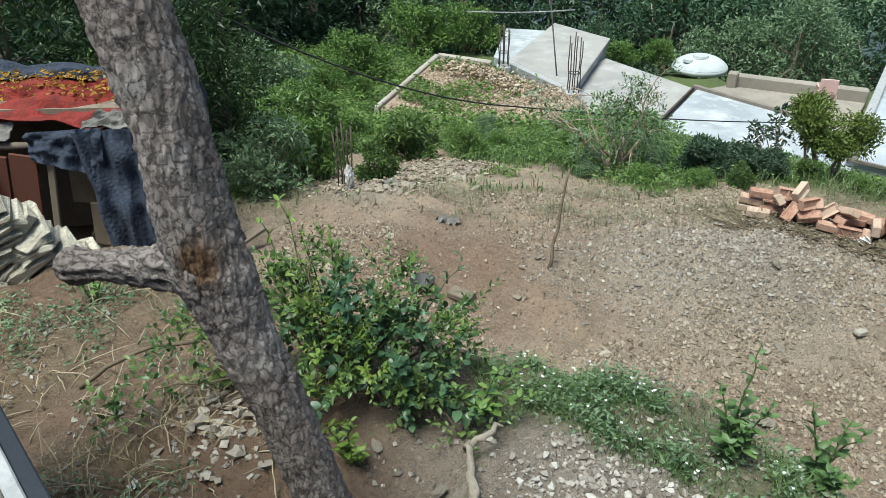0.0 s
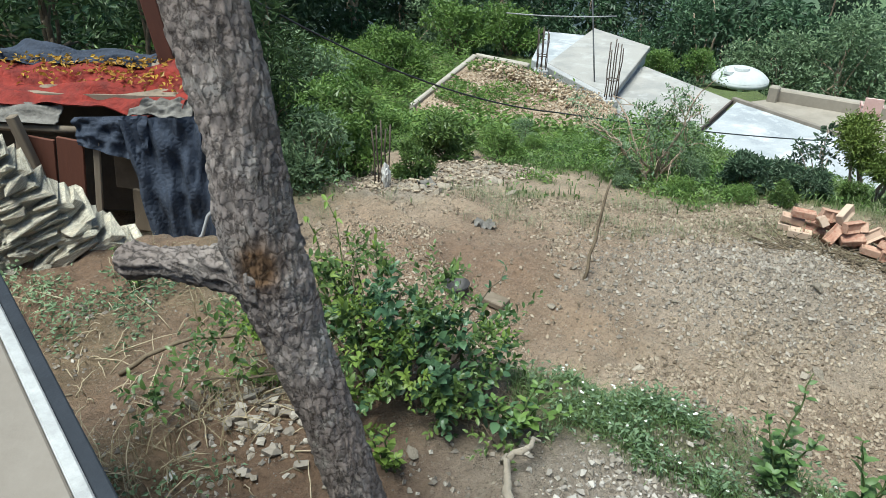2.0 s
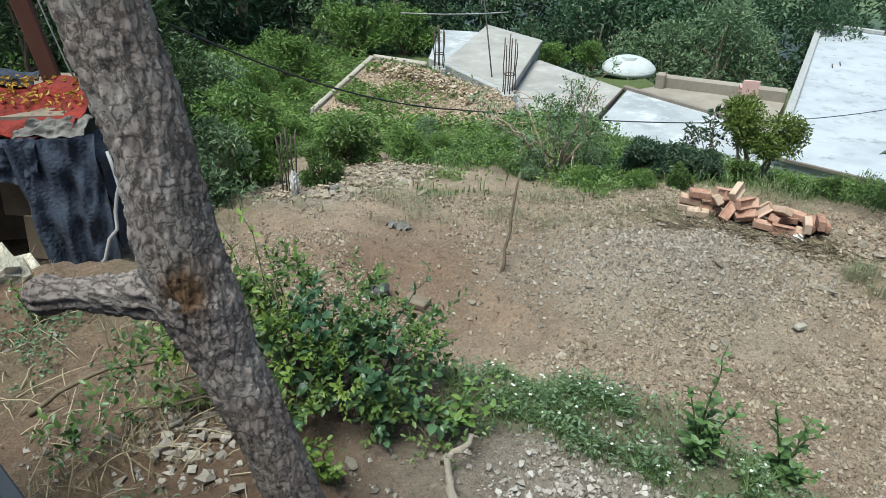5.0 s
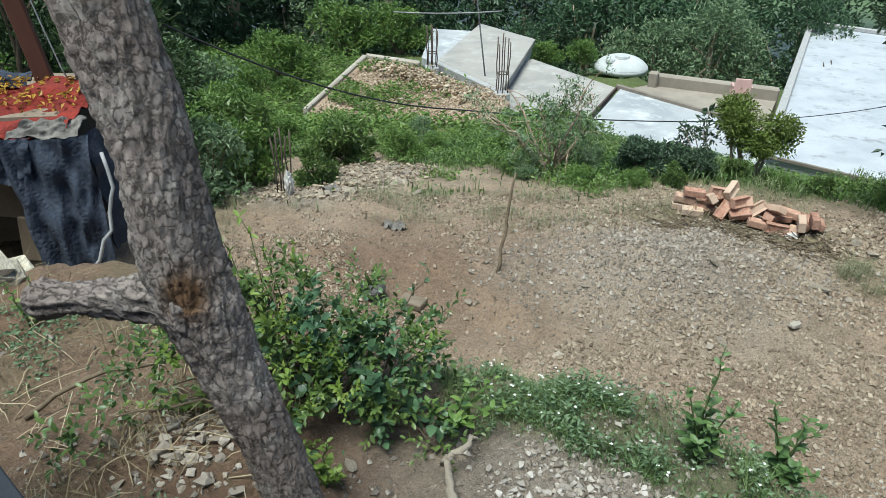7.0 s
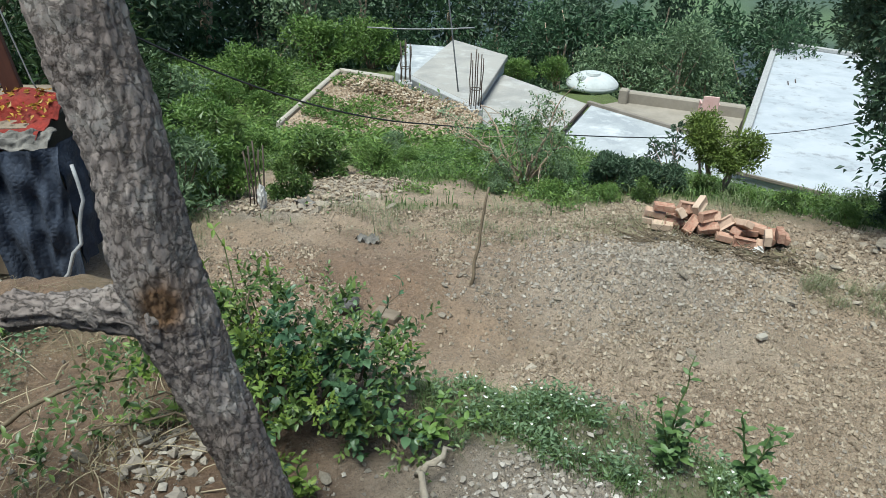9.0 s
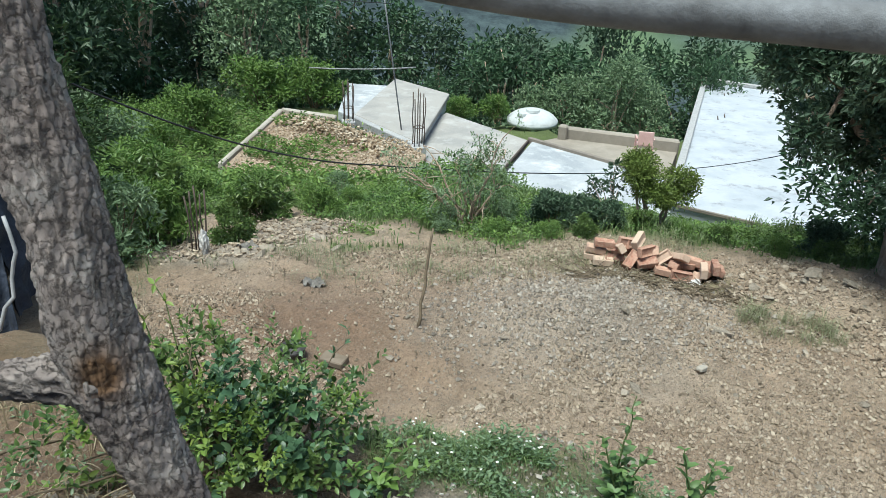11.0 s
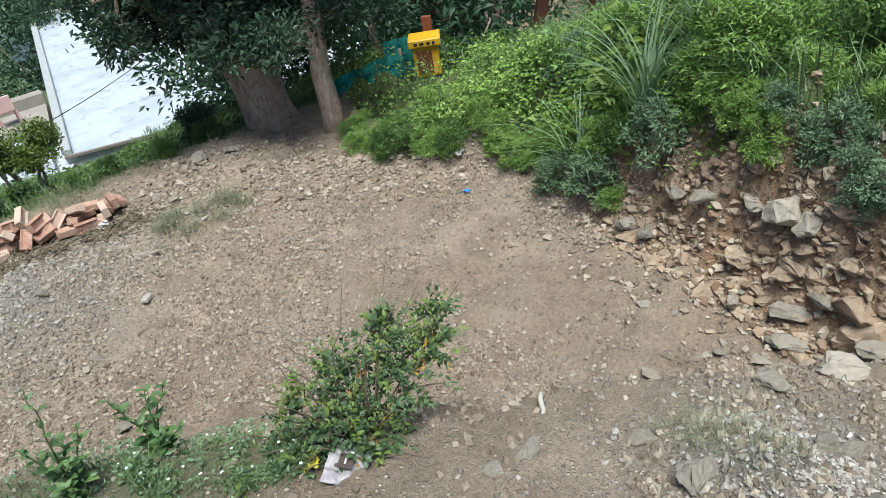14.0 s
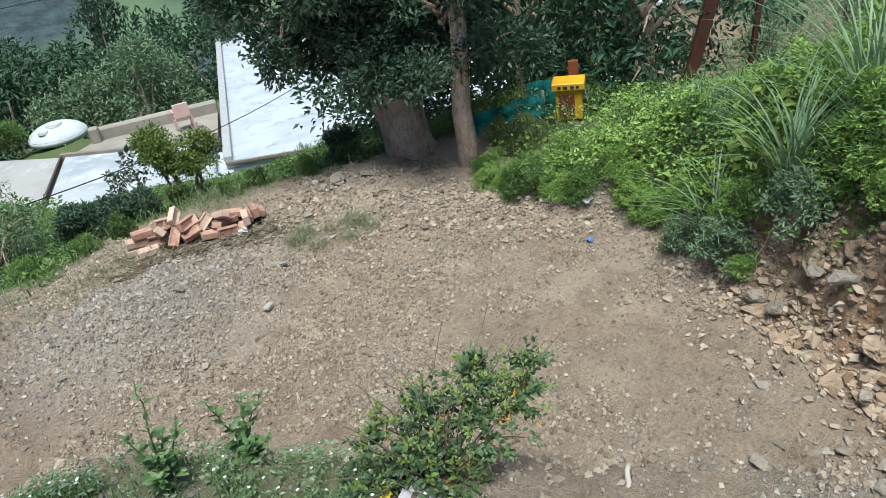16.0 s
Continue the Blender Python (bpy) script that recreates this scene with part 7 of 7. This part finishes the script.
def reeds():
    """Clumps of long arching grass on the bank."""
    for i, (x, y, n, h) in enumerate(((5.45, 0.55, 110, 1.5), (5.15, 0.95, 80, 1.05), (5.75, 0.15, 80, 1.5), (5.35, 1.5, 60, 0.8), (5.0, 0.2, 60, 0.6))):
        rs = np.random.RandomState(110 + i)
        V, F, k = [], [], 0
        for _ in range(n):
            a, r = rs.rand() * 6.283, rs.uniform(0.25, 0.95) * h
            hh = h * rs.uniform(0.55, 1.1)
            s = np.linspace(0, 1, 9)
            d = np.array((math.cos(a), math.sin(a)))
            c = np.stack([d[0] * r * s ** 1.8, d[1] * r * s ** 1.8, hh * (1.35 * s - 0.55 * s ** 2.4)], -1) + np.append(rs.normal(0, 0.05, 2), 0)
            w = np.stack([-d[1] + 0 * s, d[0] + 0 * s, 0 * s], -1) * (0.0065 * (1 - s ** 2) + 0.001)[:, None]
            V.append(np.stack([c - w, c + w], 1).reshape(-1, 3))
            j = np.arange(8)[:, None] * 2 + k
            F.append(j + [0, 1, 3, 2])
            k += 18
        ob = thing("tall_grass", "arching grey-green tall grass clump on the bank", "grass", on_land(x, y), "tall grass clumps")
        part("leaf_blades", mesh_of("leaf_blades", np.concatenate(V), np.concatenate(F), REED), ob)


reeds()


# ---- things beyond the bank ----
def beyond():
    box_ob = thing("yellow_box", "yellow metal box shrine with rust-brown front", "box", (7.50, 4.14, 0.07), turn=(0, 0, -62))
    part("body", bm_mesh("body", box(0.30, 0.24, 0.36, 0.01), YELLOW), box_ob)
    part("hood", bm_mesh("hood", box(0.38, 0.32, 0.09, 0.01, 0, (0, 0, 0.362)), YELLOW), box_ob)
    part("front", bm_mesh("front", box(0.18, 0.01, 0.26, 0.003, 0, (-0.02, -0.128, 0.05)), BROWN), box_ob, "rust-brown opening")
    part("stand", bm_mesh("stand", box(0.16, 0.16, 0.6, 0.01, 0, (0, 0, -0.603)), BROWN), box_ob)
    part("back_post", bm_mesh("back_post", box(0.12, 0.05, 0.62, 0.01, 0, (0.05, 0.19, 0.0)), BROWN), box_ob)
    for k, (dx, w) in enumerate(((-0.10, 0.04), (-0.03, 0.05), (0.05, 0.04), (0.11, 0.03))):
        part("letter_bar", bm_mesh("letter_bar", box(w, 0.004, 0.03, 0, 0, (dx, -0.163, 0.39)), BLUE_BLACK), box_ob)
    net = thing("shade_net", "teal green shade net stretched as a fence", "net", (0, 0, 0))
    part("net_sheet", draped("net_sheet", [(6.72, 4.98, -0.1), (7.33, 4.38, -0.05), (7.33, 4.38, 0.40), (6.72, 4.98, 0.26)], 30, 14, TEAL, 0.05, 4), net)
    part("net_back", draped("net_back", [(7.5, 4.75, 0.0), (7.75, 4.5, 0.0), (7.75, 4.5, 0.42), (7.5, 4.75, 0.42)], 14, 14, TEAL, 0.03, 6), net)
    for x, y, h in ((6.71, 5.0, 0.9), (7.34, 4.40, 1.1)):
        part("net_post", tubes_mesh("net_post", [(bend((x, y, height(x, y) - 0.1), (x, y, 0.42 if x > 7 else 0.28), 0, 3), [0.02] * 3)], OLD_WOOD, 6), net)
    post = thing("iron_post", "leaning dark red painted iron post", "post", (8.35, 3.1, 0.15))
    part("shaft", bm_mesh("shaft", box(0.13, 0.10, 2.2, 0.006), RED_WOOD), post, m=pose(0, 0, 0, 6, 12, -50))
    post2 = thing("iron_post", "thin dark red upright iron post", "post", (9.3, 2.7, 0.2))
    part("shaft", bm_mesh("shaft", box(0.06, 0.06, 2.2, 0.006), RED_WOOD), post2, m=pose(0, 0, 0, 3, 3, -50))
    house = thing("house", "pink house with tan wall above the bank", "house", (22.0, 6.6, -3.2), turn=(0, 0, -68))
    part("wall", bm_mesh("wall", box(7.0, 5.0, 3.4, 0.03, 0, (0, 0, -1.5)), TANWALL), house, "tan plastered wall")
    part("upper_wall", bm_mesh("upper_wall", box(6.4, 4.6, 2.6, 0.03, 0, (0, 0, 1.903)), PINK), house, "pink plastered storey")
    part("roof", bm_mesh("roof", box(7.2, 5.4, 0.16, 0.02, 0, (0, 0, 4.51)), PINK), house)
    part("ledge", bm_mesh("ledge", box(7.2, 5.2, 0.12, 0.02, 0, (0, 0, 1.78)), PLASTER), house)
    for dx in (-1.8, 0.6, 2.2):
        win = part("window", bm_mesh("window", box(1.0, 0.06, 1.1, 0.01, 0, (dx, -2.33, 2.5)), PLASTER), house)
        part("pane", bm_mesh("pane", box(0.84, 0.03, 0.94, 0, 0, (dx, -2.365, 2.58)), GLASS), win)
    wall = thing("garden_wall", "tan mud wall at the top of the bank", "wall", (13.8, 0.6, -1.9), turn=(0, 0, -76))
    part("wall_body", bm_mesh("wall_body", box(5.0, 0.3, 1.6, 0.04, 0.01, (0, 0, -0.5)), TANWALL), wall)


GLASS = Mat("window_glass", 0.08).colour((0.03, 0.035, 0.04)).m
beyond()


# ---- wires and the pipe overhead ----
def wires():
    runs = (((-3.2, 6.2, 2.75), (1.0, 9.2, 0.15), 0.35, 0.010), ((1.0, 9.2, 0.15), (12.0, 15.6, -2.1), 0.25, 0.010), ((-9, 16, 2.6), (3.0, 20.8, 0.9), 0.2, 0.012), ((2.8, 21.1, 1.2), (24, 30, 0.2), 0.3, 0.012), ((12.0, 15.6, -2.1), (20, 13.5, 1.0), 0.2, 0.013))
    for a, b, sag, r in runs:
        tagged(new("cable", tubes_mesh("cable", [(bend(a, b, sag, 22), [r] * 22)], CABLE, 5)), "thin black overhead cable sagging across the slope", "cable")


wires()


def overhead_pipe():
    pts = np.array([(-0.416, 0.871, 3.219), (-0.283, 0.883, 3.207), (-0.159, 0.885, 3.189), (-0.054, 0.870, 3.174), (0.110, 0.813, 3.149), (0.283, 0.746, 3.147), (0.427, 0.637, 3.148), (0.506, 0.556, 3.146), (0.591, 0.455, 3.139), (0.699, 0.394, 3.131), (0.821, 0.346, 3.129)])
    k = np.linspace(0, len(pts) - 1, 60)
    p = np.stack([np.interp(k, range(len(pts)), pts[:, i]) for i in range(3)], -1)
    for _ in range(20):
        p[1:-1] = (p[:-2] + 2 * p[1:-1] + p[2:]) / 4
    tagged(new("railing_pipe", tubes_mesh("railing_pipe", [(p, [0.0255] * 60)], STEEL, 24)), "weathered grey galvanised pipe rail, slightly bent", "pipe", kind="structure")


overhead_pipe()
